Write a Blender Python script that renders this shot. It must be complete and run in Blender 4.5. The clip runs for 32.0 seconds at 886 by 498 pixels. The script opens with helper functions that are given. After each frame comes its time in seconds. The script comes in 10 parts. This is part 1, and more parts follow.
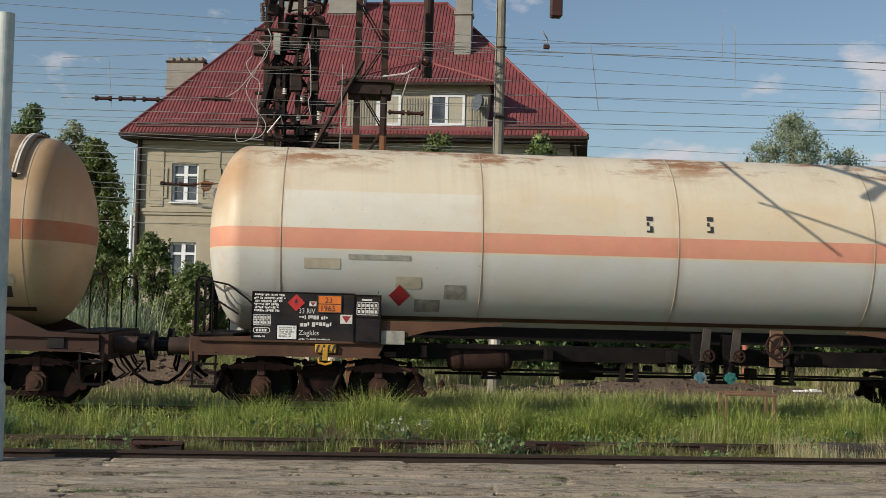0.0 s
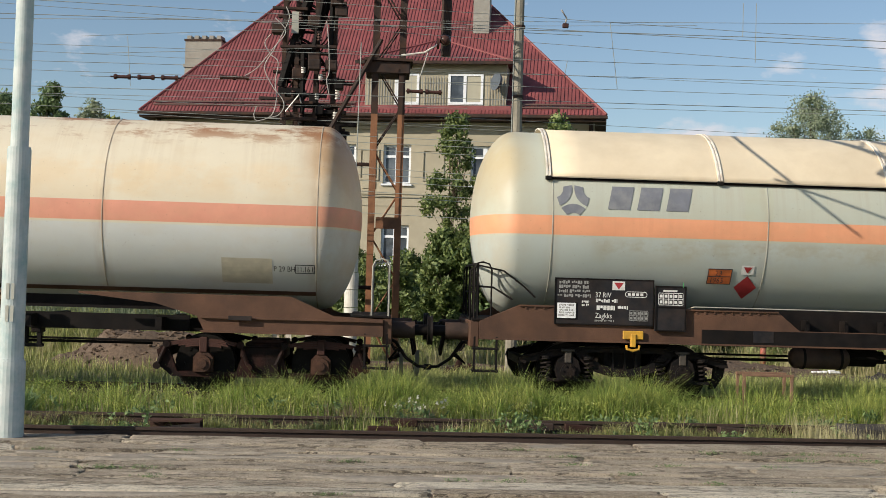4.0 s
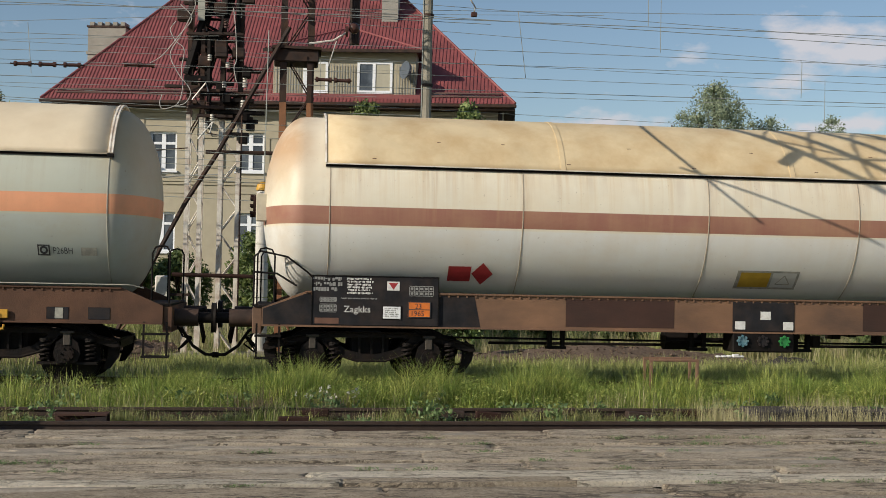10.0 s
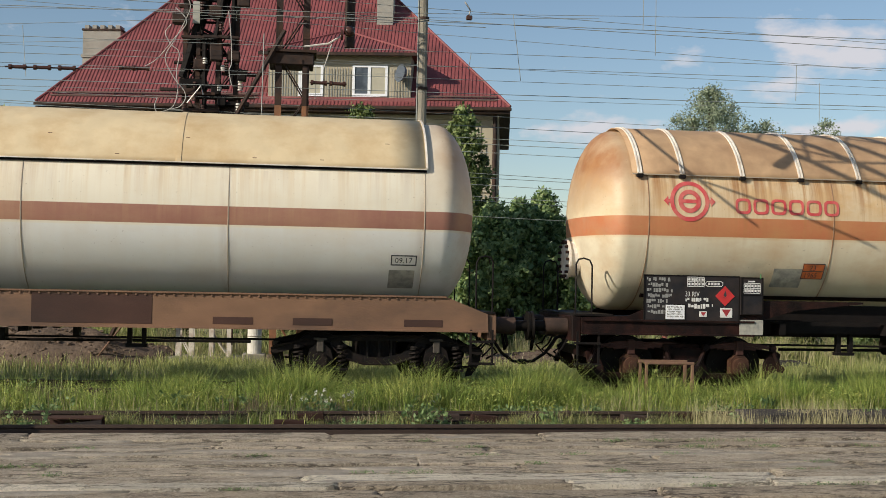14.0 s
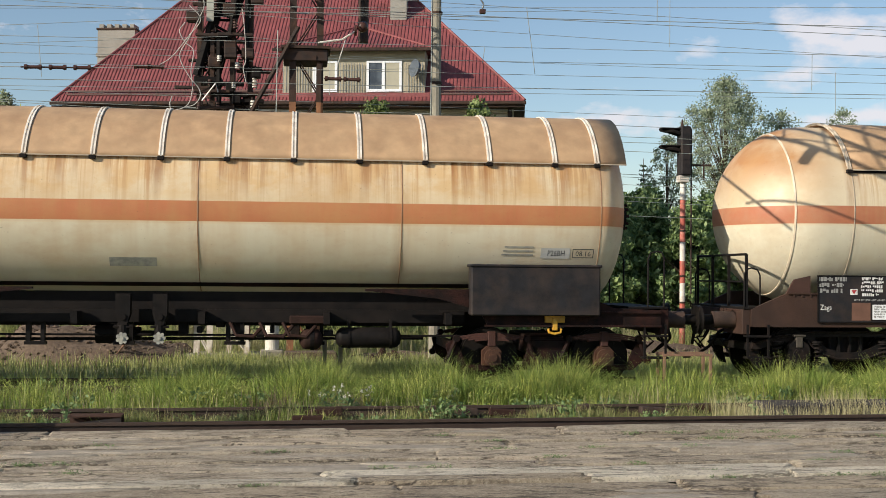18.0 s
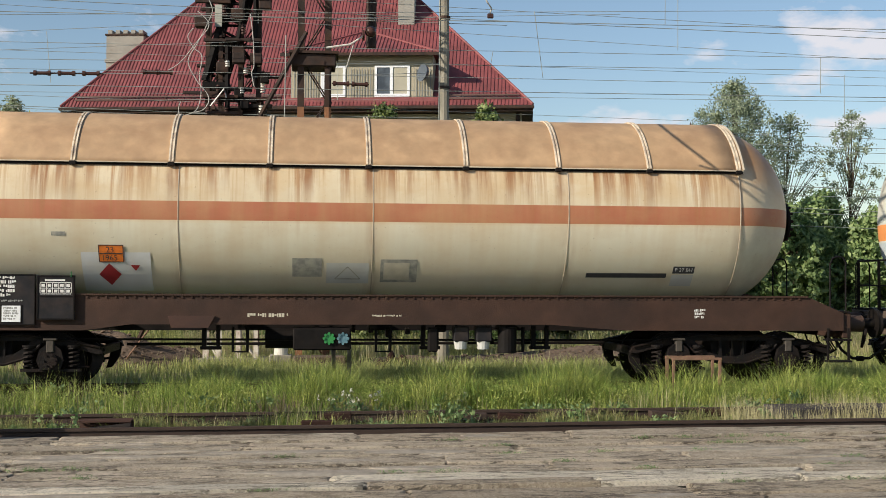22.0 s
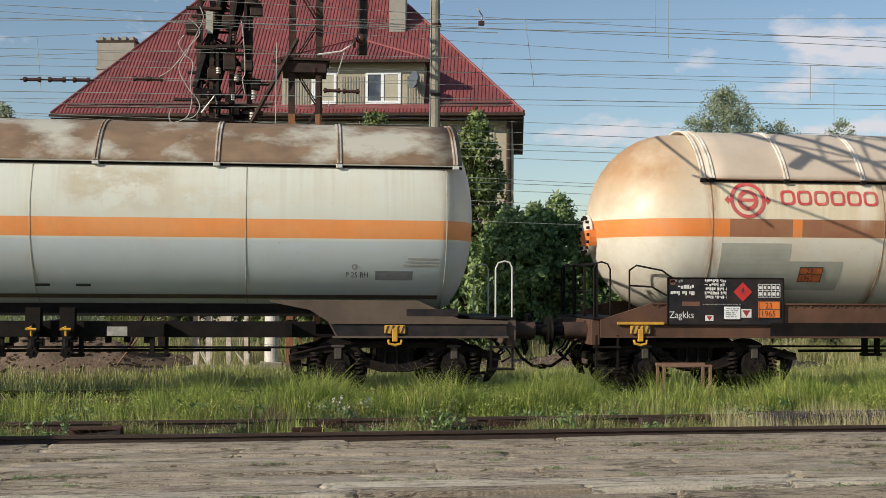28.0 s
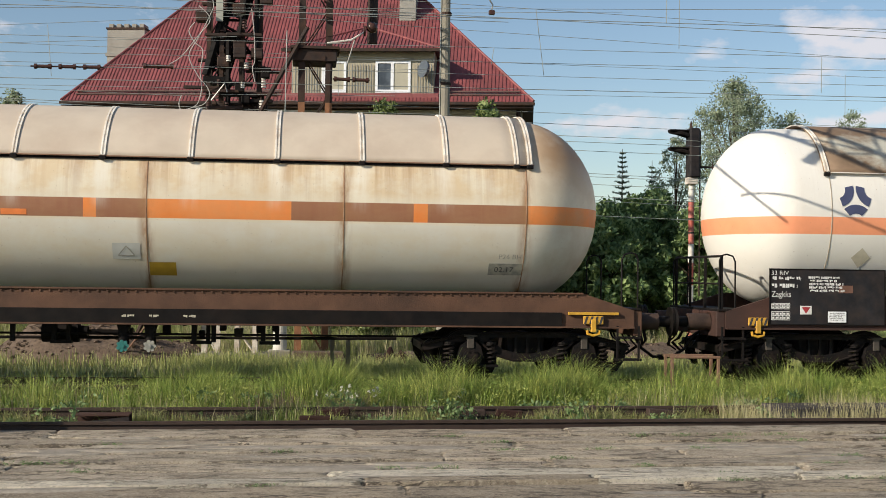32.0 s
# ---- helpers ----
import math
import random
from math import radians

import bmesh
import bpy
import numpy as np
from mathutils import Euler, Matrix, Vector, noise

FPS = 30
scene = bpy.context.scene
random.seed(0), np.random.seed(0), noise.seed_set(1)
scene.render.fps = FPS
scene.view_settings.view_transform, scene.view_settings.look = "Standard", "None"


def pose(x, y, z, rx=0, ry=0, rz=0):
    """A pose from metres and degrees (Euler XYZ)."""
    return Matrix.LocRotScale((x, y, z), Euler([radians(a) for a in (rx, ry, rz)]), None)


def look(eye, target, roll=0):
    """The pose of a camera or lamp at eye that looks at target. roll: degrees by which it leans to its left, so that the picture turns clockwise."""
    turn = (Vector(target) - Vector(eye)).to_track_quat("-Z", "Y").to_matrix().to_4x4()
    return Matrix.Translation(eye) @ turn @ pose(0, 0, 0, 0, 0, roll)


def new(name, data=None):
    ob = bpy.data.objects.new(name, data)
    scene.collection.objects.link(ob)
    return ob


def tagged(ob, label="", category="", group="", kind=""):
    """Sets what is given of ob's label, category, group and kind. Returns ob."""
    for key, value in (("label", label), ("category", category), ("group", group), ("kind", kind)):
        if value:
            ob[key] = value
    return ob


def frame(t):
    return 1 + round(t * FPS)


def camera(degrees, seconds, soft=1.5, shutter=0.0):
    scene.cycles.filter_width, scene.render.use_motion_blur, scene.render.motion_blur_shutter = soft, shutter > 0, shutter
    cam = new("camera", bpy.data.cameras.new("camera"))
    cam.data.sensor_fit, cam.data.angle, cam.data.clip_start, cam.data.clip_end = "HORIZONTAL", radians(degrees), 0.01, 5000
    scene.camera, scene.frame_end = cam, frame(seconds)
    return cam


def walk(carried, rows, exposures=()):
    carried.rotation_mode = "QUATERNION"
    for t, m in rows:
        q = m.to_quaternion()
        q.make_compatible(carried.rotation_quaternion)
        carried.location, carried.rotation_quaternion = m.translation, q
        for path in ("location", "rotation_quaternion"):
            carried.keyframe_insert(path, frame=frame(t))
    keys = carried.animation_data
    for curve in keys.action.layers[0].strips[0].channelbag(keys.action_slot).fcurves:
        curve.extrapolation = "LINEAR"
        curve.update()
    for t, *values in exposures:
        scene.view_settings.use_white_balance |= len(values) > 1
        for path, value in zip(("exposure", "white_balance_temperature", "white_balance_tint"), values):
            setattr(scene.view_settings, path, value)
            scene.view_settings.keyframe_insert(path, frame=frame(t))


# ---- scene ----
# Camera: stands on the paved yard, turning a little on its tripod.
EYE = (0.0, 0.0, 1.75)
cam = camera(40.0, 32.0, soft=0.65)
TURNS = [  # seconds, yaw, pitch, roll in degrees
    (0, -3.790, 2.765, -1.411),
    (0.5, -3.695, 2.753, -1.377),
    (1, -3.542, 2.523, -1.628),
    (1.5, -3.273, 2.228, -1.766),
    (2, -3.230, 2.093, -1.800),
    (2.5, -3.296, 2.045, -1.633),
    (4.5, -2.915, 1.727, -1.669),
    (5, -4.486, 1.807, -1.852),
    (5.5, -6.752, 1.970, -1.854),
    (6, -7.579, 1.974, -1.925),
    (6.5, -7.938, 1.915, -1.718),
    (7, -7.472, 1.880, -1.480),
    (7.5, -7.344, 1.880, -1.150),
    (8, -7.196, 1.876, -0.780),
    (8.5, -7.215, 1.845, -0.705),
    (9, -7.329, 1.692, -0.862),
    (9.5, -7.274, 1.433, -1.171),
    (10, -7.173, 1.346, -1.167),
    (10.5, -7.119, 1.233, -1.340),
    (11, -7.378, 1.208, -1.475),
    (11.5, -7.588, 1.174, -1.760),
    (12, -7.700, 1.141, -1.714),
    (12.5, -7.734, 1.153, -1.678),
    (13, -7.618, 1.174, -1.724),
    (13.5, -7.481, 1.336, -1.584),
    (14, -7.395, 1.494, -1.124),
    (14.5, -7.393, 1.733, -0.700),
    (16.5, -6.843, 1.505, -0.162),
    (17, -6.757, 1.365, -0.370),
    (17.5, -6.739, 1.273, -0.393),
    (18, -6.618, 1.222, -0.453),
    (18.5, -6.479, 1.164, -0.463),
    (19, -6.306, 1.022, -0.513),
    (19.5, -6.194, 1.212, -0.337),
    (20, -6.141, 1.291, -0.232),
    (20.5, -6.142, 1.416, -0.283),
    (21, -6.107, 1.423, -0.296),
    (21.5, -6.108, 1.455, -0.259),
    (22, -6.214, 1.425, -0.293),
    (22.5, -6.343, 1.410, -0.277),
    (23, -6.435, 1.491, -0.262),
    (23.5, -6.403, 1.536, -0.314),
    (24, -6.386, 1.478, -0.370),
    (24.5, -6.411, 1.452, -0.276),
    (25, -6.400, 1.440, -0.288),
    (25.5, -6.460, 1.455, -0.616),
    (27.5, -6.692, 1.705, -0.332),
    (28, -6.647, 1.759, -0.324),
    (28.5, -6.512, 1.704, -0.525),
    (29, -6.431, 1.655, -0.568),
    (29.5, -6.266, 1.514, -0.626),
    (30, -6.219, 1.333, -0.730),
    (30.5, -6.121, 1.169, -0.771),
    (31, -6.099, 1.107, -0.686),
    (31.5, -6.115, 1.265, -0.790),
    (32, -6.247, 1.258, -0.741),
]
LIGHTNESS = [(0, -0.24), (0.6, -0.14), (1.5, -0.1), (2.5, -0.08), (4.5, 0.1), (6, 0.12), (8, 0), (9, -0.10), (10, -0.19), (13, -0.09), (14.5, -0.04), (16.5, 0.09), (19, 0.20), (20, 0.18), (21.5, 0.14), (23, 0.24), (25.5, 0.17), (27.5, 0.03), (30, -0.11), (31, 0.0), (32, 0.10)]
walk(cam, [(t, pose(*EYE, 90 + pitch, roll, yaw)) for t, yaw, pitch, roll in TURNS], LIGHTNESS)

# ---- light ----
SUN = Vector((-0.80, -0.42, 0.43)).normalized()      # towards the sun
sun_data = bpy.data.lights.new("sun", "SUN")
sun_data.energy, sun_data.angle, sun_data.color = 5.0, radians(0.35), (1.0, 0.895, 0.745)
sun = new("sun", sun_data)
sun.matrix_world = look(SUN * 60, (0, 0, 0))

world = bpy.data.worlds.new("sky")
scene.world = world
world.use_nodes = True


def build_sky(nt):
    nd, ln = nt.nodes, nt.links
    bg = nd["Background"]
    sky = nd.new("ShaderNodeTexSky")
    sky.sky_type, sky.sun_disc = "NISHITA", False
    sky.sun_elevation = math.asin(SUN.z)
    sky.sun_rotation = math.atan2(SUN.x, SUN.y)
    sky.air_density, sky.dust_density, sky.ozone_density = 1.0, 0.45, 1.5
    geo = nd.new("ShaderNodeTexCoord")
    stretch = nd.new("ShaderNodeMapping")
    stretch.inputs["Scale"].default_value = (1, 1, 2.2)
    clouds = nd.new("ShaderNodeTexNoise")
    clouds.inputs["Scale"].default_value = 15.0
    clouds.inputs["Detail"].default_value = 10
    clouds.inputs["Roughness"].default_value = 0.55

    def bank(azimuth, height, wide, tall, amount=0.30):
        """How near a direction is to the middle of a cloud bank, 1 to 0."""
        a, e = radians(azimuth), radians(height)
        off = nd.new("ShaderNodeVectorMath")
        off.operation = "SUBTRACT"
        off.inputs[1].default_value = (math.sin(a) * math.cos(e), math.cos(a) * math.cos(e), math.sin(e))
        ln.new(geo.outputs["Generated"], off.inputs[0])
        sc = nd.new("ShaderNodeVectorMath")
        sc.operation = "MULTIPLY"
        sc.inputs[1].default_value = (1 / wide, 1 / wide, 1 / tall)
        ln.new(off.outputs[0], sc.inputs[0])
        le = nd.new("ShaderNodeVectorMath")
        le.operation = "LENGTH"
        ln.new(sc.outputs[0], le.inputs[0])
        mr = nd.new("ShaderNodeMapRange")
        mr.inputs["From Min"].default_value, mr.inputs["From Max"].default_value, mr.inputs["To Min"].default_value, mr.inputs["To Max"].default_value = 0.0, 1.0, amount, 0.0
        ln.new(le.outputs["Value"], mr.inputs["Value"])
        return mr.outputs["Result"]
    total = clouds.outputs["Fac"]
    for spec in ((25.6, 10.4, 0.16, 0.048, 0.30), (14.2, 7.3, 0.085, 0.018, 0.36), (24.5, 7.2, 0.08, 0.012), (56, 13, 0.3, 0.08), (-60, 16, 0.4, 0.1), (120, 20, 0.5, 0.12), (200, 25, 0.5, 0.15)):
        ad = nd.new("ShaderNodeMath")
        ln.new(total, ad.inputs[0])
        ln.new(bank(*spec), ad.inputs[1])
        total = ad.outputs[0]
    ramp = nd.new("ShaderNodeValToRGB")
    ramp.color_ramp.elements[0].position, ramp.color_ramp.elements[1].position = 0.63, 0.77
    ramp.color_ramp.elements[0].color, ramp.color_ramp.elements[1].color = (0.0, 0.0, 0.0, 1), (0.85, 0.85, 0.85, 1)
    mix = nd.new("ShaderNodeMix")
    mix.data_type = "RGBA"
    ln.new(geo.outputs["Generated"], stretch.inputs["Vector"])
    ln.new(stretch.outputs["Vector"], clouds.inputs["Vector"])
    ln.new(total, ramp.inputs["Fac"])
    ln.new(ramp.outputs["Color"], mix.inputs[0])
    ln.new(sky.outputs["Color"], mix.inputs[6])
    mix.inputs[7].default_value = (6.9, 6.65, 6.95, 1)
    ln.new(mix.outputs[2], bg.inputs["Color"])
    bg.inputs["Strength"].default_value = 0.108


build_sky(world.node_tree)


# ---- tools ----
rnd = random.Random(7)
rng = np.random.default_rng(11)


def part(name, bm, material, parent=None, label="", smooth=False):
    """Links a bmesh as one mesh object under its thing or part."""
    me = bpy.data.meshes.new(name)
    bmesh.ops.recalc_face_normals(bm, faces=bm.faces)
    bm.to_mesh(me)
    bm.free()
    return mesh_part(name, me, material, parent, label, smooth)


def mesh_part(name, me, material, parent=None, label="", smooth=False):
    for m in material if isinstance(material, (list, tuple)) else [material]:
        if m is not None and m.name not in me.materials:
            me.materials.append(m)
    if smooth:
        me.shade_smooth()
        me.set_sharp_from_angle(angle=radians(38))
    ob = new(name, me)
    if parent is not None:
        ob.parent = parent
    if label:
        tagged(ob, label)
    return ob


def soup(name, verts, faces, material, parent=None, label=""):
    me = bpy.data.meshes.new(name)
    me.from_pydata(verts, [], faces)
    me.update()
    return mesh_part(name, me, material, parent, label)


def empty(name, x, y, z, label, category, group="", rz=0):
    ob = new(name)
    ob.matrix_basis = pose(x, y, z, 0, 0, rz)
    return tagged(ob, label, category, group)


def B():
    return bmesh.new()


def box(bm, x0, x1, y0, y1, z0, z1, bevel=0.0):
    v = [bm.verts.new((x, y, z)) for x in (x0, x1) for y in (y0, y1) for z in (z0, z1)]
    fs = [bm.faces.new([v[i] for i in f]) for f in ((0, 1, 3, 2), (4, 6, 7, 5), (0, 4, 5, 1), (2, 3, 7, 6), (0, 2, 6, 4), (1, 5, 7, 3))]
    if bevel:
        es = list({e for f in fs for e in f.edges})
        bmesh.ops.bevel(bm, geom=es, offset=bevel, segments=1, affect="EDGES")
    return bm


def prism(bm, pts, a, b, axis="y"):
    """A polygon extruded from a to b: pts are (x, z) for axis y, (y, z) for axis x, (x, y) for axis z."""
    def at(p, q):
        return {"y": (p[0], q, p[1]), "x": (q, p[0], p[1]), "z": (p[0], p[1], q)}[axis]
    lo, hi = [bm.verts.new(at(p, a)) for p in pts], [bm.verts.new(at(p, b)) for p in pts]
    n = len(pts)
    bm.faces.new(lo), bm.faces.new(hi[::-1])
    for i in range(n):
        bm.faces.new((lo[i], hi[i], hi[(i + 1) % n], lo[(i + 1) % n]))
    return bm


def rod(bm, p, q, r, n=8, r2=None):
    p, q = Vector(p), Vector(q)
    d = (q - p).normalized()
    a = d.orthogonal().normalized()
    b = d.cross(a)
    r2 = r if r2 is None else r2
    ring = [(a * math.cos(2 * math.pi * i / n) + b * math.sin(2 * math.pi * i / n)) for i in range(n)]
    lo, hi = [bm.verts.new(p + c * r) for c in ring], [bm.verts.new(q + c * r2) for c in ring]
    for i in range(n):
        bm.faces.new((lo[i], lo[(i + 1) % n], hi[(i + 1) % n], hi[i]))
    bm.faces.new(lo[::-1]), bm.faces.new(hi)
    return bm


def tube(bm, pts, r, n=6):
    """A bent bar through the points, closed at both ends."""
    pts = [Vector(p) for p in pts]
    rings, a = [], None
    for i, p in enumerate(pts):
        d = (pts[min(i + 1, len(pts) - 1)] - pts[max(i - 1, 0)]).normalized()
        a = (d.orthogonal() if a is None else a - d * a.dot(d)).normalized()
        b = d.cross(a)
        rings.append([bm.verts.new(p + (a * math.cos(2 * math.pi * k / n) + b * math.sin(2 * math.pi * k / n)) * r) for k in range(n)])
    for lo, hi in zip(rings, rings[1:]):
        for k in range(n):
            bm.faces.new((lo[k], lo[(k + 1) % n], hi[(k + 1) % n], hi[k]))
    bm.faces.new(rings[0][::-1]), bm.faces.new(rings[-1])
    return bm


def lathe(bm, prof, n, zc, a0=0.0, a1=360.0, y=0.0):
    """Turns (x, r) about the lengthwise axis at height zc; 0 degrees is the top, 90 the side towards the yard."""
    closed = abs(a1 - a0) > 359.9
    m = n if closed else n + 1
    rings = []
    for x, r in prof:
        if r < 1e-6:
            rings.append([bm.verts.new((x, y, zc))])
            continue
        ang = [radians(a0 + (a1 - a0) * k / n) for k in range(m)]
        rings.append([bm.verts.new((x, y - r * math.sin(t), zc + r * math.cos(t))) for t in ang])
    for lo, hi in zip(rings, rings[1:]):
        for k in range(n):
            k2 = (k + 1) % m
            f = [lo[k % len(lo)], lo[k2 % len(lo)], hi[k2 % len(hi)], hi[k % len(hi)]]
            f = list(dict.fromkeys(f))
            if len(f) > 2:
                bm.faces.new(f)
    return bm


def drum(bm, c, axis, length, r, n=16):
    """A short drum centred at c along an axis."""
    d = Vector({"x": (1, 0, 0), "y": (0, 1, 0), "z": (0, 0, 1)}[axis]) * length / 2
    return rod(bm, Vector(c) - d, Vector(c) + d, r, n)


# ---- materials ----
def links(nt):
    return nt.nodes, nt.links


def material(name, color, rough=0.7, metal=0.0, vary=0.12, scale=6.0, bump=0.0, bump_scale=40.0, dirt=None, dirt_amount=0.0, dirt_scale=2.5, stretch=(1, 1, 1), island=0.0, flaked=False):
    """A surface with grain and stains: colour varied at two scales, dirt in patches, fine relief."""
    m = bpy.data.materials.new(name)
    m.use_nodes = True
    nd, ln = links(m.node_tree)
    bsdf = nd["Principled BSDF"]
    co = nd.new("ShaderNodeTexCoord")
    mp = nd.new("ShaderNodeMapping")
    mp.inputs["Scale"].default_value = stretch
    ln.new(co.outputs["Object"], mp.inputs["Vector"])
    n1 = nd.new("ShaderNodeTexNoise")
    n1.inputs["Scale"].default_value, n1.inputs["Detail"].default_value = scale, 6
    ln.new(mp.outputs["Vector"], n1.inputs["Vector"])
    rgb = nd.new("ShaderNodeMix")
    rgb.data_type = "RGBA"
    lo, hi = [c * (1 - 2 * vary) for c in color], [min(1, c * (1 + 2 * vary)) for c in color]
    rgb.inputs[6].default_value, rgb.inputs[7].default_value = (*lo, 1), (*hi, 1)
    ln.new(n1.outputs["Fac"], rgb.inputs[0])
    out = rgb.outputs[2]
    if dirt is not None:
        n2 = nd.new("ShaderNodeTexNoise")
        n2.inputs["Scale"].default_value, n2.inputs["Detail"].default_value, n2.inputs["Roughness"].default_value = dirt_scale, 8, 0.62
        ln.new(mp.outputs["Vector"], n2.inputs["Vector"])
        rp = nd.new("ShaderNodeMapRange")
        rp.inputs["From Min"].default_value, rp.inputs["From Max"].default_value = (0.50, 0.63) if flaked else (0.42, 0.72)
        rp.inputs["To Max"].default_value = dirt_amount
        ln.new(n2.outputs["Fac"], rp.inputs["Value"])
        mx = nd.new("ShaderNodeMix")
        mx.data_type = "RGBA"
        ln.new(rp.outputs["Result"], mx.inputs[0])
        ln.new(out, mx.inputs[6])
        mx.inputs[7].default_value = (*dirt, 1)
        out = mx.outputs[2]
    if island:
        g = nd.new("ShaderNodeNewGeometry")
        hs = nd.new("ShaderNodeHueSaturation")
        mr = nd.new("ShaderNodeMapRange")
        mr.inputs["To Min"].default_value, mr.inputs["To Max"].default_value = 1 - island, 1 + island
        ln.new(g.outputs["Random Per Island"], mr.inputs["Value"])
        ln.new(mr.outputs["Result"], hs.inputs["Value"])
        ln.new(out, hs.inputs["Color"])
        out = hs.outputs["Color"]
    ln.new(out, bsdf.inputs["Base Color"])
    bsdf.inputs["Roughness"].default_value, bsdf.inputs["Metallic"].default_value = rough, metal
    if max(color) < 0.13:   # grime and soot kill the gloss
        bsdf.inputs["Specular IOR Level"].default_value = 0.10 if max(color) < 0.05 else 0.25
    if bump:
        n3 = nd.new("ShaderNodeTexNoise")
        n3.inputs["Scale"].default_value, n3.inputs["Detail"].default_value = bump_scale, 5
        ln.new(mp.outputs["Vector"], n3.inputs["Vector"])
        bp = nd.new("ShaderNodeBump")
        bp.inputs["Strength"].default_value, bp.inputs["Distance"].default_value = bump, 0.02
        ln.new(n3.outputs["Fac"], bp.inputs["Height"])
        ln.new(bp.outputs["Normal"], bsdf.inputs["Normal"])
    return m


def paint_tank(name, base, stripe, z0, z1, streak=(0.25, 0.12, 0.05), streaks=0.5, blotch=0.3, blotch_color=(0.42, 0.27, 0.13), top_rust=0.0, lower=None, alt=None, wear_scale=1.2, ends=None, edge=3.5, seams=(), seam_rust=0.3, edge_rust=0.0, panels=(), body=None, runs_at=None):
    """Tank paint: a painted band at one height, a lower half cooled by painted-in sky reflection, run-down streaks from
    the top, blotches of grime, fine grain.
    """
    m = bpy.data.materials.new(name)
    m.use_nodes = True
    nd, ln = links(m.node_tree)
    bsdf = nd["Principled BSDF"]
    co = nd.new("ShaderNodeTexCoord")
    sep = nd.new("ShaderNodeSeparateXYZ")
    ln.new(co.outputs["Object"], sep.inputs[0])

    def noise_at(scale, stretch, detail=6, rough=0.6):
        mp = nd.new("ShaderNodeMapping")
        mp.inputs["Scale"].default_value = stretch
        n = nd.new("ShaderNodeTexNoise")
        n.inputs["Scale"].default_value, n.inputs["Detail"].default_value, n.inputs["Roughness"].default_value = scale, detail, rough
        ln.new(co.outputs["Object"], mp.inputs["Vector"])
        ln.new(mp.outputs["Vector"], n.inputs["Vector"])
        return n.outputs["Fac"]

    def ranged(src, a, b, lo=0.0, hi=1.0):
        r = nd.new("ShaderNodeMapRange")
        r.inputs["From Min"].default_value, r.inputs["From Max"].default_value = a, b
        r.inputs["To Min"].default_value, r.inputs["To Max"].default_value = lo, hi
        ln.new(src, r.inputs["Value"])
        return r.outputs["Result"]

    def times(a, b):
        t = nd.new("ShaderNodeMath")
        t.operation = "MULTIPLY"
        ln.new(a, t.inputs[0])
        if isinstance(b, float):
            t.inputs[1].default_value = b
        else:
            ln.new(b, t.inputs[1])
        return t.outputs[0]

    def over(below, fac, color):
        x = nd.new("ShaderNodeMix")
        x.data_type = "RGBA"
        ln.new(fac, x.inputs[0])
        if isinstance(below, tuple):
            x.inputs[6].default_value = (*below, 1)
        else:
            ln.new(below, x.inputs[6])
        if isinstance(color, tuple):
            x.inputs[7].default_value = (*color, 1)
        else:
            ln.new(color, x.inputs[7])
        return x.outputs[2]

    z = sep.outputs["Z"]
    col = over(tuple(c * 0.83 for c in base), noise_at(wear_scale, (1, 1, 1)), tuple(min(1, c * 0.99) for c in base))
    # unstained paint below the band, with the sky's reflection put into its cooler colour
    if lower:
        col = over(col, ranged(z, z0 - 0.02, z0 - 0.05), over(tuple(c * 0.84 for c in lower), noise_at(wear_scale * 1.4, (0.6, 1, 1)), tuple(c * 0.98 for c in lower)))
    band = times(ranged(z, z0 - 0.006, z0), ranged(z, z1 + 0.006, z1))
    paint = over(tuple(c * 0.85 for c in stripe), noise_at(3.0, (1, 1, 1)), tuple(min(1, c * 1.12) for c in stripe))
    if alt:
        for a, b in alt[1]:
            paint = over(paint, times(ranged(sep.outputs["X"], a - 0.003, a), ranged(sep.outputs["X"], b + 0.003, b)), alt[0])
    col = over(col, band, paint)
    reach = nd.new("ShaderNodeMath")
    reach.operation = "MULTIPLY_ADD"
    reach.inputs[1].default_value, reach.inputs[2].default_value = 1.5, -0.75
    ln.new(noise_at(1.0, (2.6, 0, 0), 3, 0.5), reach.inputs[0])
    low = nd.new("ShaderNodeMath")
    ln.new(z, low.inputs[0])
    ln.new(reach.outputs[0], low.inputs[1])
    if body:    # run-down dirt keeps to the barrel, under the cover
        barrel = times(ranged(sep.outputs["X"], body[0] - 0.05, body[0] + 0.15), ranged(sep.outputs["X"], body[1] + 0.05, body[1] - 0.15))
    else:
        barrel = ranged(z, -10.0, -9.0)
    for xa, xb, za, zb, tint, amount, ragged in panels:    # repainted or stained areas
        spot = times(times(ranged(sep.outputs["X"], xa - 0.01, xa + 0.01 + ragged), ranged(sep.outputs["X"], xb + 0.01, xb - 0.01 - ragged)), times(ranged(z, za - 0.01, za + 0.01 + ragged), ranged(z, zb + 0.01, zb - 0.01 - ragged * 0.5)))
        if ragged:
            spot = times(spot, ranged(noise_at(1.9, (0.9, 1, 1.3), 8, 0.68), 0.42, 0.58))
        col = over(col, times(spot, amount), tint)
    drips = times(ranged(noise_at(1.0, (9.0, 0.5, 0.16), 6, 0.66), 0.50, 0.62), ranged(low.outputs[0], edge - 1.0, edge))
    col = over(col, times(times(drips, barrel), streaks), streak)
    washed = times(ranged(noise_at(1.0, (2.2, 0.5, 0.10), 4, 0.6), 0.42, 0.66), ranged(z, 1.5, edge, 0.25, 1.0))
    col = over(col, times(times(washed, barrel), streaks * 0.55), blotch_color)
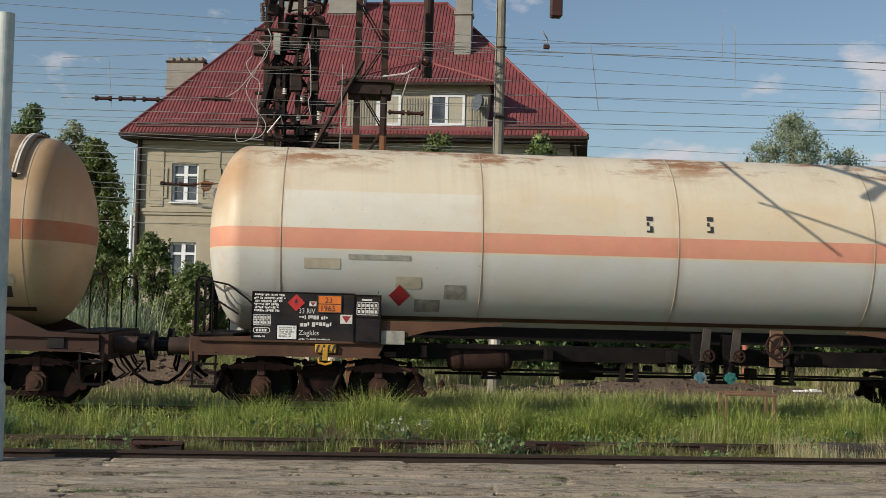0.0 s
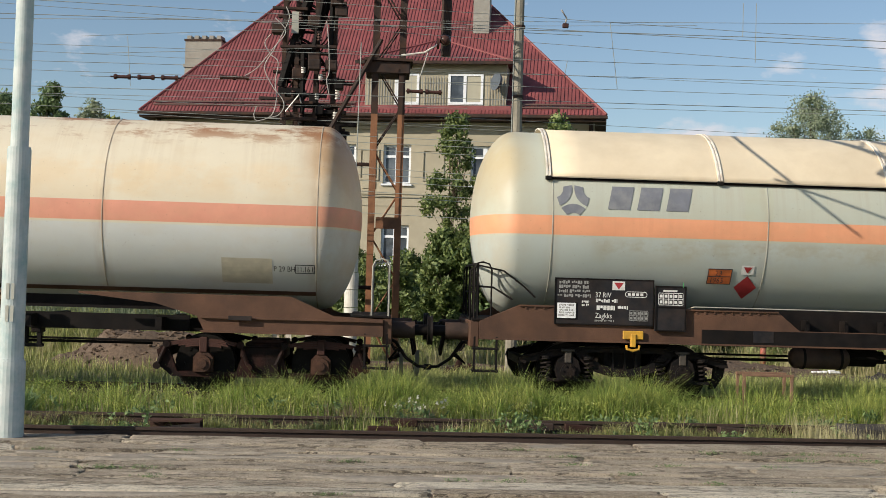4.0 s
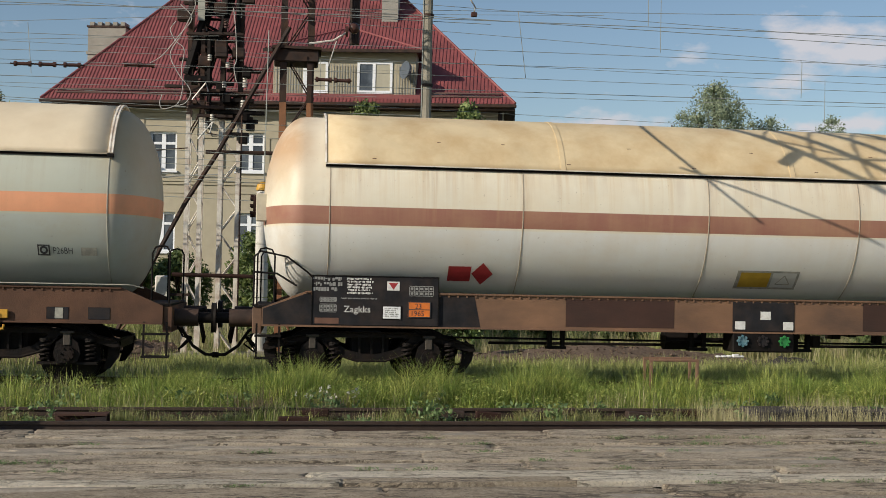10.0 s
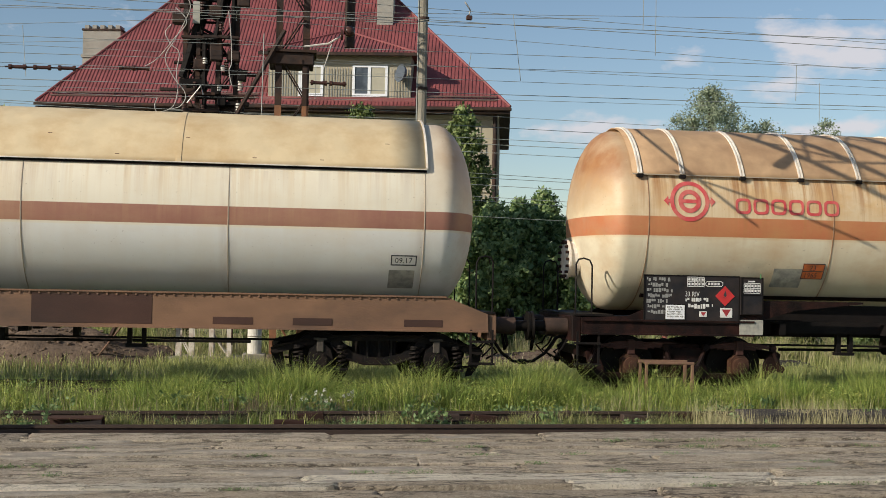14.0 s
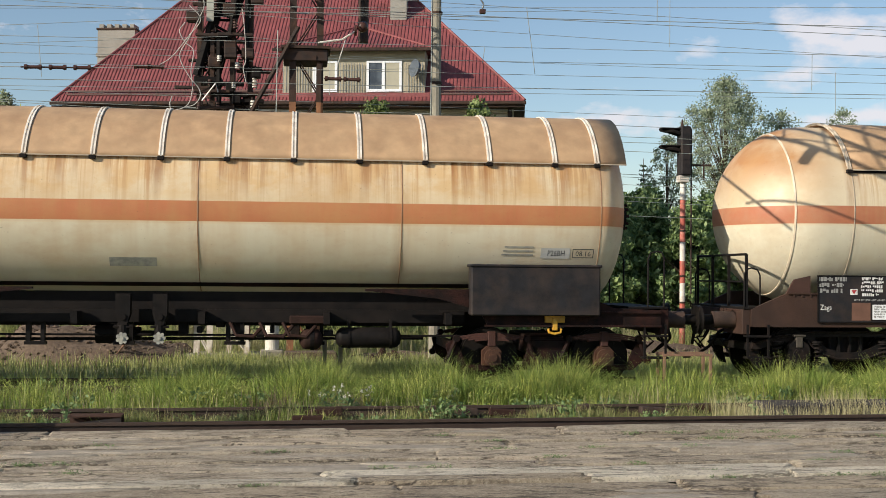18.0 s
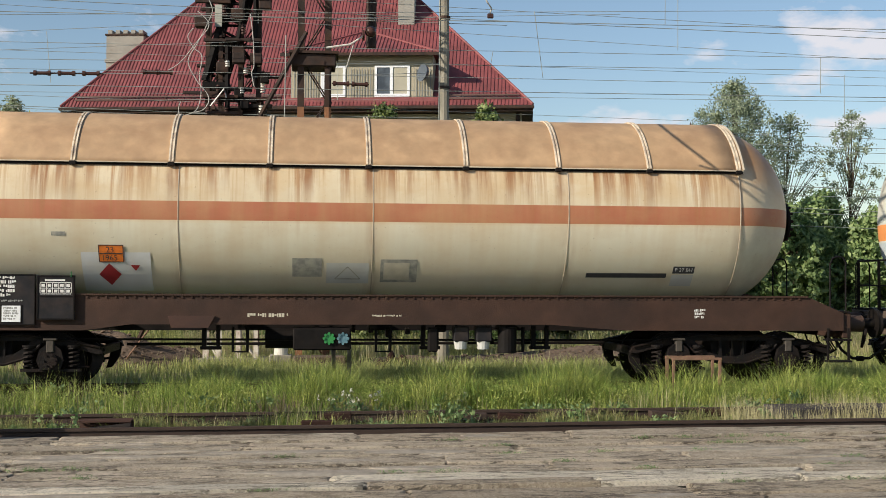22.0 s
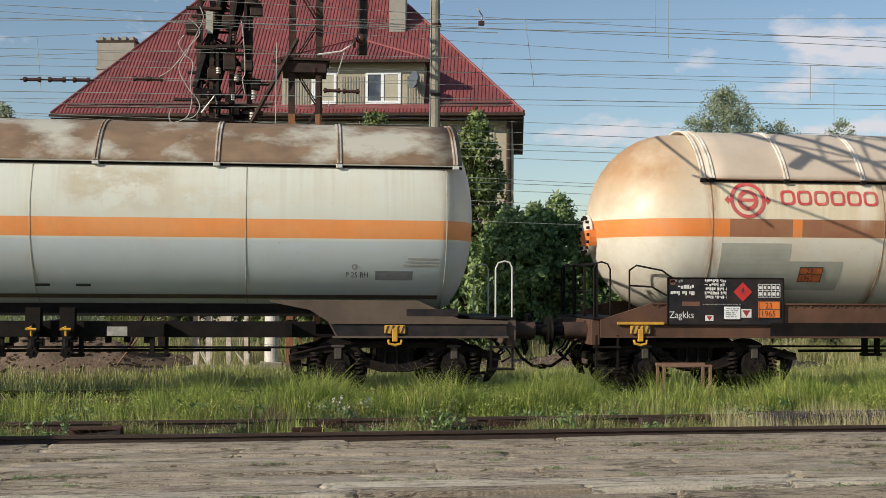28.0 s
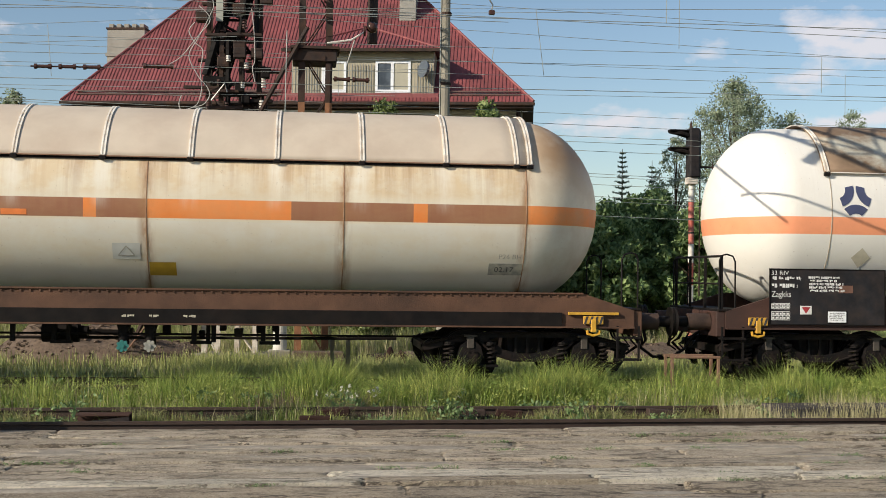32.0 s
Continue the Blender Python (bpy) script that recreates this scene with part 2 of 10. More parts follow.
    if edge_rust:
        runs = times(ranged(noise_at(1.0, (5.0, 0.5, 0.30), 6, 0.62), 0.47, 0.60), ranged(low.outputs[0], edge - 0.60, edge - 0.05))
        col = over(col, times(times(runs, barrel), edge_rust), (0.27, 0.115, 0.042))
    if runs_at:     # runs under the straps
        xs, wide, tint, amount, zlo = runs_at
        wiggle = nd.new("ShaderNodeMath")
        wiggle.operation = "MULTIPLY_ADD"
        wiggle.inputs[1].default_value = 0.12
        ln.new(noise_at(1.0, (0, 0, 3.0), 3), wiggle.inputs[0])
        ln.new(sep.outputs["X"], wiggle.inputs[2])
        total = None
        for s in xs:
            off = nd.new("ShaderNodeMath")
            off.operation = "SUBTRACT"
            off.inputs[1].default_value = s + 0.06
            ln.new(wiggle.outputs[0], off.inputs[0])
            size = nd.new("ShaderNodeMath")
            size.operation = "ABSOLUTE"
            ln.new(off.outputs[0], size.inputs[0])
            one = ranged(size.outputs[0], wide, wide * 0.3)
            if total is None:
                total = one
            else:
                mx = nd.new("ShaderNodeMath")
                mx.operation = "MAXIMUM"
                ln.new(total, mx.inputs[0]), ln.new(one, mx.inputs[1])
                total = mx.outputs[0]
        below = times(times(total, ranged(z, zlo, zlo + 0.5)), ranged(noise_at(1.0, (6.0, 1.0, 0.8), 5, 0.62), 0.30, 0.58))
        col = over(col, times(below, amount), tint)
    if ends:
        xa, xb, amount, deep, tint = (*ends, 0.7, (0.44, 0.24, 0.10))[:5]
        x = sep.outputs["X"]
        tip = nd.new("ShaderNodeMath")
        tip.operation = "MAXIMUM"
        ln.new(ranged(x, xa + deep * 1.5, xa + deep * 0.75), tip.inputs[0])
        ln.new(ranged(x, xb - deep * 1.5, xb - deep * 0.75), tip.inputs[1])
        stain = times(times(tip.outputs[0], ranged(z, 2.85, 3.65)), ranged(noise_at(0.9, (1, 1, 1), 6, 0.6), 0.18, 0.52))
        col = over(col, times(stain, amount), tint)
        # brownish patches darken both heads at every height
        head_tone = times(tip.outputs[0], ranged(noise_at(2.0, (1, 1, 1), 7, 0.65), 0.40, 0.66))
        col = over(col, times(head_tone, 0.35 * amount), (0.40, 0.30, 0.19))
    if seams:
        near = None
        for s in seams:
            off = nd.new("ShaderNodeMath")
            off.operation = "SUBTRACT"
            off.inputs[1].default_value = s
            ln.new(sep.outputs["X"], off.inputs[0])
            size = nd.new("ShaderNodeMath")
            size.operation = "ABSOLUTE"
            ln.new(off.outputs[0], size.inputs[0])
            one = ranged(size.outputs[0], 0.15, 0.0)
            if near is None:
                near = one
            else:
                mx = nd.new("ShaderNodeMath")
                mx.operation = "MAXIMUM"
                ln.new(near, mx.inputs[0]), ln.new(one, mx.inputs[1])
                near = mx.outputs[0]
        weld = times(near, ranged(noise_at(1.0, (5.0, 1.2, 1.2), 6, 0.65), 0.38, 0.62))
        col = over(col, times(weld, seam_rust), (0.30, 0.15, 0.065))
    grime = ranged(noise_at(1.1, (0.8, 1, 1.5), 9, 0.66), 0.46, 0.74)
    col = over(col, times(grime, blotch), blotch_color)
    if top_rust:
        rust = times(ranged(noise_at(1.2, (0.55, 1, 2.0), 10, 0.74), 0.50, 0.58), ranged(z, 3.78, 4.10))
        col = over(col, times(rust, top_rust), (0.30, 0.125, 0.045))
    specks = ranged(noise_at(22.0, (1, 1, 1), 4, 0.7), 0.66, 0.72)
    col = over(col, times(specks, 0.45), (0.16, 0.09, 0.05))
    ln.new(col, bsdf.inputs["Base Color"])
    ln.new(ranged(noise_at(2.2, (1, 1, 1)), 0.3, 0.7, 0.40, 0.62), bsdf.inputs["Roughness"])
    bp = nd.new("ShaderNodeBump")
    bp.inputs["Strength"].default_value, bp.inputs["Distance"].default_value = 0.25, 0.03
    ln.new(noise_at(1.6, (1, 1, 1), 3), bp.inputs["Height"])
    ln.new(bp.outputs["Normal"], bsdf.inputs["Normal"])
    return m


M_BLACK = material("grimy_black_steel", (0.010, 0.009, 0.009), 0.6, 0.0, 0.3, 5, 0.08, 30, (0.026, 0.019, 0.016), 0.5, 3)
M_BOGIE = material("oily_brown_black_steel", (0.011, 0.010, 0.010), 0.55, 0.0, 0.3, 6, 0.4, 40, (0.040, 0.026, 0.020), 0.6, 4)
M_RUSTY = material("rust_brown_steel", (0.040, 0.021, 0.017), 0.75, 0.0, 0.25, 5, 0.4, 40, (0.014, 0.012, 0.011), 0.7, 2)
M_SEAM = material("dull_weld_seam", (0.40, 0.34, 0.26), 0.6, 0, 0.2, 6)
M_SEAM_CREAM = material("cream_weld_seam", (0.62, 0.54, 0.42), 0.6, 0, 0.2, 6, 0, 40, (0.45, 0.36, 0.25), 0.6, 4)
M_SEAM_GREY = material("grey_weld_seam", (0.40, 0.41, 0.36), 0.6, 0, 0.2, 6, 0, 40, (0.25, 0.20, 0.14), 0.7, 4)
M_SEAM_RUST = material("rusty_weld_seam", (0.27, 0.15, 0.08), 0.7, 0, 0.25, 6, 0, 40, (0.50, 0.40, 0.28), 0.5, 4)
M_SOLE = material("brown_grimy_sole_bar", (0.068, 0.035, 0.027), 0.7, 0.0, 0.2, 3, 0.2, 40, (0.035, 0.025, 0.022), 0.8, 1.3, (0.5, 1, 1))
M_SOLE_TAN = material("faded_brown_sole_bar", (0.205, 0.112, 0.064), 0.72, 0.0, 0.2, 3, 0.2, 40, (0.06, 0.042, 0.034), 0.75, 1.3, (0.5, 1, 1))
M_PANEL = material("dull_black_board", (0.022, 0.022, 0.025), 0.55, 0.0, 0.3, 4, 0.1, 60, (0.07, 0.05, 0.04), 0.5, 3)
M_WHITE = material("off_white_lettering", (0.72, 0.72, 0.70), 0.6, 0.0, 0.1, 20, 0, 40, (0.35, 0.32, 0.28), 0.5, 8)
M_GREYT = material("faded_grey_lettering", (0.26, 0.26, 0.25), 0.6, 0.0, 0.2, 20)
M_DARKT = material("dark_lettering", (0.05, 0.05, 0.055), 0.6, 0.0, 0.2, 20)
M_ORANGE = material("orange_plate", (0.78, 0.20, 0.03), 0.5, 0.0, 0.1, 8, 0, 40, (0.3, 0.1, 0.03), 0.5, 5)
M_ORANGE_OLD = material("faded_orange_plate", (0.55, 0.14, 0.04), 0.55, 0.0, 0.2, 8, 0, 40, (0.2, 0.07, 0.03), 0.7, 5)
M_RED = material("red_placard", (0.50, 0.03, 0.03), 0.5, 0.0, 0.15, 8)
M_CRIMSON = material("dark_red_placard", (0.33, 0.03, 0.035), 0.5, 0.0, 0.2, 8)
M_LOGO_RED = material("worn_red_sign_paint", (0.56, 0.07, 0.075), 0.55, 0.0, 0.2, 4, 0, 40, (0.70, 0.45, 0.32), 0.35, 5)
M_LOGO_GREY = material("slate_grey_sign_paint", (0.17, 0.18, 0.21), 0.55, 0.0, 0.15, 4, 0, 40, (0.42, 0.42, 0.38), 0.3, 5)
M_LOGO_BLUE = material("dark_blue_sign_paint", (0.06, 0.07, 0.14), 0.55, 0.0, 0.15, 4)
M_YELLOW = material("yellow_painted_steel", (0.62, 0.34, 0.035), 0.5, 0.0, 0.15, 8, 0, 40, (0.25, 0.13, 0.04), 0.5, 6)
M_YLABEL = material("dull_yellow_label", (0.42, 0.27, 0.03), 0.55, 0.0, 0.15, 8)
M_PALE = material("pale_grey_label", (0.55, 0.56, 0.54), 0.55, 0.0, 0.1, 8, 0, 40, (0.35, 0.33, 0.28), 0.5, 4)
M_LABELW = material("white_label_film", (0.70, 0.71, 0.72), 0.45, 0, 0.06, 8, 0, 40, (0.5, 0.46, 0.4), 0.4, 4)
M_FADED = material("faded_grey_repaint", (0.43, 0.445, 0.395), 0.5, 0.0, 0.1, 3, 0, 40, (0.28, 0.24, 0.17), 0.4, 2)
M_GREEN = material("green_dial", (0.03, 0.22, 0.06), 0.4, 0.0, 0.1, 10)
M_TEAL = material("teal_valve_cap", (0.03, 0.17, 0.155), 0.4, 0.0, 0.1, 10)
M_STEEL = material("bare_worn_steel", (0.45, 0.43, 0.40), 0.35, 0.9, 0.1, 10)
M_BAND = material("pale_strap_paint", (0.80, 0.76, 0.68), 0.5, 0.0, 0.12, 5, 0, 40, (0.36, 0.23, 0.12), 0.6, 4)
M_BAND_OLD = material("flaking_brown_strap", (0.24, 0.16, 0.10), 0.6, 0.0, 0.2, 5, 0, 40, (0.74, 0.71, 0.64), 0.95, 1.3)
M_STRAP_DULL = material("dull_brown_cream_strap", (0.70, 0.60, 0.46), 0.55, 0, 0.2, 6, 0, 40, (0.16, 0.09, 0.06), 0.7, 7)
M_OLDFRAME = material("sooty_brown_bogie_steel", (0.013, 0.0085, 0.008), 0.6, 0.0, 0.3, 5, 0.4, 40, (0.055, 0.021, 0.016), 0.65, 4)
M_OLDBOX = material("rusty_brown_axle_box", (0.075, 0.036, 0.022), 0.6, 0.0, 0.3, 7, 0.4, 40, (0.02, 0.014, 0.012), 0.7, 5)
M_RUSTRED = material("dark_red_leaf_spring", (0.070, 0.030, 0.024), 0.7, 0.0, 0.25, 6, 0.3, 40, (0.02, 0.014, 0.012), 0.7, 3)
M_DAMPER = material("dusty_grey_damper", (0.075, 0.065, 0.055), 0.6, 0.0, 0.2, 6, 0.2, 40, (0.03, 0.025, 0.022), 0.6, 5)
M_BUFFER = material("rusty_brown_buffer", (0.070, 0.044, 0.034), 0.65, 0.0, 0.25, 5, 0.3, 40, (0.024, 0.019, 0.017), 0.8, 3)
M_SOLE_DUSTY = material("dusty_pale_brown_saddle", (0.115, 0.088, 0.068), 0.75, 0.0, 0.15, 3, 0.2, 40, (0.05, 0.036, 0.03), 0.7, 0.9)
M_SOLE_DARK = material("dark_rusty_sole_plate", (0.058, 0.031, 0.022), 0.72, 0.0, 0.25, 3, 0.2, 40, (0.025, 0.018, 0.016), 0.8, 0.8)
M_SOLE_WARM = material("warm_brown_saddle_plate", (0.12, 0.063, 0.040), 0.72, 0.0, 0.2, 3, 0.2, 40, (0.035, 0.024, 0.02), 0.8, 0.8)
M_RAILTOP = material("rusty_rail_steel", (0.065, 0.045, 0.036), 0.6, 0.2, 0.25, 8, 0.3, 60, (0.05, 0.035, 0.03), 0.6, 4)
M_WHEEL = material("dusty_wheel_steel", (0.014, 0.012, 0.011), 0.5, 0.2, 0.25, 8)
M_OX_EDGE = material("rusty_cover_lip", (0.26, 0.14, 0.08), 0.7, 0, 0.2, 5, 0.2, 40, (0.10, 0.05, 0.03), 0.7, 4)
M_COVERS = {
    "cream": material("cream_sun_cover", (0.72, 0.62, 0.455), 0.72, 0, 0.08, 1.5, 0.15, 6, (0.52, 0.40, 0.26), 0.40, 1.2),
    "tan": material("tan_sun_cover", (0.66, 0.535, 0.335), 0.6, 0, 0.10, 2.2, 0.35, 4, (0.47, 0.31, 0.14), 0.65, 1.7),
    "rust": material("rust_stained_sun_cover", (0.44, 0.29, 0.165), 0.65, 0, 0.2, 3.5, 0.35, 7, (0.27, 0.155, 0.085), 0.6, 1.6),
    "brown": material("brown_flaking_sun_cover", (0.20, 0.135, 0.085), 0.7, 0, 0.3, 3, 0.3, 9, (0.50, 0.50, 0.43), 0.85, 0.85, (0.8, 1, 1.3), flaked=True),
    "pink": material("grey_pink_sun_cover", (0.56, 0.48, 0.385), 0.62, 0, 0.08, 1.5, 0.15, 6, (0.40, 0.30, 0.23), 0.5, 1.0),
}


# ---- the train ----
TRACK_Y = 20.0


def run(t):
    """How far the train has rolled after t seconds."""
    u = t / 10
    return 30.155 * u + 0.661 * u ** 2 + 0.15097 * u ** 3 - 0.015375 * u ** 4


WHEELSETS = []
SHARED = {}


def shared(key, name, make, mat, parent, m=None, label="", smooth=False):
    """A part whose mesh is built once and used again."""
    if key not in SHARED:
        ob = part(name, make(), mat, parent, label, smooth)
        SHARED[key] = ob.data
    else:
        ob = new(name, SHARED[key])
        ob.parent = parent
        if label:
            tagged(ob, label)
    if m is not None:
        ob.matrix_basis = m
    return ob


def wheelset_mesh():
    bm = B()
    rod(bm, (0, -1.05, 0), (0, 1.05, 0), 0.075, 12)
    for s in (-1, 1):
        for y0, y1, r in ((0.700, 0.735, 0.475), (0.735, 0.835, 0.455), (0.715, 0.80, 0.16)):
            rod(bm, (0, s * y0, 0), (0, s * y1, 0), r, 40 if r > 0.3 else 16)
        for k in range(8):
            a = 2 * math.pi * k / 8
            box_c = Vector((0.33 * math.cos(a), s * 0.838, 0.33 * math.sin(a)))
            drum(bm, box_c, "y", 0.02, 0.03, 8)
    return bm


def y25_frame():
    """Side frames, bolster and end beams of the newer bogie, about its centre at rail level."""
    bm = B()
    for s in (-1, 1):
        y0, y1 = sorted((s * 0.95, s * 1.06))
        prism(bm, [(-1.66, 0.60), (-1.62, 0.70), (-1.15, 0.81), (-0.58, 0.88), (0.58, 0.88), (1.15, 0.81), (1.62, 0.70), (1.66, 0.60), (1.56, 0.59), (1.10, 0.71), (0.52, 0.79), (-0.52, 0.79), (-1.10, 0.71), (-1.56, 0.59)], y0, y1, "y")
        prism(bm, [(-0.66, 0.83), (-0.52, 0.70), (-0.36, 0.60), (-0.12, 0.54), (0.12, 0.54), (0.36, 0.60), (0.52, 0.70), (0.66, 0.83), (0.76, 0.74), (0.54, 0.54), (0.22, 0.44), (-0.22, 0.44), (-0.54, 0.54), (-0.76, 0.74)], y0 - 0.003, y1 + 0.003, "y")
        for x in (-0.17, 0.02, 0.20):
            box(bm, x - 0.018, x + 0.018, s * 1.0 - 0.03, s * 1.0 + 0.03, 0.53, 0.80)
        o = s * 1.09
        tube(bm, [(-0.74, o, 0.73), (-0.54, o, 0.53), (-0.22, o, 0.435), (0.22, o, 0.435), (0.54, o, 0.53), (0.74, o, 0.73)], 0.022, 6)
        tube(bm, [(-1.62, o, 0.69), (-1.15, o, 0.80), (-0.58, o, 0.87), (0.58, o, 0.87), (1.15, o, 0.80), (1.62, o, 0.69)], 0.018, 6)
    box(bm, -0.30, 0.30, -0.93, 0.93, 0.50, 0.82, 0.02)
    for x in (-1.58, 1.58):
        box(bm, x - 0.05, x + 0.05, -0.95, 0.95, 0.56, 0.68)
    for sx in (-1, 1):
        for s in (-1, 1):
            prism(bm, [(sx * 1.52, 0.76), (sx * 1.66, 0.66), (sx * 1.62, 0.44), (sx * 1.50, 0.26), (sx * 1.40, 0.24), (sx * 1.46, 0.45), (sx * 1.48, 0.66)], s * 0.86 - 0.04, s * 0.86 + 0.04, "y")
            rod(bm, (sx * 1.45, s * 0.98, 0.40), (sx * 0.62, s * 0.98, 0.34), 0.022, 6)
    return bm


def y25_axlebox():
    bm = B()
    prism(bm, [(-0.20, 0.50), (-0.15, 0.36), (0.15, 0.36), (0.20, 0.50), (0.16, 0.66), (0.06, 0.74), (-0.06, 0.74), (-0.16, 0.66)], -1.17, -0.97, "y")
    drum(bm, (0, -1.18, 0.50), "y", 0.07, 0.115, 16)
    for k in range(6):
        a = math.pi * k / 3
        drum(bm, (0.085 * math.cos(a), -1.225, 0.50 + 0.085 * math.sin(a)), "y", 0.025, 0.014, 6)
    box(bm, -0.44, 0.44, -1.13, -1.0, 0.33, 0.37)
    return bm


def y25_damper():
    """The upright damper column over an axle box."""
    bm = B()
    box(bm, -0.055, 0.055, -1.19, -1.07, 0.62, 0.82, 0.012)
    box(bm, -0.10, 0.10, -1.20, -1.06, 0.80, 0.835, 0.008)
    return bm


def old_shackle(s):
    """The slanting link that carries one end of a leaf spring."""
    bm = B()
    if s:
        rod(bm, (s * 0.56, -1.09, 0.76), (s * 0.70, -1.09, 0.42), 0.035, 8)
        drum(bm, (s * 0.56, -1.10, 0.76), "y", 0.10, 0.055, 10)
        drum(bm, (s * 0.70, -1.10, 0.42), "y", 0.10, 0.055, 10)
    return bm


def spring_mesh():
    bm = B()
    pts = []
    for k in range(8 * 5 + 1):
        a = 2 * math.pi * k / 8
        pts.append((0.075 * math.cos(a), 0.075 * math.sin(a), 0.37 + 0.33 * k / 40))
    tube(bm, pts, 0.018, 5)
    drum(bm, (0, 0, 0.71), "z", 0.03, 0.10, 12)
    return bm


def old_frame():
    """Side frames of the older bogie: a low plate frame with arched tops over each axle."""
    bm = B()
    for s in (-1, 1):
        y0, y1 = s * 0.96, s * 1.06
        prism(bm, [(-1.62, 0.66), (-1.55, 0.40), (-1.38, 0.26), (1.38, 0.26), (1.55, 0.40), (1.62, 0.66), (1.50, 0.74), (1.40, 0.60), (1.30, 0.34), (0.40, 0.34), (0.30, 0.62), (-0.30, 0.62), (-0.40, 0.34), (-1.30, 0.34), (-1.40, 0.60), (-1.50, 0.74)], min(y0, y1), max(y0, y1), "y")
        box(bm, -0.34, 0.34, min(y0, y1), max(y0, y1), 0.56, 0.74, 0.02)
    box(bm, -0.28, 0.28, -0.96, 0.96, 0.50, 0.80, 0.02)
    for x in (-1.5, 1.5):
        box(bm, x - 0.05, x + 0.05, -1.0, 1.0, 0.56, 0.70)
    return bm


def leaf_spring():
    bm = B()
    for k in range(4):
        h = 0.60 - 0.11 * k
        z = 0.85 - 0.030 * k
        n = 8
        top = [(-h + 2 * h * i / n, z - 0.085 * (2 * i / n - 1) ** 2 * (h / 0.6) ** 2) for i in range(n + 1)]
        prism(bm, top + [(x, q - 0.028) for x, q in top[::-1]], -1.13, -1.03, "y")
    box(bm, -0.06, 0.06, -1.15, -1.01, 0.64, 0.87, 0.01)
    return bm


def old_axlebox():
    bm = B()
    prism(bm, [(-0.15, 0.34), (0.15, 0.34), (0.15, 0.56), (0.08, 0.64), (-0.08, 0.64), (-0.15, 0.56)], -1.13, -0.97, "y")
    drum(bm, (0, -1.16, 0.47), "y", 0.10, 0.13, 18)
    drum(bm, (0, -1.22, 0.47), "y", 0.03, 0.07, 12)
    return bm


def bogie(wagon, xc, kind):
    """A bogie with its wheelsets, axle boxes and springs, under its wagon."""
    half = 0.9
    flip = Matrix.Rotation(math.pi, 4, "Z")
    if kind == "y25":
        bg = shared("y25", "bogie", y25_frame, M_BOGIE, wagon, pose(xc, 0, 0), "low black bogie frame")
        for x in (-half, half):
            for k in (Matrix(), flip):
                shared("y25box", "axle_box", y25_axlebox, M_BOGIE, bg, pose(x, 0, 0) @ k)
                shared("damper", "damper", y25_damper, M_DAMPER, bg, pose(x, 0, 0) @ k)
                for dx in (-0.33, 0.33):
                    shared("coil", "coil_spring", spring_mesh, M_BOGIE, bg, pose(x, 0, 0) @ k @ pose(dx, -1.06, 0))
    else:
        bg = shared("old", "bogie", old_frame, M_OLDFRAME, wagon, pose(xc, 0, 0), "rusty plate bogie frame")
        for x in (-half, half):
            for k in (Matrix(), flip):
                shared("oldbox", "axle_box", old_axlebox, M_OLDBOX, bg, pose(x, 0, 0) @ k)
                shared("leaf", "leaf_spring", leaf_spring, M_RUSTRED, bg, pose(x, 0, 0) @ k)
                for s in (-1, 1):
                    shared("shackle%d" % s, "spring_shackle", lambda: old_shackle(s), M_OLDFRAME, bg, pose(x, 0, 0) @ k)
    for x in (-half, half):
        ws = shared("wheels", "wheelset", wheelset_mesh, M_WHEEL, bg, pose(x, 0, 0.455), smooth=False)
        WHEELSETS.append((ws, x))
    return bg


def buffers(wagon, L):
    def casing():
        bm = B()
        rod(bm, (0.62, 0, 0), (0.24, 0, 0), 0.135, 18)
        rod(bm, (0.66, 0, 0), (0.60, 0, 0), 0.17, 12)
        return bm

    def head():
        bm = B()
        rod(bm, (0.45, 0, 0), (0.03, 0, 0), 0.085, 14)
        rod(bm, (0.04, 0, 0), (0.0, 0, 0), 0.235, 24, 0.225)
        return bm
    for s in (-1, 1):
        for x, k in ((0, Matrix()), (L, Matrix.Rotation(math.pi, 4, "Z"))):
            b = shared("casing", "buffer", casing, M_BUFFER, wagon, pose(x, s * 0.875, 1.06) @ k, "", True)
            shared("bufhead", "buffer_head", head, M_WHEEL, b, None, "", True)


def coupling(wagon, L):
    for x, sg in ((0.62, -1), (L - 0.62, 1)):
        bm = B()
        box(bm, min(x, x + sg * 0.36), max(x, x + sg * 0.36), -0.05, 0.05, 0.98, 1.12, 0.01)
        tube(bm, [(x + sg * 0.30, 0, 1.12), (x + sg * 0.42, 0, 1.16), (x + sg * 0.46, 0, 1.05), (x + sg * 0.40, 0, 0.97)], 0.04, 6)
        tube(bm, [(x + sg * 0.36, -0.06, 1.0), (x + sg * 0.42, -0.06, 0.72), (x + sg * 0.40, 0.06, 0.62), (x + sg * 0.34, 0.06, 0.95)], 0.025, 6)
        part("coupling", bm, M_BOGIE, wagon)
        bm = B()
        tube(bm, [(x - sg * 0.05, -0.42, 0.92), (x + sg * 0.10, -0.42, 0.84), (x + sg * 0.26, -0.40, 0.60), (x + sg * 0.46, -0.36, 0.46), (x + sg * 0.62, -0.33, 0.45)], 0.026, 7)
        drum(bm, (x + sg * 0.60, -0.33, 0.45), "x", 0.08, 0.045, 8)
        part("brake_hose", bm, M_BLACK, wagon)


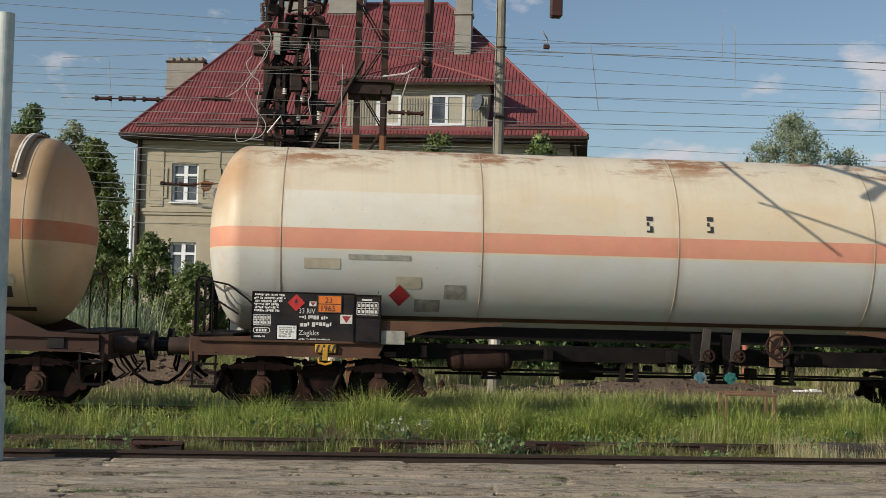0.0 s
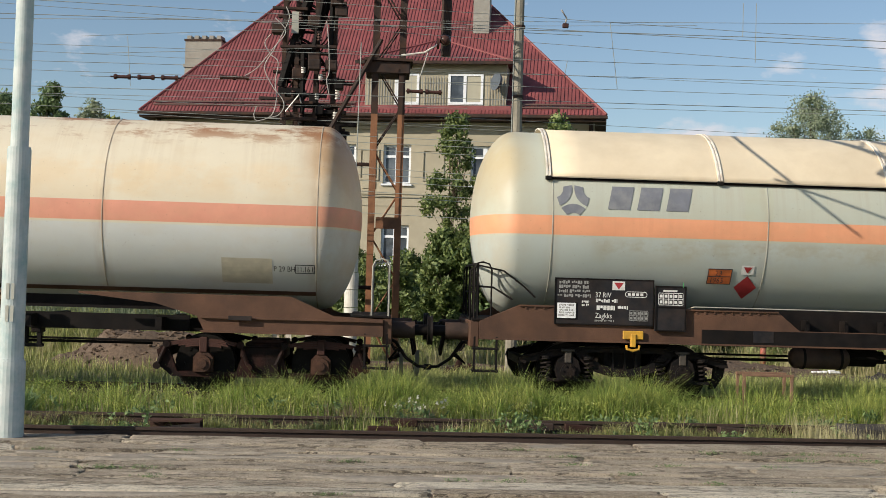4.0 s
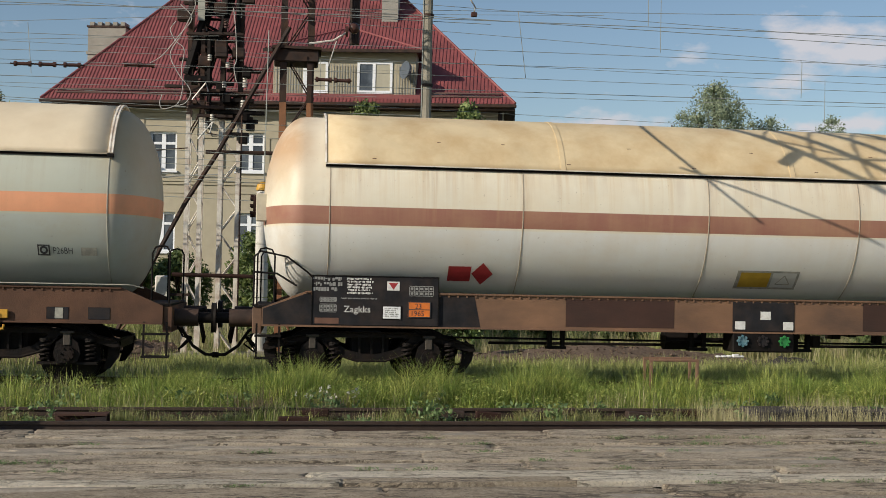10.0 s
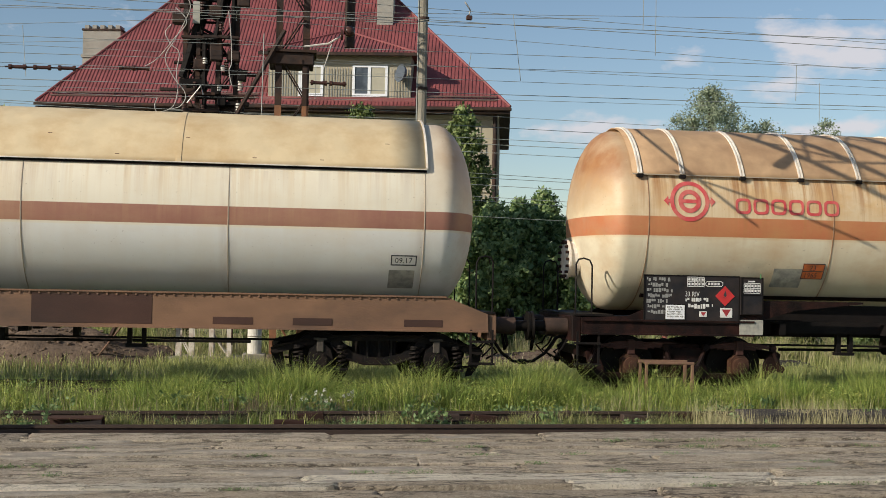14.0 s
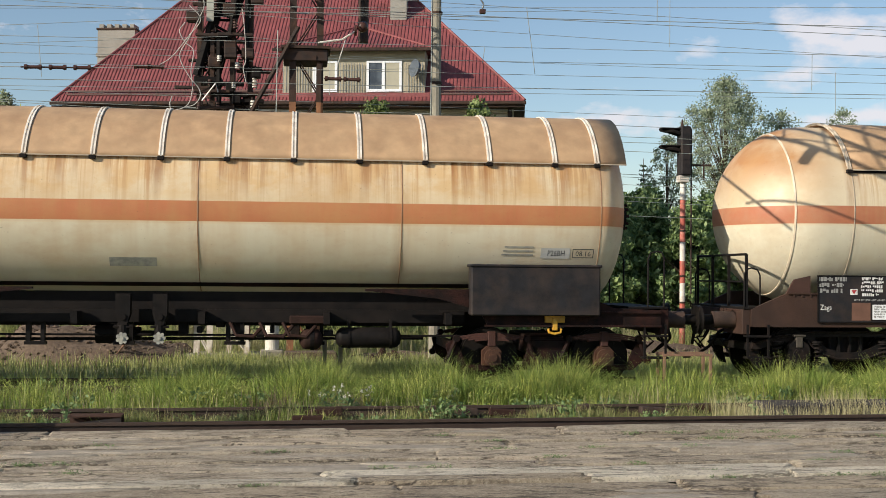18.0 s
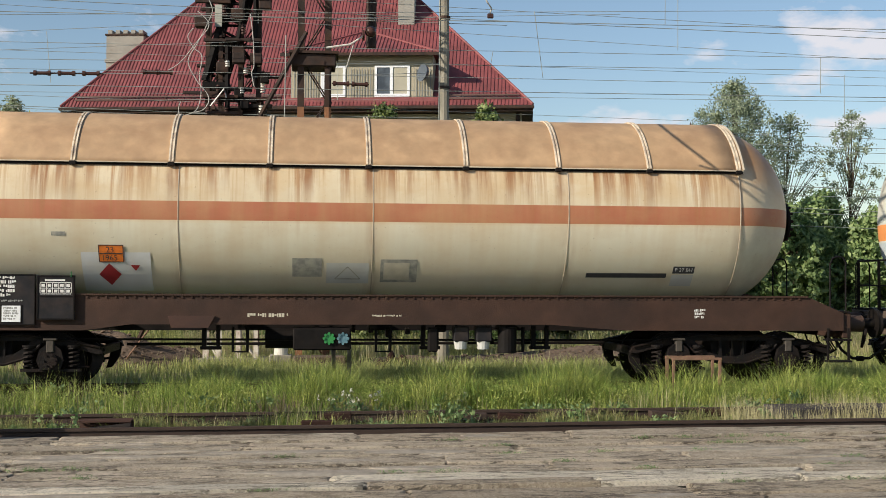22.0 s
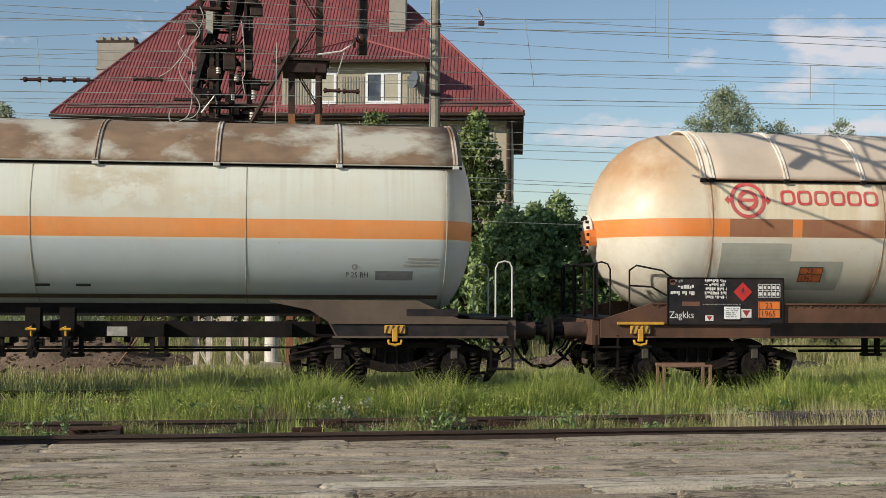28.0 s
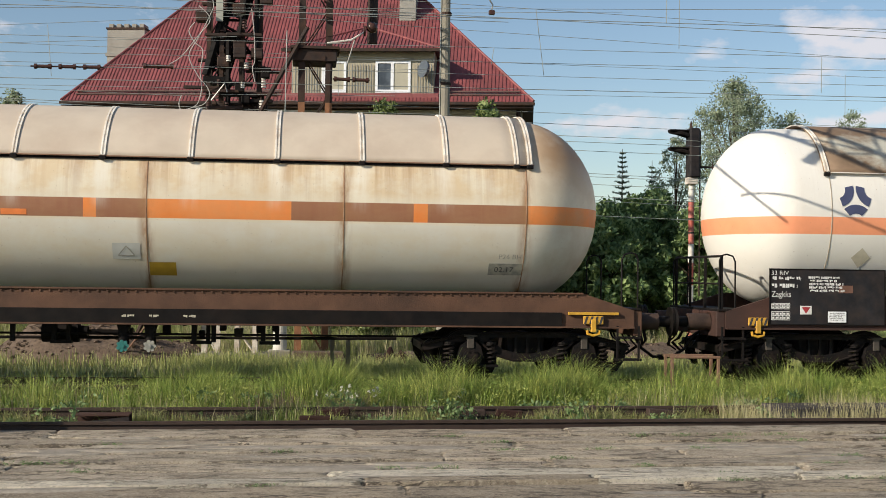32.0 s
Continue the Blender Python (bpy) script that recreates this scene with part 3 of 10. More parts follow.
def tank_profile(xa, xb, R, depth, n=12):
    left = [(xa + depth * (1 - math.cos(math.pi / 2 * k / n)), R * math.sin(math.pi / 2 * k / n)) for k in range(n + 1)]
    right = [(xb - (x - xa), r) for x, r in left[::-1]]
    body = [(xa + depth + (xb - xa - 2 * depth) * k / 12, R) for k in range(1, 12)]
    return left + body + right


def side_angle(z, r, zc):
    return math.degrees(math.acos(max(-1, min(1, (z - zc) / r))))


class Shell:
    """The tank's round side, on which marks lie."""
    def __init__(self, wagon, R, zc):
        self.wagon, self.R, self.zc = wagon, R, zc

    def patch(self, name, x0, x1, z0, z1, mat, lift=0.005, label=""):
        bm = B()
        r = self.R + lift
        a, b = side_angle(z1, r, self.zc), side_angle(z0, r, self.zc)
        lathe(bm, [(x0, r), (x1, r)], max(2, int((b - a) / 3)), self.zc, a, b)
        return part(name, bm, mat, self.wagon, label)

    def wrap(self, name, bm, mat, lift=0.008, label=""):
        """Bends flat shapes, drawn in x and z, on to the side."""
        zs = [v.co.z for v in bm.verts]
        z = math.ceil(min(zs) / 0.06) * 0.06
        while z < max(zs):
            bmesh.ops.bisect_plane(bm, geom=bm.verts[:] + bm.edges[:] + bm.faces[:], plane_co=(0, 0, z), plane_no=(0, 0, 1))
            z += 0.06
        r = self.R + lift
        for v in bm.verts:
            v.co.y = -math.sqrt(max(0.0, r * r - (v.co.z - self.zc) ** 2))
        return part(name, bm, mat, self.wagon, label)


def flat(bm, pts, y=0.0):
    bm.faces.new([bm.verts.new((x, y, z)) for x, z in pts])
    return bm


def rect(bm, x0, x1, z0, z1, y=0.0):
    return flat(bm, [(x0, z0), (x1, z0), (x1, z1), (x0, z1)], y)


def ring(bm, cx, cz, r0, r1, a0=0, a1=360, n=36, y=0.0):
    for k in range(n):
        p, q = radians(a0 + (a1 - a0) * k / n), radians(a0 + (a1 - a0) * (k + 1) / n)
        flat(bm, [(cx + r0 * math.cos(p), cz + r0 * math.sin(p)), (cx + r1 * math.cos(p), cz + r1 * math.sin(p)), (cx + r1 * math.cos(q), cz + r1 * math.sin(q)), (cx + r0 * math.cos(q), cz + r0 * math.sin(q))], y)
    return bm


def letters(body, x, z, size, y=0.0, wide=1.0):
    """A bmesh of upright writing whose lower left corner stands at x, z."""
    cu = bpy.data.curves.new("writing", "FONT")
    cu.body, cu.size, cu.resolution_u = body, size * 1.38, 2
    ob = bpy.data.objects.new("writing", cu)
    scene.collection.objects.link(ob)
    me = bpy.data.meshes.new_from_object(ob.evaluated_get(bpy.context.evaluated_depsgraph_get()))
    bm = B()
    bm.from_mesh(me)
    bpy.data.objects.remove(ob)
    bpy.data.curves.remove(cu)
    bpy.data.meshes.remove(me)
    for v in bm.verts:
        v.co = Vector((x + v.co.x * wide, y, z + v.co.y))
    return bm


def diamond(bm, cx, cz, r, y=0.0):
    return flat(bm, [(cx - r, cz), (cx, cz - r), (cx + r, cz), (cx, cz + r)], y)


def plate(name, x0, x1, z0, z1, y, mat, parent, thick=0.015, label=""):
    return part(name, box(B(), x0, x1, y - thick, y, z0, z1, 0.003), mat, parent, label)


def scribble(parent, x0, x1, z0, z1, y, lines, mat, seed, name="lettering_bar"):
    """Writing too small to read, as rows of words made of short narrow bars."""
    r = random.Random(seed)
    bm = B()
    step = (z1 - z0) / lines
    h = step * 0.72
    for k in range(lines):
        x, top = x0 + (r.random() * 0.06 * (x1 - x0)), z1 - k * step
        end = x1 - r.random() * 0.25 * (x1 - x0)
        left = r.randrange(2, 8)
        while x < end:
            w = min(end - x, h * r.choice((0.35, 0.55, 0.6, 0.7)))
            lo = r.choice((0.0, 0.0, 0.0, 0.25, 0.4))
            hi = r.choice((1.0, 1.0, 1.0, 0.75))
            rect(bm, x, x + w, top - h + h * lo, top - h + h * hi, y)
            x += w + h * 0.13
            left -= 1
            if not left:
                x += h * 0.5
                left = r.randrange(2, 8)
    return tagged(part(name, bm, mat, parent), kind="stuff")


def grid_mark(parent, x0, x1, z0, z1, y, mat, rows=2, cols=4):
    """A framed table of small marks."""
    bm = B()
    t = 0.010
    for k in range(rows + 1):
        z = z0 + (z1 - z0) * k / rows
        rect(bm, x0, x1, z - t / 2, z + t / 2, y)
    for k in range(cols + 1):
        x = x0 + (x1 - x0) * k / cols
        rect(bm, x - t / 2, x + t / 2, z0 + t, z1 - t, y - 0.0008)
    for i in range(rows):
        for j in range(cols):
            cx, cz = x0 + (x1 - x0) * (j + 0.5) / cols, z0 + (z1 - z0) * (i + 0.5) / rows
            rect(bm, cx - (x1 - x0) / cols * 0.28, cx + (x1 - x0) / cols * 0.28, cz - (z1 - z0) / rows * 0.25, cz + (z1 - z0) / rows * 0.25, y - 0.0016)
    return part("load_table", bm, mat, parent)


def hazard_plate(parent, x0, x1, z0, z1, y, mat=None, digits=True, shell=None):
    """The orange plate with two rows of figures."""
    mat = mat or M_ORANGE
    h, w = z1 - z0, x1 - x0
    if shell is None:
        p = plate("hazard_plate", x0, x1, z0, z1, y, mat, parent, 0.012, "orange hazard plate with black figures")
        y -= 0.015
        if digits:
            part("figures", letters("23", x0 + w * 0.30, z0 + h * 0.56, h * 0.34, y, 0.95), M_DARKT, p)
            part("figures", letters("1965", x0 + w * 0.10, z0 + h * 0.10, h * 0.34, y, 0.95), M_DARKT, p)
        bm = B()
        for a, b, c, d in ((x0, x1, z0, z0 + 0.012), (x0, x1, z1 - 0.012, z1), (x0, x0 + 0.012, z0 + 0.012, z1 - 0.012), (x1 - 0.012, x1, z0 + 0.012, z1 - 0.012), (x0 + 0.012, x1 - 0.012, z0 + h / 2 - 0.006, z0 + h / 2 + 0.006)):
            rect(bm, a, b, c, d, y)
        part("border", bm, M_DARKT, p)
        return p
    p = shell.patch("hazard_plate", x0, x1, z0, z1, mat, 0.012, "orange hazard plate")
    bm = letters("23", x0 + w * 0.30, z0 + h * 0.56, h * 0.34)
    shell.wrap("figures", bm, M_DARKT, 0.017)
    shell.wrap("figures", letters("1965", x0 + w * 0.10, z0 + h * 0.10, h * 0.34), M_DARKT, 0.017)
    bm = B()
    for a, b, c, d in ((x0, x1, z0, z0 + 0.012), (x0, x1, z1 - 0.012, z1), (x0, x0 + 0.012, z0 + 0.012, z1 - 0.012), (x1 - 0.012, x1, z0 + 0.012, z1 - 0.012), (x0 + 0.012, x1 - 0.012, z0 + h / 2 - 0.006, z0 + h / 2 + 0.006)):
        rect(bm, a, b, c, d)
    shell.wrap("border", bm, M_DARKT, 0.016)
    return p


def jack_hook(parent, x, striped=True):
    """The yellow lifting lug under the sole bar."""
    bm = B()
    box(bm, x - 0.04, x + 0.04, -1.40, -1.30, 0.90, 1.10, 0.008)
    tube(bm, [(x - 0.10, -1.36, 0.93), (x - 0.09, -1.36, 0.87), (x, -1.36, 0.845), (x + 0.09, -1.36, 0.87), (x + 0.10, -1.36, 0.93)], 0.022, 6)
    hook = part("lifting_lug", bm, M_YELLOW, parent, "yellow lifting lug")
    part("lug_plate", box(B(), x - 0.16, x + 0.16, -1.375, -1.34, 1.02, 1.15, 0.01), M_YELLOW, hook)
    if striped:
        bm = B()
        for k in range(4):
            a = x - 0.155 + k * 0.08
            flat(bm, [(a, 1.025), (a + 0.035, 1.025), (a + 0.075, 1.145), (a + 0.04, 1.145)], -1.3765)
        part("lug_stripe", bm, M_DARKT, hook)


def valve(parent, x, cap, y=-1.05, z=1.0):
    """A filling valve with its bracket and coloured cap, hanging under the frame."""
    bm = B()
    prism(bm, [(x - 0.06, z - 0.02), (x + 0.06, z - 0.02), (x + 0.11, z + 0.14), (x + 0.11, z + 0.45), (x - 0.11, z + 0.45), (x - 0.11, z + 0.14)], y - 0.08, y + 0.10, "y")
    drum(bm, (x, y - 0.08, z + 0.10), "y", 0.05, 0.05, 12)
    rod(bm, (x, y, z), (x, y, z - 0.20), 0.085, 12)
    rod(bm, (x - 0.14, y - 0.05, z - 0.05), (x + 0.14, y - 0.05, z - 0.05), 0.02, 6)
    v = part("valve", bm, M_BLACK, parent)
    bm = B()
    drum(bm, (x, y - 0.04, z - 0.22), "y", 0.16, 0.070, 14)
    for k in range(7):   # lobes of the star grip
        a = 2 * math.pi * k / 7
        drum(bm, (x + 0.068 * math.cos(a), y - 0.10, z - 0.22 + 0.068 * math.sin(a)), "y", 0.05, 0.028, 8)
    drum(bm, (x, y - 0.13, z - 0.22), "y", 0.03, 0.03, 10)
    part("valve_cap", bm, cap, v)
    return v


def air_tank(parent, x0, x1, mat=None, z=0.78, y=-0.85, r=0.17):
    bm = B()
    lathe(bm, [(x0, 0), (x0 + 0.03, r * 0.6), (x0 + 0.08, r * 0.93), (x0 + 0.12, r), (x1 - 0.12, r), (x1 - 0.08, r * 0.93), (x1 - 0.03, r * 0.6), (x1, 0)], 20, z, 0, 360, y)
    t = part("air_reservoir", bm, mat or M_RUSTY, parent, "", True)
    for x in (x0 + 0.2, x1 - 0.2):
        bm = B()
        lathe(bm, [(x, r + 0.004), (x, r + 0.012), (x + 0.04, r + 0.012), (x + 0.04, r + 0.004)], 20, z, 0, 360, y)
        box(bm, x, x + 0.04, y - 0.03, y + 0.03, z + r, 1.05)
        part("reservoir_strap", bm, M_BLACK, t)
    return t


def brake_rigging(parent, L, seed):
    """Rods, levers and cylinders between the bogies."""
    r = random.Random(seed)
    bm = B()
    rod(bm, (3.6, -0.75, 0.80), (L - 3.6, -0.75, 0.78), 0.018, 6)
    rod(bm, (4.4, -0.30, 0.70), (L - 4.4, -0.30, 0.72), 0.025, 6)
    part("brake_rod", bm, M_BLACK, parent)
    for k in range(4):
        x = 5.0 + (L - 10) * (k + r.random() * 0.6) / 4
        bm = B()
        box(bm, x, x + 0.07, -0.80, -0.70, 0.66, 1.02)
        box(bm, x + 0.22, x + 0.28, -0.80, -0.70, 0.66, 1.02)
        box(bm, x - 0.02, x + 0.30, -0.82, -0.68, 0.64, 0.69)
        part("rod_hanger", bm, M_BLACK, parent)
    x = L / 2 - 1.4
    bm = B()
    drum(bm, (x, -0.45, 0.80), "x", 0.55, 0.16, 16)
    drum(bm, (x + 0.34, -0.45, 0.80), "x", 0.14, 0.10, 12)
    box(bm, x + 0.4, x + 1.0, -0.50, -0.40, 0.76, 0.84)
    part("brake_cylinder", bm, M_BLACK, parent)
    for k in range(9):
        xx, zz, w = L / 2 - 0.4 + k * 0.28 + r.random() * 0.1, 0.72 + r.random() * 0.2, r.uniform(0.06, 0.16)
        part("brake_valve", box(B(), xx, xx + w, -0.95 + r.random() * 0.3, -0.55, zz, zz + r.uniform(0.08, 0.22), 0.01), M_BOGIE, parent)


def wagon(key, label):
    """One gas tank wagon with its tank, frame, bogies and fittings."""
    s = WAGONS[key]
    L, xa, xb, R, zc = s["L"], s["xa"], s["xb"], s["R"], s["zc"]
    w = empty("tank_wagon", s["x0"], TRACK_Y, 0, label, "tank wagon", "wagons of the train")
    tank = part("tank", lathe(B(), tank_profile(xa, xb, R, s["head"]), 72, zc), s["paint"], w, s.get("tank_label", ""), True)
    for x in s["seams"]:
        part("weld_seam", lathe(B(), [(x - 0.009, R - 0.002), (x - 0.006, R + 0.006), (x + 0.006, R + 0.006), (x + 0.009, R - 0.002)], 72, zc), s.get("seam_paint", M_SEAM), tank)
    shell = Shell(tank, R, zc)
    if s["cover"]:
        c0, c1, edge = s["cover"]
        rc = R + s.get("gap", 0.045)
        a = side_angle(edge, rc, zc)
        bm = B()
        n = 40
        prof = [(c0 + (c1 - c0) * k / 24, rc) for k in range(25)]
        lathe(bm, prof, n, zc, -a, a)
        cover = part("sun_cover", bm, s["cover_paint"], w, s.get("cover_label", ""), True)
        md = cover.modifiers.new("thickness", "SOLIDIFY")
        md.thickness, md.offset = 0.012, 1
        bm = B()
        for k in (-1, 1):
            z, y = zc + rc * math.cos(radians(a)), k * rc * math.sin(radians(a))
            box(bm, c0, c1, min(y, y + k * 0.022), max(y, y + k * 0.022), z - 0.012, z + 0.004)
        part("cover_edge", bm, s.get("edge_paint", M_BAND), cover)
        if s.get("rim"):
            for x in (c0, c1):
                part("cover_rim", lathe(B(), [(x - 0.015, rc - 0.004), (x - 0.015, rc + 0.026), (x + 0.015, rc + 0.026), (x + 0.015, rc - 0.004)], n, zc, -a, a), s["rim"], cover)
        # black strip added to draw the shaded gap below the cover's edge
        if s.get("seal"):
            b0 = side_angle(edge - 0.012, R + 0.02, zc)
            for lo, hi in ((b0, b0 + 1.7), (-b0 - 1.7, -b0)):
                part("gap_shade_strip", lathe(B(), [(c0, R - 0.004), (c0, R + 0.02), (c1, R + 0.02), (c1, R - 0.004)], 2, zc, lo, hi), M_BLACK, cover, "black strip drawn as the shaded gap under the cover")
        for x in s["bands"]:
            part("cover_strap", lathe(B(), [(x - 0.036, rc + 0.012), (x - 0.036, rc + 0.032), (x - 0.012, rc + 0.032), (x - 0.012, rc + 0.014), (x + 0.012, rc + 0.014), (x + 0.012, rc + 0.032), (x + 0.036, rc + 0.032), (x + 0.036, rc + 0.012)], n, zc, -a, a), s.get("band_paint", M_BAND), cover)
            for k in (-1, 1):
                z, y = zc + rc * math.cos(radians(a + 1.2)), k * (rc + 0.005) * math.sin(radians(a + 1.2))
                part("strap_bracket", box(B(), x - 0.05, x + 0.05, y - 0.028, y + 0.028, z - 0.03, z + 0.03, 0.008), s.get("bracket_paint", M_BLACK), cover)
    # frame
    for x0, x1 in ((0.60, 0.74), (L - 0.74, L - 0.60)):
        part("headstock", box(B(), x0, x1, -1.28, 1.28, 0.84, 1.24, 0.01), s["sole_paint"], w)
    part("centre_sill", box(B(), 0.74, L - 0.74, -0.36, 0.36, 0.92, 1.12 if "slit" in s else 1.22), M_BLACK, w)
    for x in np.linspace(2.2, L - 2.2, 7):
        part("cross_member", box(B(), x - 0.05, x + 0.05, -1.20, 1.20, 0.98, 1.16), M_BLACK, w)
    for side in (-1, 1):
        y0, y1 = (-1.32, -1.24) if side < 0 else (1.24, 1.32)
        if s["frame"] == "sole":
            if side > 0:
                part("frame_web", box(B(), xa + 1.0, xb - 1.0, -0.03, 0.03, 1.20, 1.36), M_BLACK, w)
            pts = [(0.74, 0.96), *s.get("belly", []), (L - 0.74, 0.96), (L - 0.74, 1.24), (L - xa - 0.7, 1.50), *s.get("notch", []), (xa + 0.7, 1.50), (0.74, 1.24)]
            bm = prism(B(), pts, y0, y1, "y")
            sole = part("sole_bar", bm, s["sole_paint"], w)
            bm = B()
            if "belly" not in s:
                box(bm, 0.74, L - 0.74, y0 - 0.05 if side < 0 else y1, y0 if side < 0 else y1 + 0.05, 0.96, 0.985)
            nt = s.get("notch", [(L - xa - 0.7, 0)] * 2)
            for fa, fb in ((xa + 0.7, nt[-1][0]), (nt[0][0], L - xa - 0.7)):
                if fb - fa > 0.1:
                    box(bm, fa, fb, y0 - 0.03 if side < 0 else y1, y0 if side < 0 else y1 + 0.03, 1.485, 1.51)
            part("flange", bm, s["sole_paint"], sole)
            bm = B()
            x = xa + 0.8
            while x < L - xa - 0.8:
                if not nt[-1][0] - 0.05 < x < nt[0][0] + 0.05 or "notch" not in s:
                    rod(bm, (x, y0 - 0.018 if side < 0 else y1 + 0.018, 1.46), (x, y0 if side < 0 else y1, 1.46), 0.018, 6)
                x += 0.14
            tagged(part("rivet_strip", bm, s["sole_paint"], sole), kind="stuff")
        else:
            e, tip = s["saddle"], s.get("saddle_tip", 1.9)
            for flip in (0, 1):
                pts = [(0.74, 0.97), (e, 0.97), (e + 0.12, 1.20), (e + 0.4 * tip, 1.38), (e + tip, 1.50), (e + tip, 1.53), (2.15, 1.53), (1.5, 1.25), (0.74, 1.22)]
                if flip:
                    pts = [(L - x, z) for x, z in pts][::-1]
                sd = part("saddle_plate", prism(B(), pts, y0, y1, "y"), s["sole_paint"], w)
                xs = [x for x, z in pts]
                bm = B()
                lo, hi = (0.74, e + 0.05) if not flip else (L - e - 0.05, L - 0.74)
                box(bm, lo, hi, y0 - 0.07 if side < 0 else y1, y0 if side < 0 else y1 + 0.07, 0.955, 0.985)
                box(bm, lo, hi, y0 - 0.05 if side < 0 else y1, y0 if side < 0 else y1 + 0.05, 1.17, 1.20)
                part("flange", bm, s["sole_paint"], sd)
            bm = B()
            box(bm, e + 0.3, L - e - 0.3, side * 0.80 - 0.04, side * 0.80 + 0.04, 0.95 if "slit" in s else 0.99, 1.10 if "slit" in s and side > 0 else 1.19)
            part("side_sill", bm, M_BLACK, w)
            part("frame_web", box(B(), e + 0.2, L - e - 0.2, side * 0.62 - 0.02, side * 0.62 + 0.02, s.get("slit", 1.16), 1.50), M_BLACK, w)
            bm = B()
            a = side_angle(1.57, R, zc) if side < 0 else 360 - side_angle(1.60, R, zc)
            lathe(bm, [(1.8, R + 0.006), (1.8, R + 0.03), (L - 1.8, R + 0.03), (L - 1.8, R + 0.006)], 3, zc, a - 4 if side < 0 else a, a if side < 0 else a + 8)
            part("tank_bearer", bm, s["sole_paint"], w)
    # saddles under the tank
    for x in (s["axl"], L - s["axl"]):
        bm = B()
        prism(bm, [(-0.75, 1.16), (0.75, 1.16), (0.75, 1.51), (0.4, 1.38), (0, 1.33), (-0.4, 1.38), (-0.75, 1.51)], x - 0.25, x + 0.25, "x")
        part("tank_cradle", bm, s["sole_paint"], w)
    for x in (s["axl"], L - s["axl"]):
        bogie(w, x, s["bogie"])
    buffers(w, L)
    coupling(w, L)
    brake_rigging(w, L, key)
    return w, tank, shell


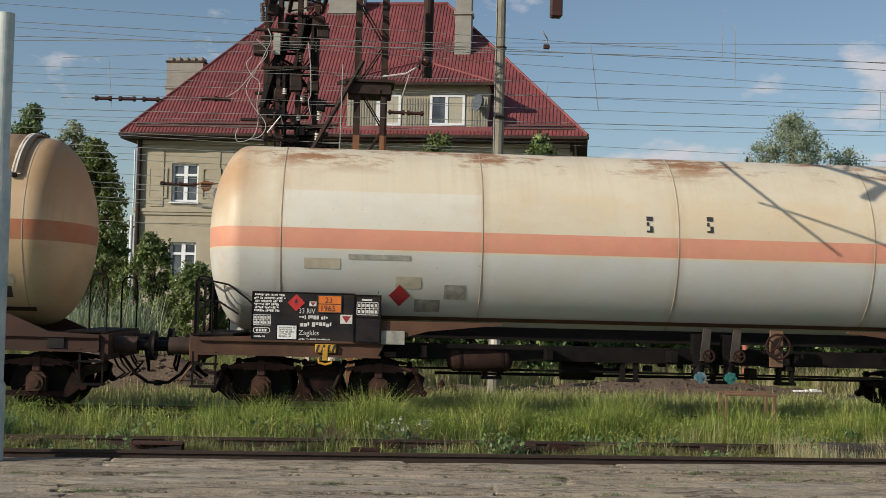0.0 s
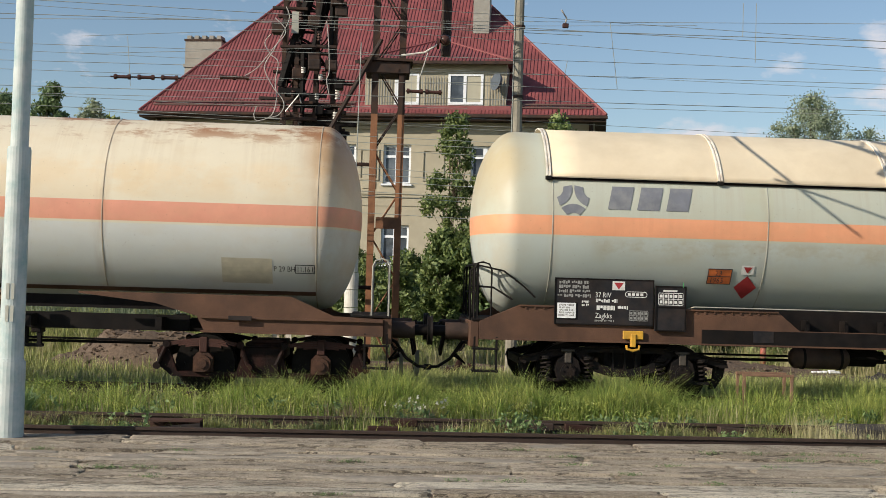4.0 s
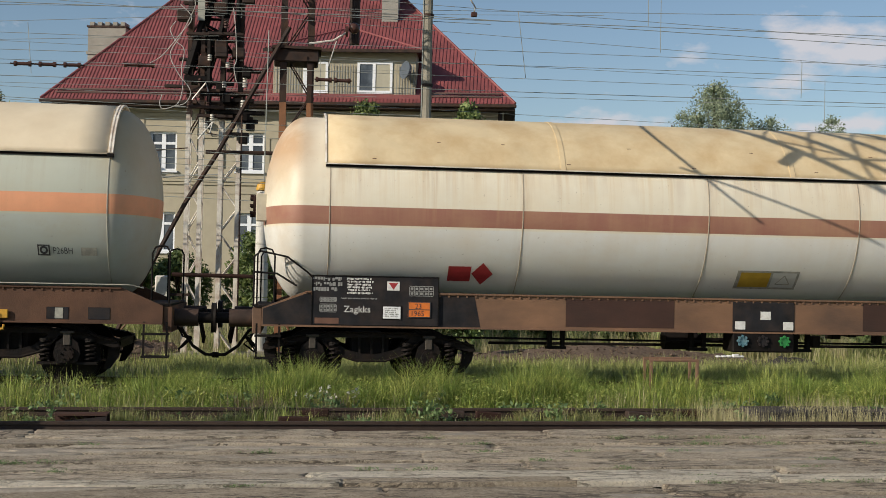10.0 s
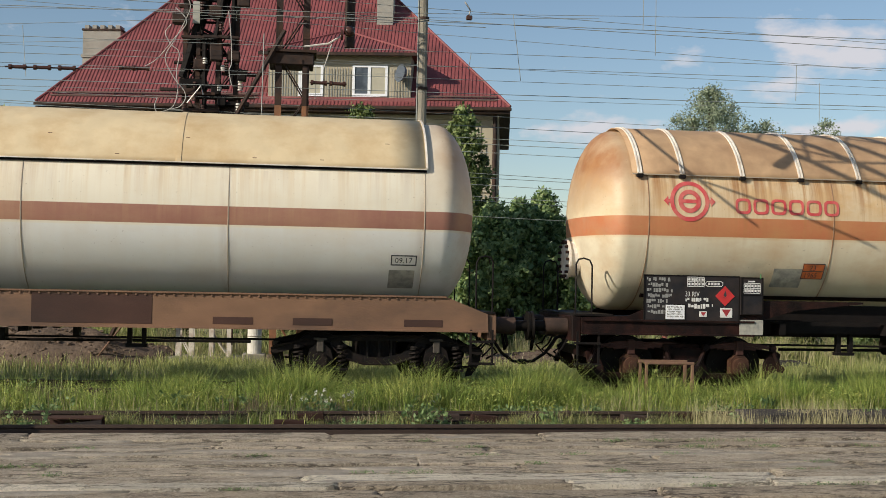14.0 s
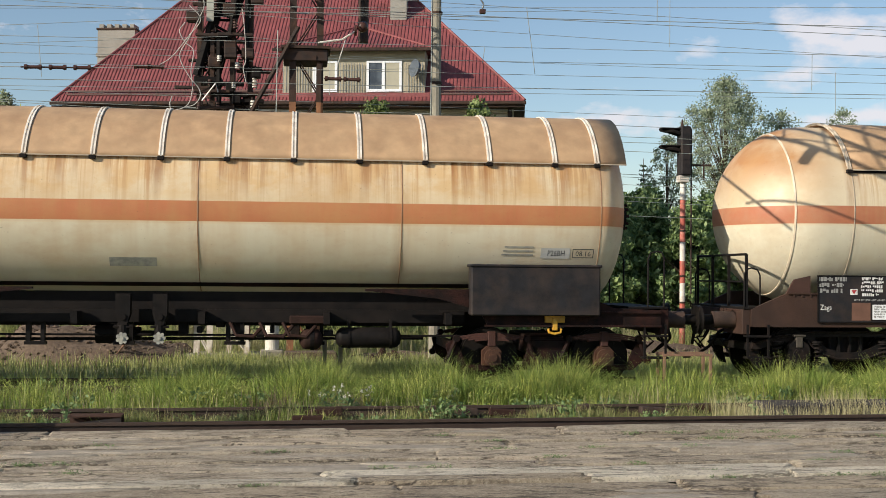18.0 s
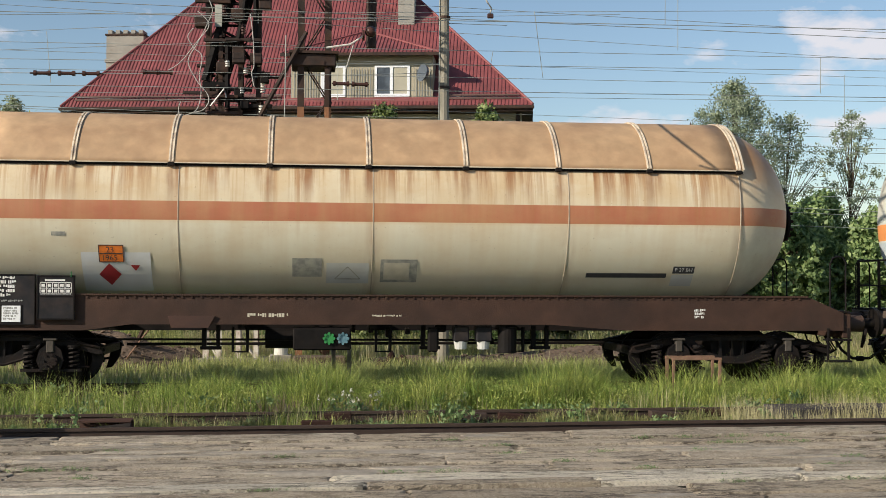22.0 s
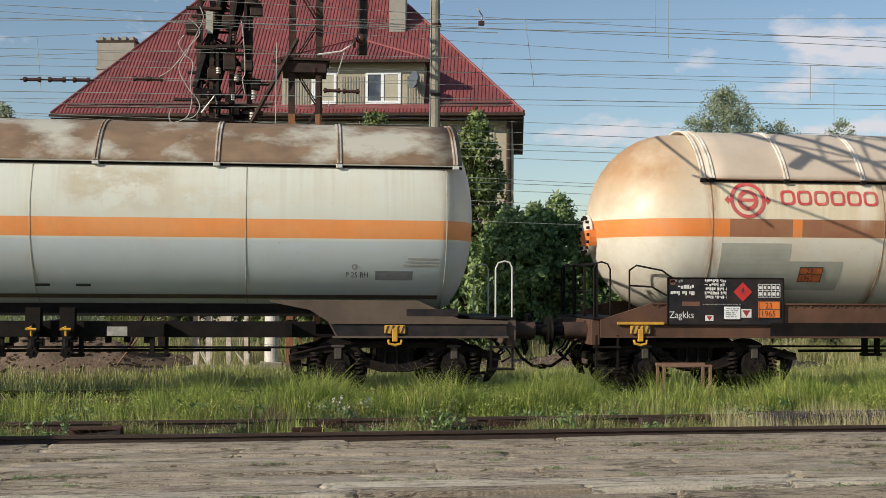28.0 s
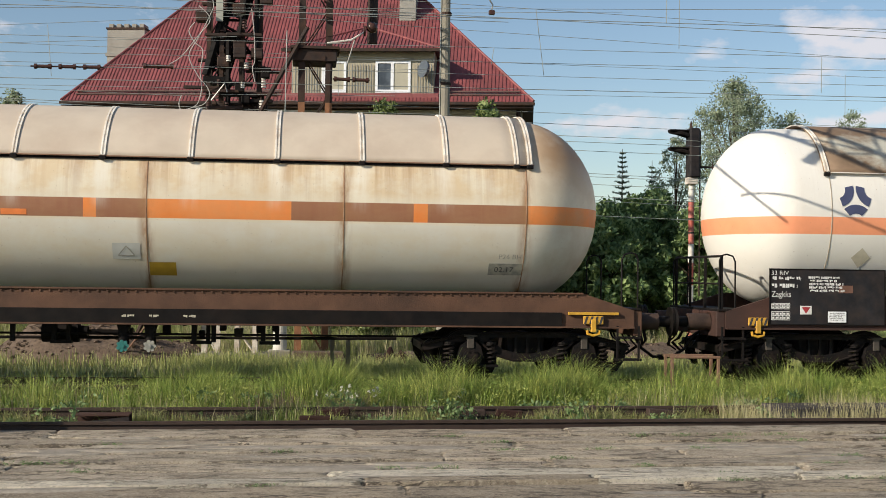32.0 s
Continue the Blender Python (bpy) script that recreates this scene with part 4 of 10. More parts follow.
WAGONS = {
    0: dict(x0=-19.7, L=16.5, xa=0.9, xb=15.34, R=1.50, zc=2.82, head=0.72, seams=[2.0, 5.2, 8.2, 11.3, 14.6], cover=(2.0, 14.5, 3.62), bands=[2.3, 5, 8, 11, 14.4], frame="saddle", saddle=3.6, axl=2.6, bogie="old",
            paint=paint_tank("paint_rusted_ochre", (0.66, 0.50, 0.32), (0.42, 0.13, 0.06), 2.62, 2.92, blotch=0.6, ends=(0.9, 15.34, 0.9)), cover_paint=M_COVERS["rust"], sole_paint=M_SOLE),
    1: dict(slit=1.265, x0=-3.2, L=16.18, xa=0.72, xb=15.05, R=1.495, zc=2.815, head=0.62, seams=[1.94, 5.01, 8.06, 11.17, 14.39], cover=None, bands=[], frame="saddle", saddle=3.45, axl=2.58, bogie="old",
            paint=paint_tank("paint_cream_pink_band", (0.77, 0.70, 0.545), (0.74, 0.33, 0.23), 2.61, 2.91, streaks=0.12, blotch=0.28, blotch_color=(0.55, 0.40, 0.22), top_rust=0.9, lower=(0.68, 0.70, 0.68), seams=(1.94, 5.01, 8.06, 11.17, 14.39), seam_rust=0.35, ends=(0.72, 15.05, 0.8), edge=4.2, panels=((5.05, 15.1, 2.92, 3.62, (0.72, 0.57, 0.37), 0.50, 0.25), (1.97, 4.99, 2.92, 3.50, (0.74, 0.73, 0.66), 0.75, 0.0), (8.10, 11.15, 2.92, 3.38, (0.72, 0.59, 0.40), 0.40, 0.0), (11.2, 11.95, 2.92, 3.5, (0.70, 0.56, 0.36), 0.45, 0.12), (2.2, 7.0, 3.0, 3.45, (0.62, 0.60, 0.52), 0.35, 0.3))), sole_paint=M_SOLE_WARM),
    2: dict(notch=[(11.25, 1.50), (11.0, 1.21), (5.75, 1.21), (5.40, 1.50)], seam_paint=M_SEAM_GREY, seal=1, edge_paint=M_SEAM, x0=12.98, L=16.83, xa=0.65, xb=15.91, R=1.50, zc=2.83, head=0.66, seams=[1.81, 5.16, 8.52, 11.93, 15.26], cover=(1.72, 15.32, 3.50), bands=[1.74, 4.42, 7.10, 9.82, 12.60, 15.28], frame="sole", axl=3.05, bogie="y25",
            paint=paint_tank("paint_grey_green", (0.52, 0.55, 0.47), (0.80, 0.36, 0.20), 2.60, 2.89, streaks=0.12, panels=((2.4, 7.2, 2.15, 2.62, (0.36, 0.31, 0.21), 0.55, 0.22), (8.0, 15.0, 2.1, 2.6, (0.40, 0.36, 0.26), 0.35, 0.25), (4.8, 5.25, 2.9, 3.5, (0.46, 0.50, 0.40), 0.5, 0.0)), body=(1.75, 15.3), blotch=0.22, blotch_color=(0.45, 0.36, 0.22), lower=(0.50, 0.55, 0.52), seams=(1.81, 5.16, 8.52, 11.93, 15.26), seam_rust=0.25, ends=(0.65, 15.91, 0.75, 0.66, (0.44, 0.35, 0.19))), cover_paint=M_COVERS["cream"], sole_paint=M_SOLE_WARM),
    3: dict(rim=M_BAND, seal=1, x0=29.80, L=17.95, xa=0.70, xb=17.10, R=1.50, zc=2.82, head=0.66, seams=[1.73, 4.71, 7.69, 10.19, 13.20, 16.17], cover=(1.66, 16.20, 3.46), bands=[], frame="sole", axl=2.42, bogie="y25",
            paint=paint_tank("paint_cream_brown_band", (0.86, 0.81, 0.665), (0.33, 0.15, 0.112), 2.53, 2.80, streak=(0.60, 0.42, 0.20), edge_rust=0.22, streaks=0.35, body=(1.7, 16.15), blotch=0.22, blotch_color=(0.62, 0.45, 0.24), lower=(0.84, 0.84, 0.80), seams=(1.73, 4.71, 7.69, 10.19, 13.20, 16.17), seam_rust=0.3, ends=(0.66, 17.16, 0.8)), cover_paint=M_COVERS["tan"], sole_paint=M_SOLE_TAN),
    4: dict(seam_paint=M_SEAM_RUST, edge_paint=M_SEAM, x0=47.76, L=15.75, xa=0.86, xb=14.64, R=1.50, zc=2.82, head=0.60, seams=[1.75, 4.80, 7.82, 10.89, 14.0], cover=(1.50, 14.42, 3.50), bands=[1.62, 2.31, 3.30, 4.28, 5.26, 6.26, 7.26, 8.24, 9.24, 10.24, 11.25, 12.25, 13.28, 13.95], frame="saddle", saddle=3.5, axl=2.5, bogie="old", gap=0.045,
            paint=paint_tank("paint_ochre_streaked", (0.76, 0.635, 0.43), (0.50, 0.18, 0.08), 2.53, 2.83, streak=(0.40, 0.19, 0.06), streaks=0.8, edge_rust=0.75, body=(1.5, 14.1), panels=((1.75, 14.0, 2.83, 3.5, (0.62, 0.40, 0.17), 0.6, 0.2), (3.4, 4.8, 1.75, 2.2, (0.42, 0.38, 0.28), 0.5, 0.15)), blotch=0.50, blotch_color=(0.50, 0.29, 0.12), lower=(0.78, 0.71, 0.54), seams=(1.75, 4.80, 7.82, 10.89, 14.0), seam_rust=0.5, ends=(0.86, 14.64, 1.0, 0.6, (0.33, 0.145, 0.055))), cover_paint=M_COVERS["rust"], sole_paint=M_OLDFRAME),
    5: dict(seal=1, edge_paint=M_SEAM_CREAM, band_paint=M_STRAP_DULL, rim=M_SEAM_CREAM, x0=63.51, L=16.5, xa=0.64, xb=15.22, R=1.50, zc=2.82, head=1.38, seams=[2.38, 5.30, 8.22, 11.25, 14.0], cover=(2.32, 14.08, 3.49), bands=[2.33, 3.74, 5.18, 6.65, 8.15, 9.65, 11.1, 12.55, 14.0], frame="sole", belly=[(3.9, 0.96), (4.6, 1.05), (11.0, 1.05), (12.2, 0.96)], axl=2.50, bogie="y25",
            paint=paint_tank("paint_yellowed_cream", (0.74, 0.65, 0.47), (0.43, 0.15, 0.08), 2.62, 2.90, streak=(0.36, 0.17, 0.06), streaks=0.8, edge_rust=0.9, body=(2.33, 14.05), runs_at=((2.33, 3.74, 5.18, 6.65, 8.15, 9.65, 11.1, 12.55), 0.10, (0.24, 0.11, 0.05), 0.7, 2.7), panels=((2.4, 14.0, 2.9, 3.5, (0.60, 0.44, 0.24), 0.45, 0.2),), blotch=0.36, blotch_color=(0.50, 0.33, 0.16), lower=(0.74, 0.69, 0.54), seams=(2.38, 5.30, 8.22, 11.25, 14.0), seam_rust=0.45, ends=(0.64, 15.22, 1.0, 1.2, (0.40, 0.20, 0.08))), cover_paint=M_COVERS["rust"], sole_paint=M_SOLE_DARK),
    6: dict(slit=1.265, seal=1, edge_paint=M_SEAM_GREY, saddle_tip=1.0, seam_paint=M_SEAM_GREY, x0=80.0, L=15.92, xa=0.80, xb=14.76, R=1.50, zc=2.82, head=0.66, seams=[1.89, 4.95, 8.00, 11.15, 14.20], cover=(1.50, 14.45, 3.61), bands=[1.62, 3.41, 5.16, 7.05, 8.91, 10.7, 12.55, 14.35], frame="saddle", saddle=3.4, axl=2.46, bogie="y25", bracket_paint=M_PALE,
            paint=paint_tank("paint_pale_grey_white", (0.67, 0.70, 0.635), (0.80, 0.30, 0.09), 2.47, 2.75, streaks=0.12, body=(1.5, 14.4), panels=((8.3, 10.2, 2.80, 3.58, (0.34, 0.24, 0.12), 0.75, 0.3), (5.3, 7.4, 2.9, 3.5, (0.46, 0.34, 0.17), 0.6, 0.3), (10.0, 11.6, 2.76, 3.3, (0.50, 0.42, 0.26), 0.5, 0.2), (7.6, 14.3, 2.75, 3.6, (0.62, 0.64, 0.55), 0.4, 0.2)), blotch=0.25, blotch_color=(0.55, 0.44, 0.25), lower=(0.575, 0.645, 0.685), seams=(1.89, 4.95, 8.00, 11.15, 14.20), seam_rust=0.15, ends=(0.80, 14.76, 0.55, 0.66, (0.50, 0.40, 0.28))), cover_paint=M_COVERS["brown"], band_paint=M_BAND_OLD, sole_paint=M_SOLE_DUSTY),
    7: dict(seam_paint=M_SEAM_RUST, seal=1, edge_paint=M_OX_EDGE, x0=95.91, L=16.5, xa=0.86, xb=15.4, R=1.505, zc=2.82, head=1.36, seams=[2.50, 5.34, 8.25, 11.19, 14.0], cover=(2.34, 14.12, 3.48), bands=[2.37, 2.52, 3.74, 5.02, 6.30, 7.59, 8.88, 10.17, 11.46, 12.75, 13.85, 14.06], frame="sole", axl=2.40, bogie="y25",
            paint=paint_tank("paint_cream_two_tone_band", (0.80, 0.73, 0.58), (0.80, 0.24, 0.05), 2.56, 2.84, streak=(0.42, 0.24, 0.10), streaks=0.25, edge_rust=0.4, body=(2.4, 14.05), runs_at=((5.02, 6.30, 7.59, 8.88, 10.17, 11.46, 12.75), 0.16, (0.80, 0.76, 0.66), 0.8, 2.65), panels=((2.5, 14.0, 2.86, 3.5, (0.66, 0.52, 0.33), 0.75, 0.12), (2.55, 5.30, 2.87, 3.46, (0.74, 0.67, 0.50), 0.9, 0.0), (4.2, 13.8, 1.7, 2.5, (0.68, 0.60, 0.45), 0.45, 0.3)), blotch=0.28, blotch_color=(0.55, 0.38, 0.2), lower=(0.78, 0.75, 0.66), seams=(2.50, 5.34, 8.25, 11.19, 14.0), seam_rust=1.0, alt=((0.30, 0.13, 0.07), ((2.78, 3.81), (3.97, 7.33), (7.52, 8.25), (10.40, 12.25), (12.47, 14.0))), ends=(0.86, 15.4, 0.95, 1.2, (0.40, 0.22, 0.10))), cover_paint=M_COVERS["pink"], sole_paint=M_SOLE_WARM),
    8: dict(x0=112.42, L=16.2, xa=0.85, xb=15.2, R=1.50, zc=2.82, head=1.1, seams=[2.40, 5.3, 8.2, 11.1, 14.0], cover=(2.30, 14.0, 3.48), bands=[2.35, 5, 8, 11, 13.9], frame="sole", axl=2.40, bogie="y25",
            paint=paint_tank("paint_clean_white", (0.84, 0.82, 0.76), (0.84, 0.33, 0.17), 2.49, 2.76, streaks=0.05, blotch=0.06), cover_paint=M_COVERS["brown"], sole_paint=M_SOLE),
}
TRAIN = {}
LABELS = {
    0: "rust-stained ochre gas tank wagon with a dark red band",
    1: "cream gas tank wagon with a pink band and rusty top",
    2: "grey-green gas tank wagon with an orange band and cream cover",
    3: "cream gas tank wagon with a brown band and tan cover",
    4: "rust-streaked ochre gas tank wagon with a ribbed brown cover",
    5: "yellowed gas tank wagon with rust runs and a strapped cover",
    6: "pale grey gas tank wagon with orange band, flaking brown cover",
    7: "cream gas tank wagon with a band patched in orange and brown",
    8: "clean white gas tank wagon with an orange band",
}
for key in WAGONS:
    TRAIN[key] = wagon(key, LABELS[key])


def motions():
    """The train rolls past; each wheelset turns as far as its wagon rolls."""
    for key, (w, tank, shell) in TRAIN.items():
        walk(w, [(t, pose(WAGONS[key]["x0"] - run(t), TRACK_Y, 0)) for t in range(33)])
    turns = []
    t, last = 0.0, -9.0
    while t <= 32.001:
        a = math.degrees(run(t) / 0.455)
        if a - last >= 78 or t == 0:
            turns.append((t, a))
            last = a
        t += 1 / 30
    turns.append((32.0, math.degrees(run(32.0) / 0.455)))
    for ws, x in WHEELSETS:
        walk(ws, [(t, pose(x, 0, 0.455, 0, -a, 0)) for t, a in turns])


# ---- the setting ----
M_GROUND = material("dry_soil_and_grass", (0.18, 0.185, 0.08), 0.95, 0, 0.3, 1.2, 0.6, 12, (0.16, 0.12, 0.075), 0.7, 0.6)
M_BALLAST = material("dark_ballast_soil", (0.15, 0.125, 0.10), 0.95, 0, 0.35, 9, 0.9, 18, (0.05, 0.045, 0.04), 0.6, 3)
M_JOINT = material("dark_joint_dirt", (0.055, 0.046, 0.034), 0.95, 0, 0.3, 9, 0.6, 30)


def slab_material(name, color, dark, pale):
    """Weathered paving: grainy mottling, ragged dark cracks, pale worn spots, each slab a little different."""
    m = bpy.data.materials.new(name)
    m.use_nodes = True
    nd, ln = links(m.node_tree)
    bsdf = nd["Principled BSDF"]
    co = nd.new("ShaderNodeNewGeometry")

    def tex(scale, detail, rough, a, b, stretch=(1, 1, 1), ridge=False, top=1.0):
        mp = nd.new("ShaderNodeMapping")
        mp.inputs["Scale"].default_value = stretch
        ln.new(co.outputs["Position"], mp.inputs["Vector"])
        n = nd.new("ShaderNodeTexNoise")
        n.inputs["Scale"].default_value, n.inputs["Detail"].default_value, n.inputs["Roughness"].default_value = scale, detail, rough
        ln.new(mp.outputs["Vector"], n.inputs["Vector"])
        out = n.outputs["Fac"]
        if ridge:
            away = nd.new("ShaderNodeMath")
            away.operation = "SUBTRACT"
            away.inputs[1].default_value = 0.5
            ln.new(out, away.inputs[0])
            size = nd.new("ShaderNodeMath")
            size.operation = "ABSOLUTE"
            ln.new(away.outputs[0], size.inputs[0])
            out = size.outputs[0]
        r = nd.new("ShaderNodeMapRange")
        r.inputs["From Min"].default_value, r.inputs["From Max"].default_value = a, b
        r.inputs["To Max"].default_value = top
        ln.new(out, r.inputs["Value"])
        return r.outputs["Result"]

    def mix(fac, below, above):
        x = nd.new("ShaderNodeMix")
        x.data_type = "RGBA"
        ln.new(fac, x.inputs[0])
        for slot, c in ((6, below), (7, above)):
            if isinstance(c, tuple):
                x.inputs[slot].default_value = (*c, 1)
            else:
                ln.new(c, x.inputs[slot])
        return x.outputs[2]
    def cracks(scale, width):
        """Broken lines between irregular cells, bent by noise."""
        bend = nd.new("ShaderNodeTexNoise")
        bend.inputs["Scale"].default_value, bend.inputs["Detail"].default_value = 2.6, 6
        ln.new(co.outputs["Position"], bend.inputs["Vector"])
        away = nd.new("ShaderNodeVectorMath")
        away.operation = "MULTIPLY_ADD"
        away.inputs[1].default_value = (0.55, 0.55, 0.0)
        ln.new(bend.outputs["Color"], away.inputs[0])
        ln.new(co.outputs["Position"], away.inputs[2])
        v = nd.new("ShaderNodeTexVoronoi")
        v.feature = "DISTANCE_TO_EDGE"
        v.inputs["Scale"].default_value = scale
        ln.new(away.outputs[0], v.inputs["Vector"])
        r = nd.new("ShaderNodeMapRange")
        r.inputs["From Min"].default_value, r.inputs["From Max"].default_value = width, width * 0.3
        r.inputs["To Max"].default_value = 0.85
        ln.new(v.outputs["Distance"], r.inputs["Value"])
        return r.outputs["Result"]
    col = mix(tex(0.7, 6, 0.6, 0.35, 0.65), tuple(c * 0.80 for c in color), tuple(c * 1.16 for c in color))
    col = mix(tex(2.3, 9, 0.72, 0.52, 0.60, (0.8, 1.0, 1), False, 0.6), col, dark)
    col = mix(tex(3.1, 9, 0.72, 0.55, 0.62, (0.8, 1.0, 1), False, 0.55), col, pale)
    col = mix(tex(26.0, 5, 0.8, 0.50, 0.62, (1, 1, 1), False, 0.7), col, pale)
    col = mix(tex(38.0, 5, 0.8, 0.52, 0.64, (1, 1, 1), False, 0.8), col, tuple(c * 0.7 for c in dark))
    col = mix(tex(9.0, 6, 0.75, 0.60, 0.68, (1, 1, 1), False, 0.8), col, tuple(c * 0.5 for c in dark))
    for scale, wide, stretch, a, b in ((1.7, 0.020, (0.30, 1.5, 1), 0.46, 0.56), (2.9, 0.024, (0.25, 1.3, 1), 0.48, 0.58), (1.1, 0.016, (0.35, 1.7, 1), 0.44, 0.54)):
        broken = nd.new("ShaderNodeMath")
        broken.operation = "MULTIPLY"
        ln.new(tex(scale, 7, 0.66, wide, wide * 0.3, stretch, True, 0.9), broken.inputs[0])
        ln.new(tex(0.9 + scale, 4, 0.6, a, b, (0.5, 1, 1)), broken.inputs[1])
        col = mix(broken.outputs[0], col, tuple(c * 0.45 for c in dark))
    some = nd.new("ShaderNodeMath")
    some.operation = "MULTIPLY"
    ln.new(cracks(0.55, 0.016), some.inputs[0])
    ln.new(tex(0.8, 5, 0.6, 0.52, 0.64), some.inputs[1])
    col = mix(some.outputs[0], col, tuple(c * 0.45 for c in dark))
    oi = nd.new("ShaderNodeObjectInfo")
    hv = nd.new("ShaderNodeHueSaturation")
    mr = nd.new("ShaderNodeMapRange")
    mr.inputs["To Min"].default_value, mr.inputs["To Max"].default_value = 0.86, 1.13
    ln.new(oi.outputs["Random"], mr.inputs["Value"])
    ln.new(mr.outputs["Result"], hv.inputs["Value"])
    ln.new(col, hv.inputs["Color"])
    ln.new(hv.outputs["Color"], bsdf.inputs["Base Color"])
    bsdf.inputs["Roughness"].default_value = 0.9
    bp = nd.new("ShaderNodeBump")
    bp.inputs["Strength"].default_value, bp.inputs["Distance"].default_value = 0.9, 0.03
    ln.new(tex(14.0, 8, 0.8, 0.3, 0.7), bp.inputs["Height"])
    ln.new(bp.outputs["Normal"], bsdf.inputs["Normal"])
    return m


M_PAVE = slab_material("worn_grey_asphalt_slab", (0.475, 0.40, 0.305), (0.205, 0.165, 0.118), (0.64, 0.565, 0.445))
M_SLABDARK = slab_material("brown_grey_concrete_slab", (0.43, 0.355, 0.26), (0.175, 0.138, 0.10), (0.60, 0.515, 0.395))
M_CONC = slab_material("pale_concrete_slab", (0.68, 0.615, 0.495), (0.38, 0.33, 0.25), (0.78, 0.72, 0.61))
M_WALL = material("grey_beige_render", (0.40, 0.36, 0.27), 0.9, 0, 0.06, 3, 0.15, 60, (0.30, 0.27, 0.20), 0.5, 0.7)
M_ROOF = material("red_sheet_roof", (0.235, 0.065, 0.066), 0.6, 0, 0.22, 2.5, 0.1, 40, (0.105, 0.036, 0.034), 0.75, 0.7)
M_FRAME = material("white_window_frame", (0.76, 0.79, 0.83), 0.5, 0, 0.04, 10)
# pale blue patches in the glass colour stand for reflections and curtains
M_GLASS = material("dark_window_glass", (0.05, 0.06, 0.075), 0.05, 0, 0.3, 1.5, 0, 40, (0.22, 0.26, 0.30), 0.7, 0.8)
M_CURTAIN = material("pale_blind", (0.40, 0.38, 0.30), 0.8, 0, 0.08, 4)
M_BARK = material("grey_brown_bark", (0.10, 0.075, 0.05), 0.9, 0, 0.3, 10, 0.6, 30)
M_DARKIRON = material("blackened_mast_steel", (0.045, 0.035, 0.032), 0.7, 0.1, 0.3, 5, 0.3, 30, (0.10, 0.05, 0.03), 0.6, 3)
M_RUSTMAST = material("rust_orange_mast_steel", (0.27, 0.12, 0.055), 0.8, 0, 0.25, 4, 0.3, 40, (0.10, 0.05, 0.03), 0.6, 2.5)
M_MASTWHITE = material("flaking_white_mast_paint", (0.72, 0.69, 0.62), 0.75, 0, 0.12, 5, 0.2, 40, (0.26, 0.13, 0.07), 0.7, 4)
M_CONCPOLE = material("weathered_concrete_pole", (0.27, 0.25, 0.20), 0.9, 0, 0.2, 4, 0.4, 30, (0.13, 0.12, 0.10), 0.6, 3)
M_PALEPOLE = material("pale_painted_pole", (0.50, 0.55, 0.54), 0.6, 0, 0.12, 5, 0.1, 40, (0.20, 0.35, 0.36), 0.75, 4)
M_PALEWIRE = material("pale_dusty_wire", (0.36, 0.39, 0.35), 0.5, 0.2, 0.1, 5)
M_WIRE = material("dark_wire", (0.32, 0.34, 0.315), 0.5, 0.3, 0.1, 5)


def leaf_material(name, a, b, patch=None):
    m = bpy.data.materials.new(name)
    m.use_nodes = True
    nd, ln = links(m.node_tree)
    bsdf = nd["Principled BSDF"]
    g = nd.new("ShaderNodeNewGeometry")
    rp = nd.new("ShaderNodeValToRGB")
    rp.color_ramp.elements[0].color, rp.color_ramp.elements[1].color = (*a, 1), (*b, 1)
    ln.new(g.outputs["Random Per Island"], rp.inputs["Fac"])
    col = rp.outputs["Color"]
    if patch:   # a second tint in ragged patches
        n = nd.new("ShaderNodeTexNoise")
        n.inputs["Scale"].default_value, n.inputs["Detail"].default_value, n.inputs["Roughness"].default_value = 2.6, 6, 0.68
        ln.new(g.outputs["Position"], n.inputs["Vector"])
        mr = nd.new("ShaderNodeMapRange")
        mr.inputs["From Min"].default_value, mr.inputs["From Max"].default_value, mr.inputs["To Max"].default_value = 0.44, 0.58, 0.9
        ln.new(n.outputs["Fac"], mr.inputs["Value"])
        tint = nd.new("ShaderNodeMix")
        tint.data_type = "RGBA"
        tint.blend_type = "MULTIPLY"
        tint.inputs[7].default_value = (*patch, 1)
        ln.new(mr.outputs["Result"], tint.inputs[0])
        ln.new(col, tint.inputs[6])
        col = tint.outputs[2]
        fine = nd.new("ShaderNodeTexNoise")   # older and younger growth, a hand's width apart
        fine.inputs["Scale"].default_value, fine.inputs["Detail"].default_value, fine.inputs["Roughness"].default_value = 13.0, 3, 0.6
        ln.new(g.outputs["Position"], fine.inputs["Vector"])
        fr = nd.new("ShaderNodeValToRGB")
        fr.color_ramp.elements[0].position, fr.color_ramp.elements[1].position = 0.40, 0.62
        fr.color_ramp.elements[0].color, fr.color_ramp.elements[1].color = (0.45, 0.52, 0.42, 1), (1.12, 1.05, 0.95, 1)
        ln.new(fine.outputs["Fac"], fr.inputs["Fac"])
        both = nd.new("ShaderNodeMix")
        both.data_type = "RGBA"
        both.blend_type = "MULTIPLY"
        both.inputs[0].default_value = 1.0
        ln.new(col, both.inputs[6])
        ln.new(fr.outputs["Color"], both.inputs[7])
        col = both.outputs[2]
    ln.new(col, bsdf.inputs["Base Color"])
    bsdf.inputs["Roughness"].default_value = 0.6
    tr = nd.new("ShaderNodeBsdfTranslucent")
    ln.new(col, tr.inputs["Color"])
    mx = nd.new("ShaderNodeMixShader")
    mx.inputs[0].default_value = 0.3
    ln.new(bsdf.outputs[0], mx.inputs[1])
    ln.new(tr.outputs[0], mx.inputs[2])
    ln.new(mx.outputs[0], nd["Material Output"].inputs["Surface"])
    return m


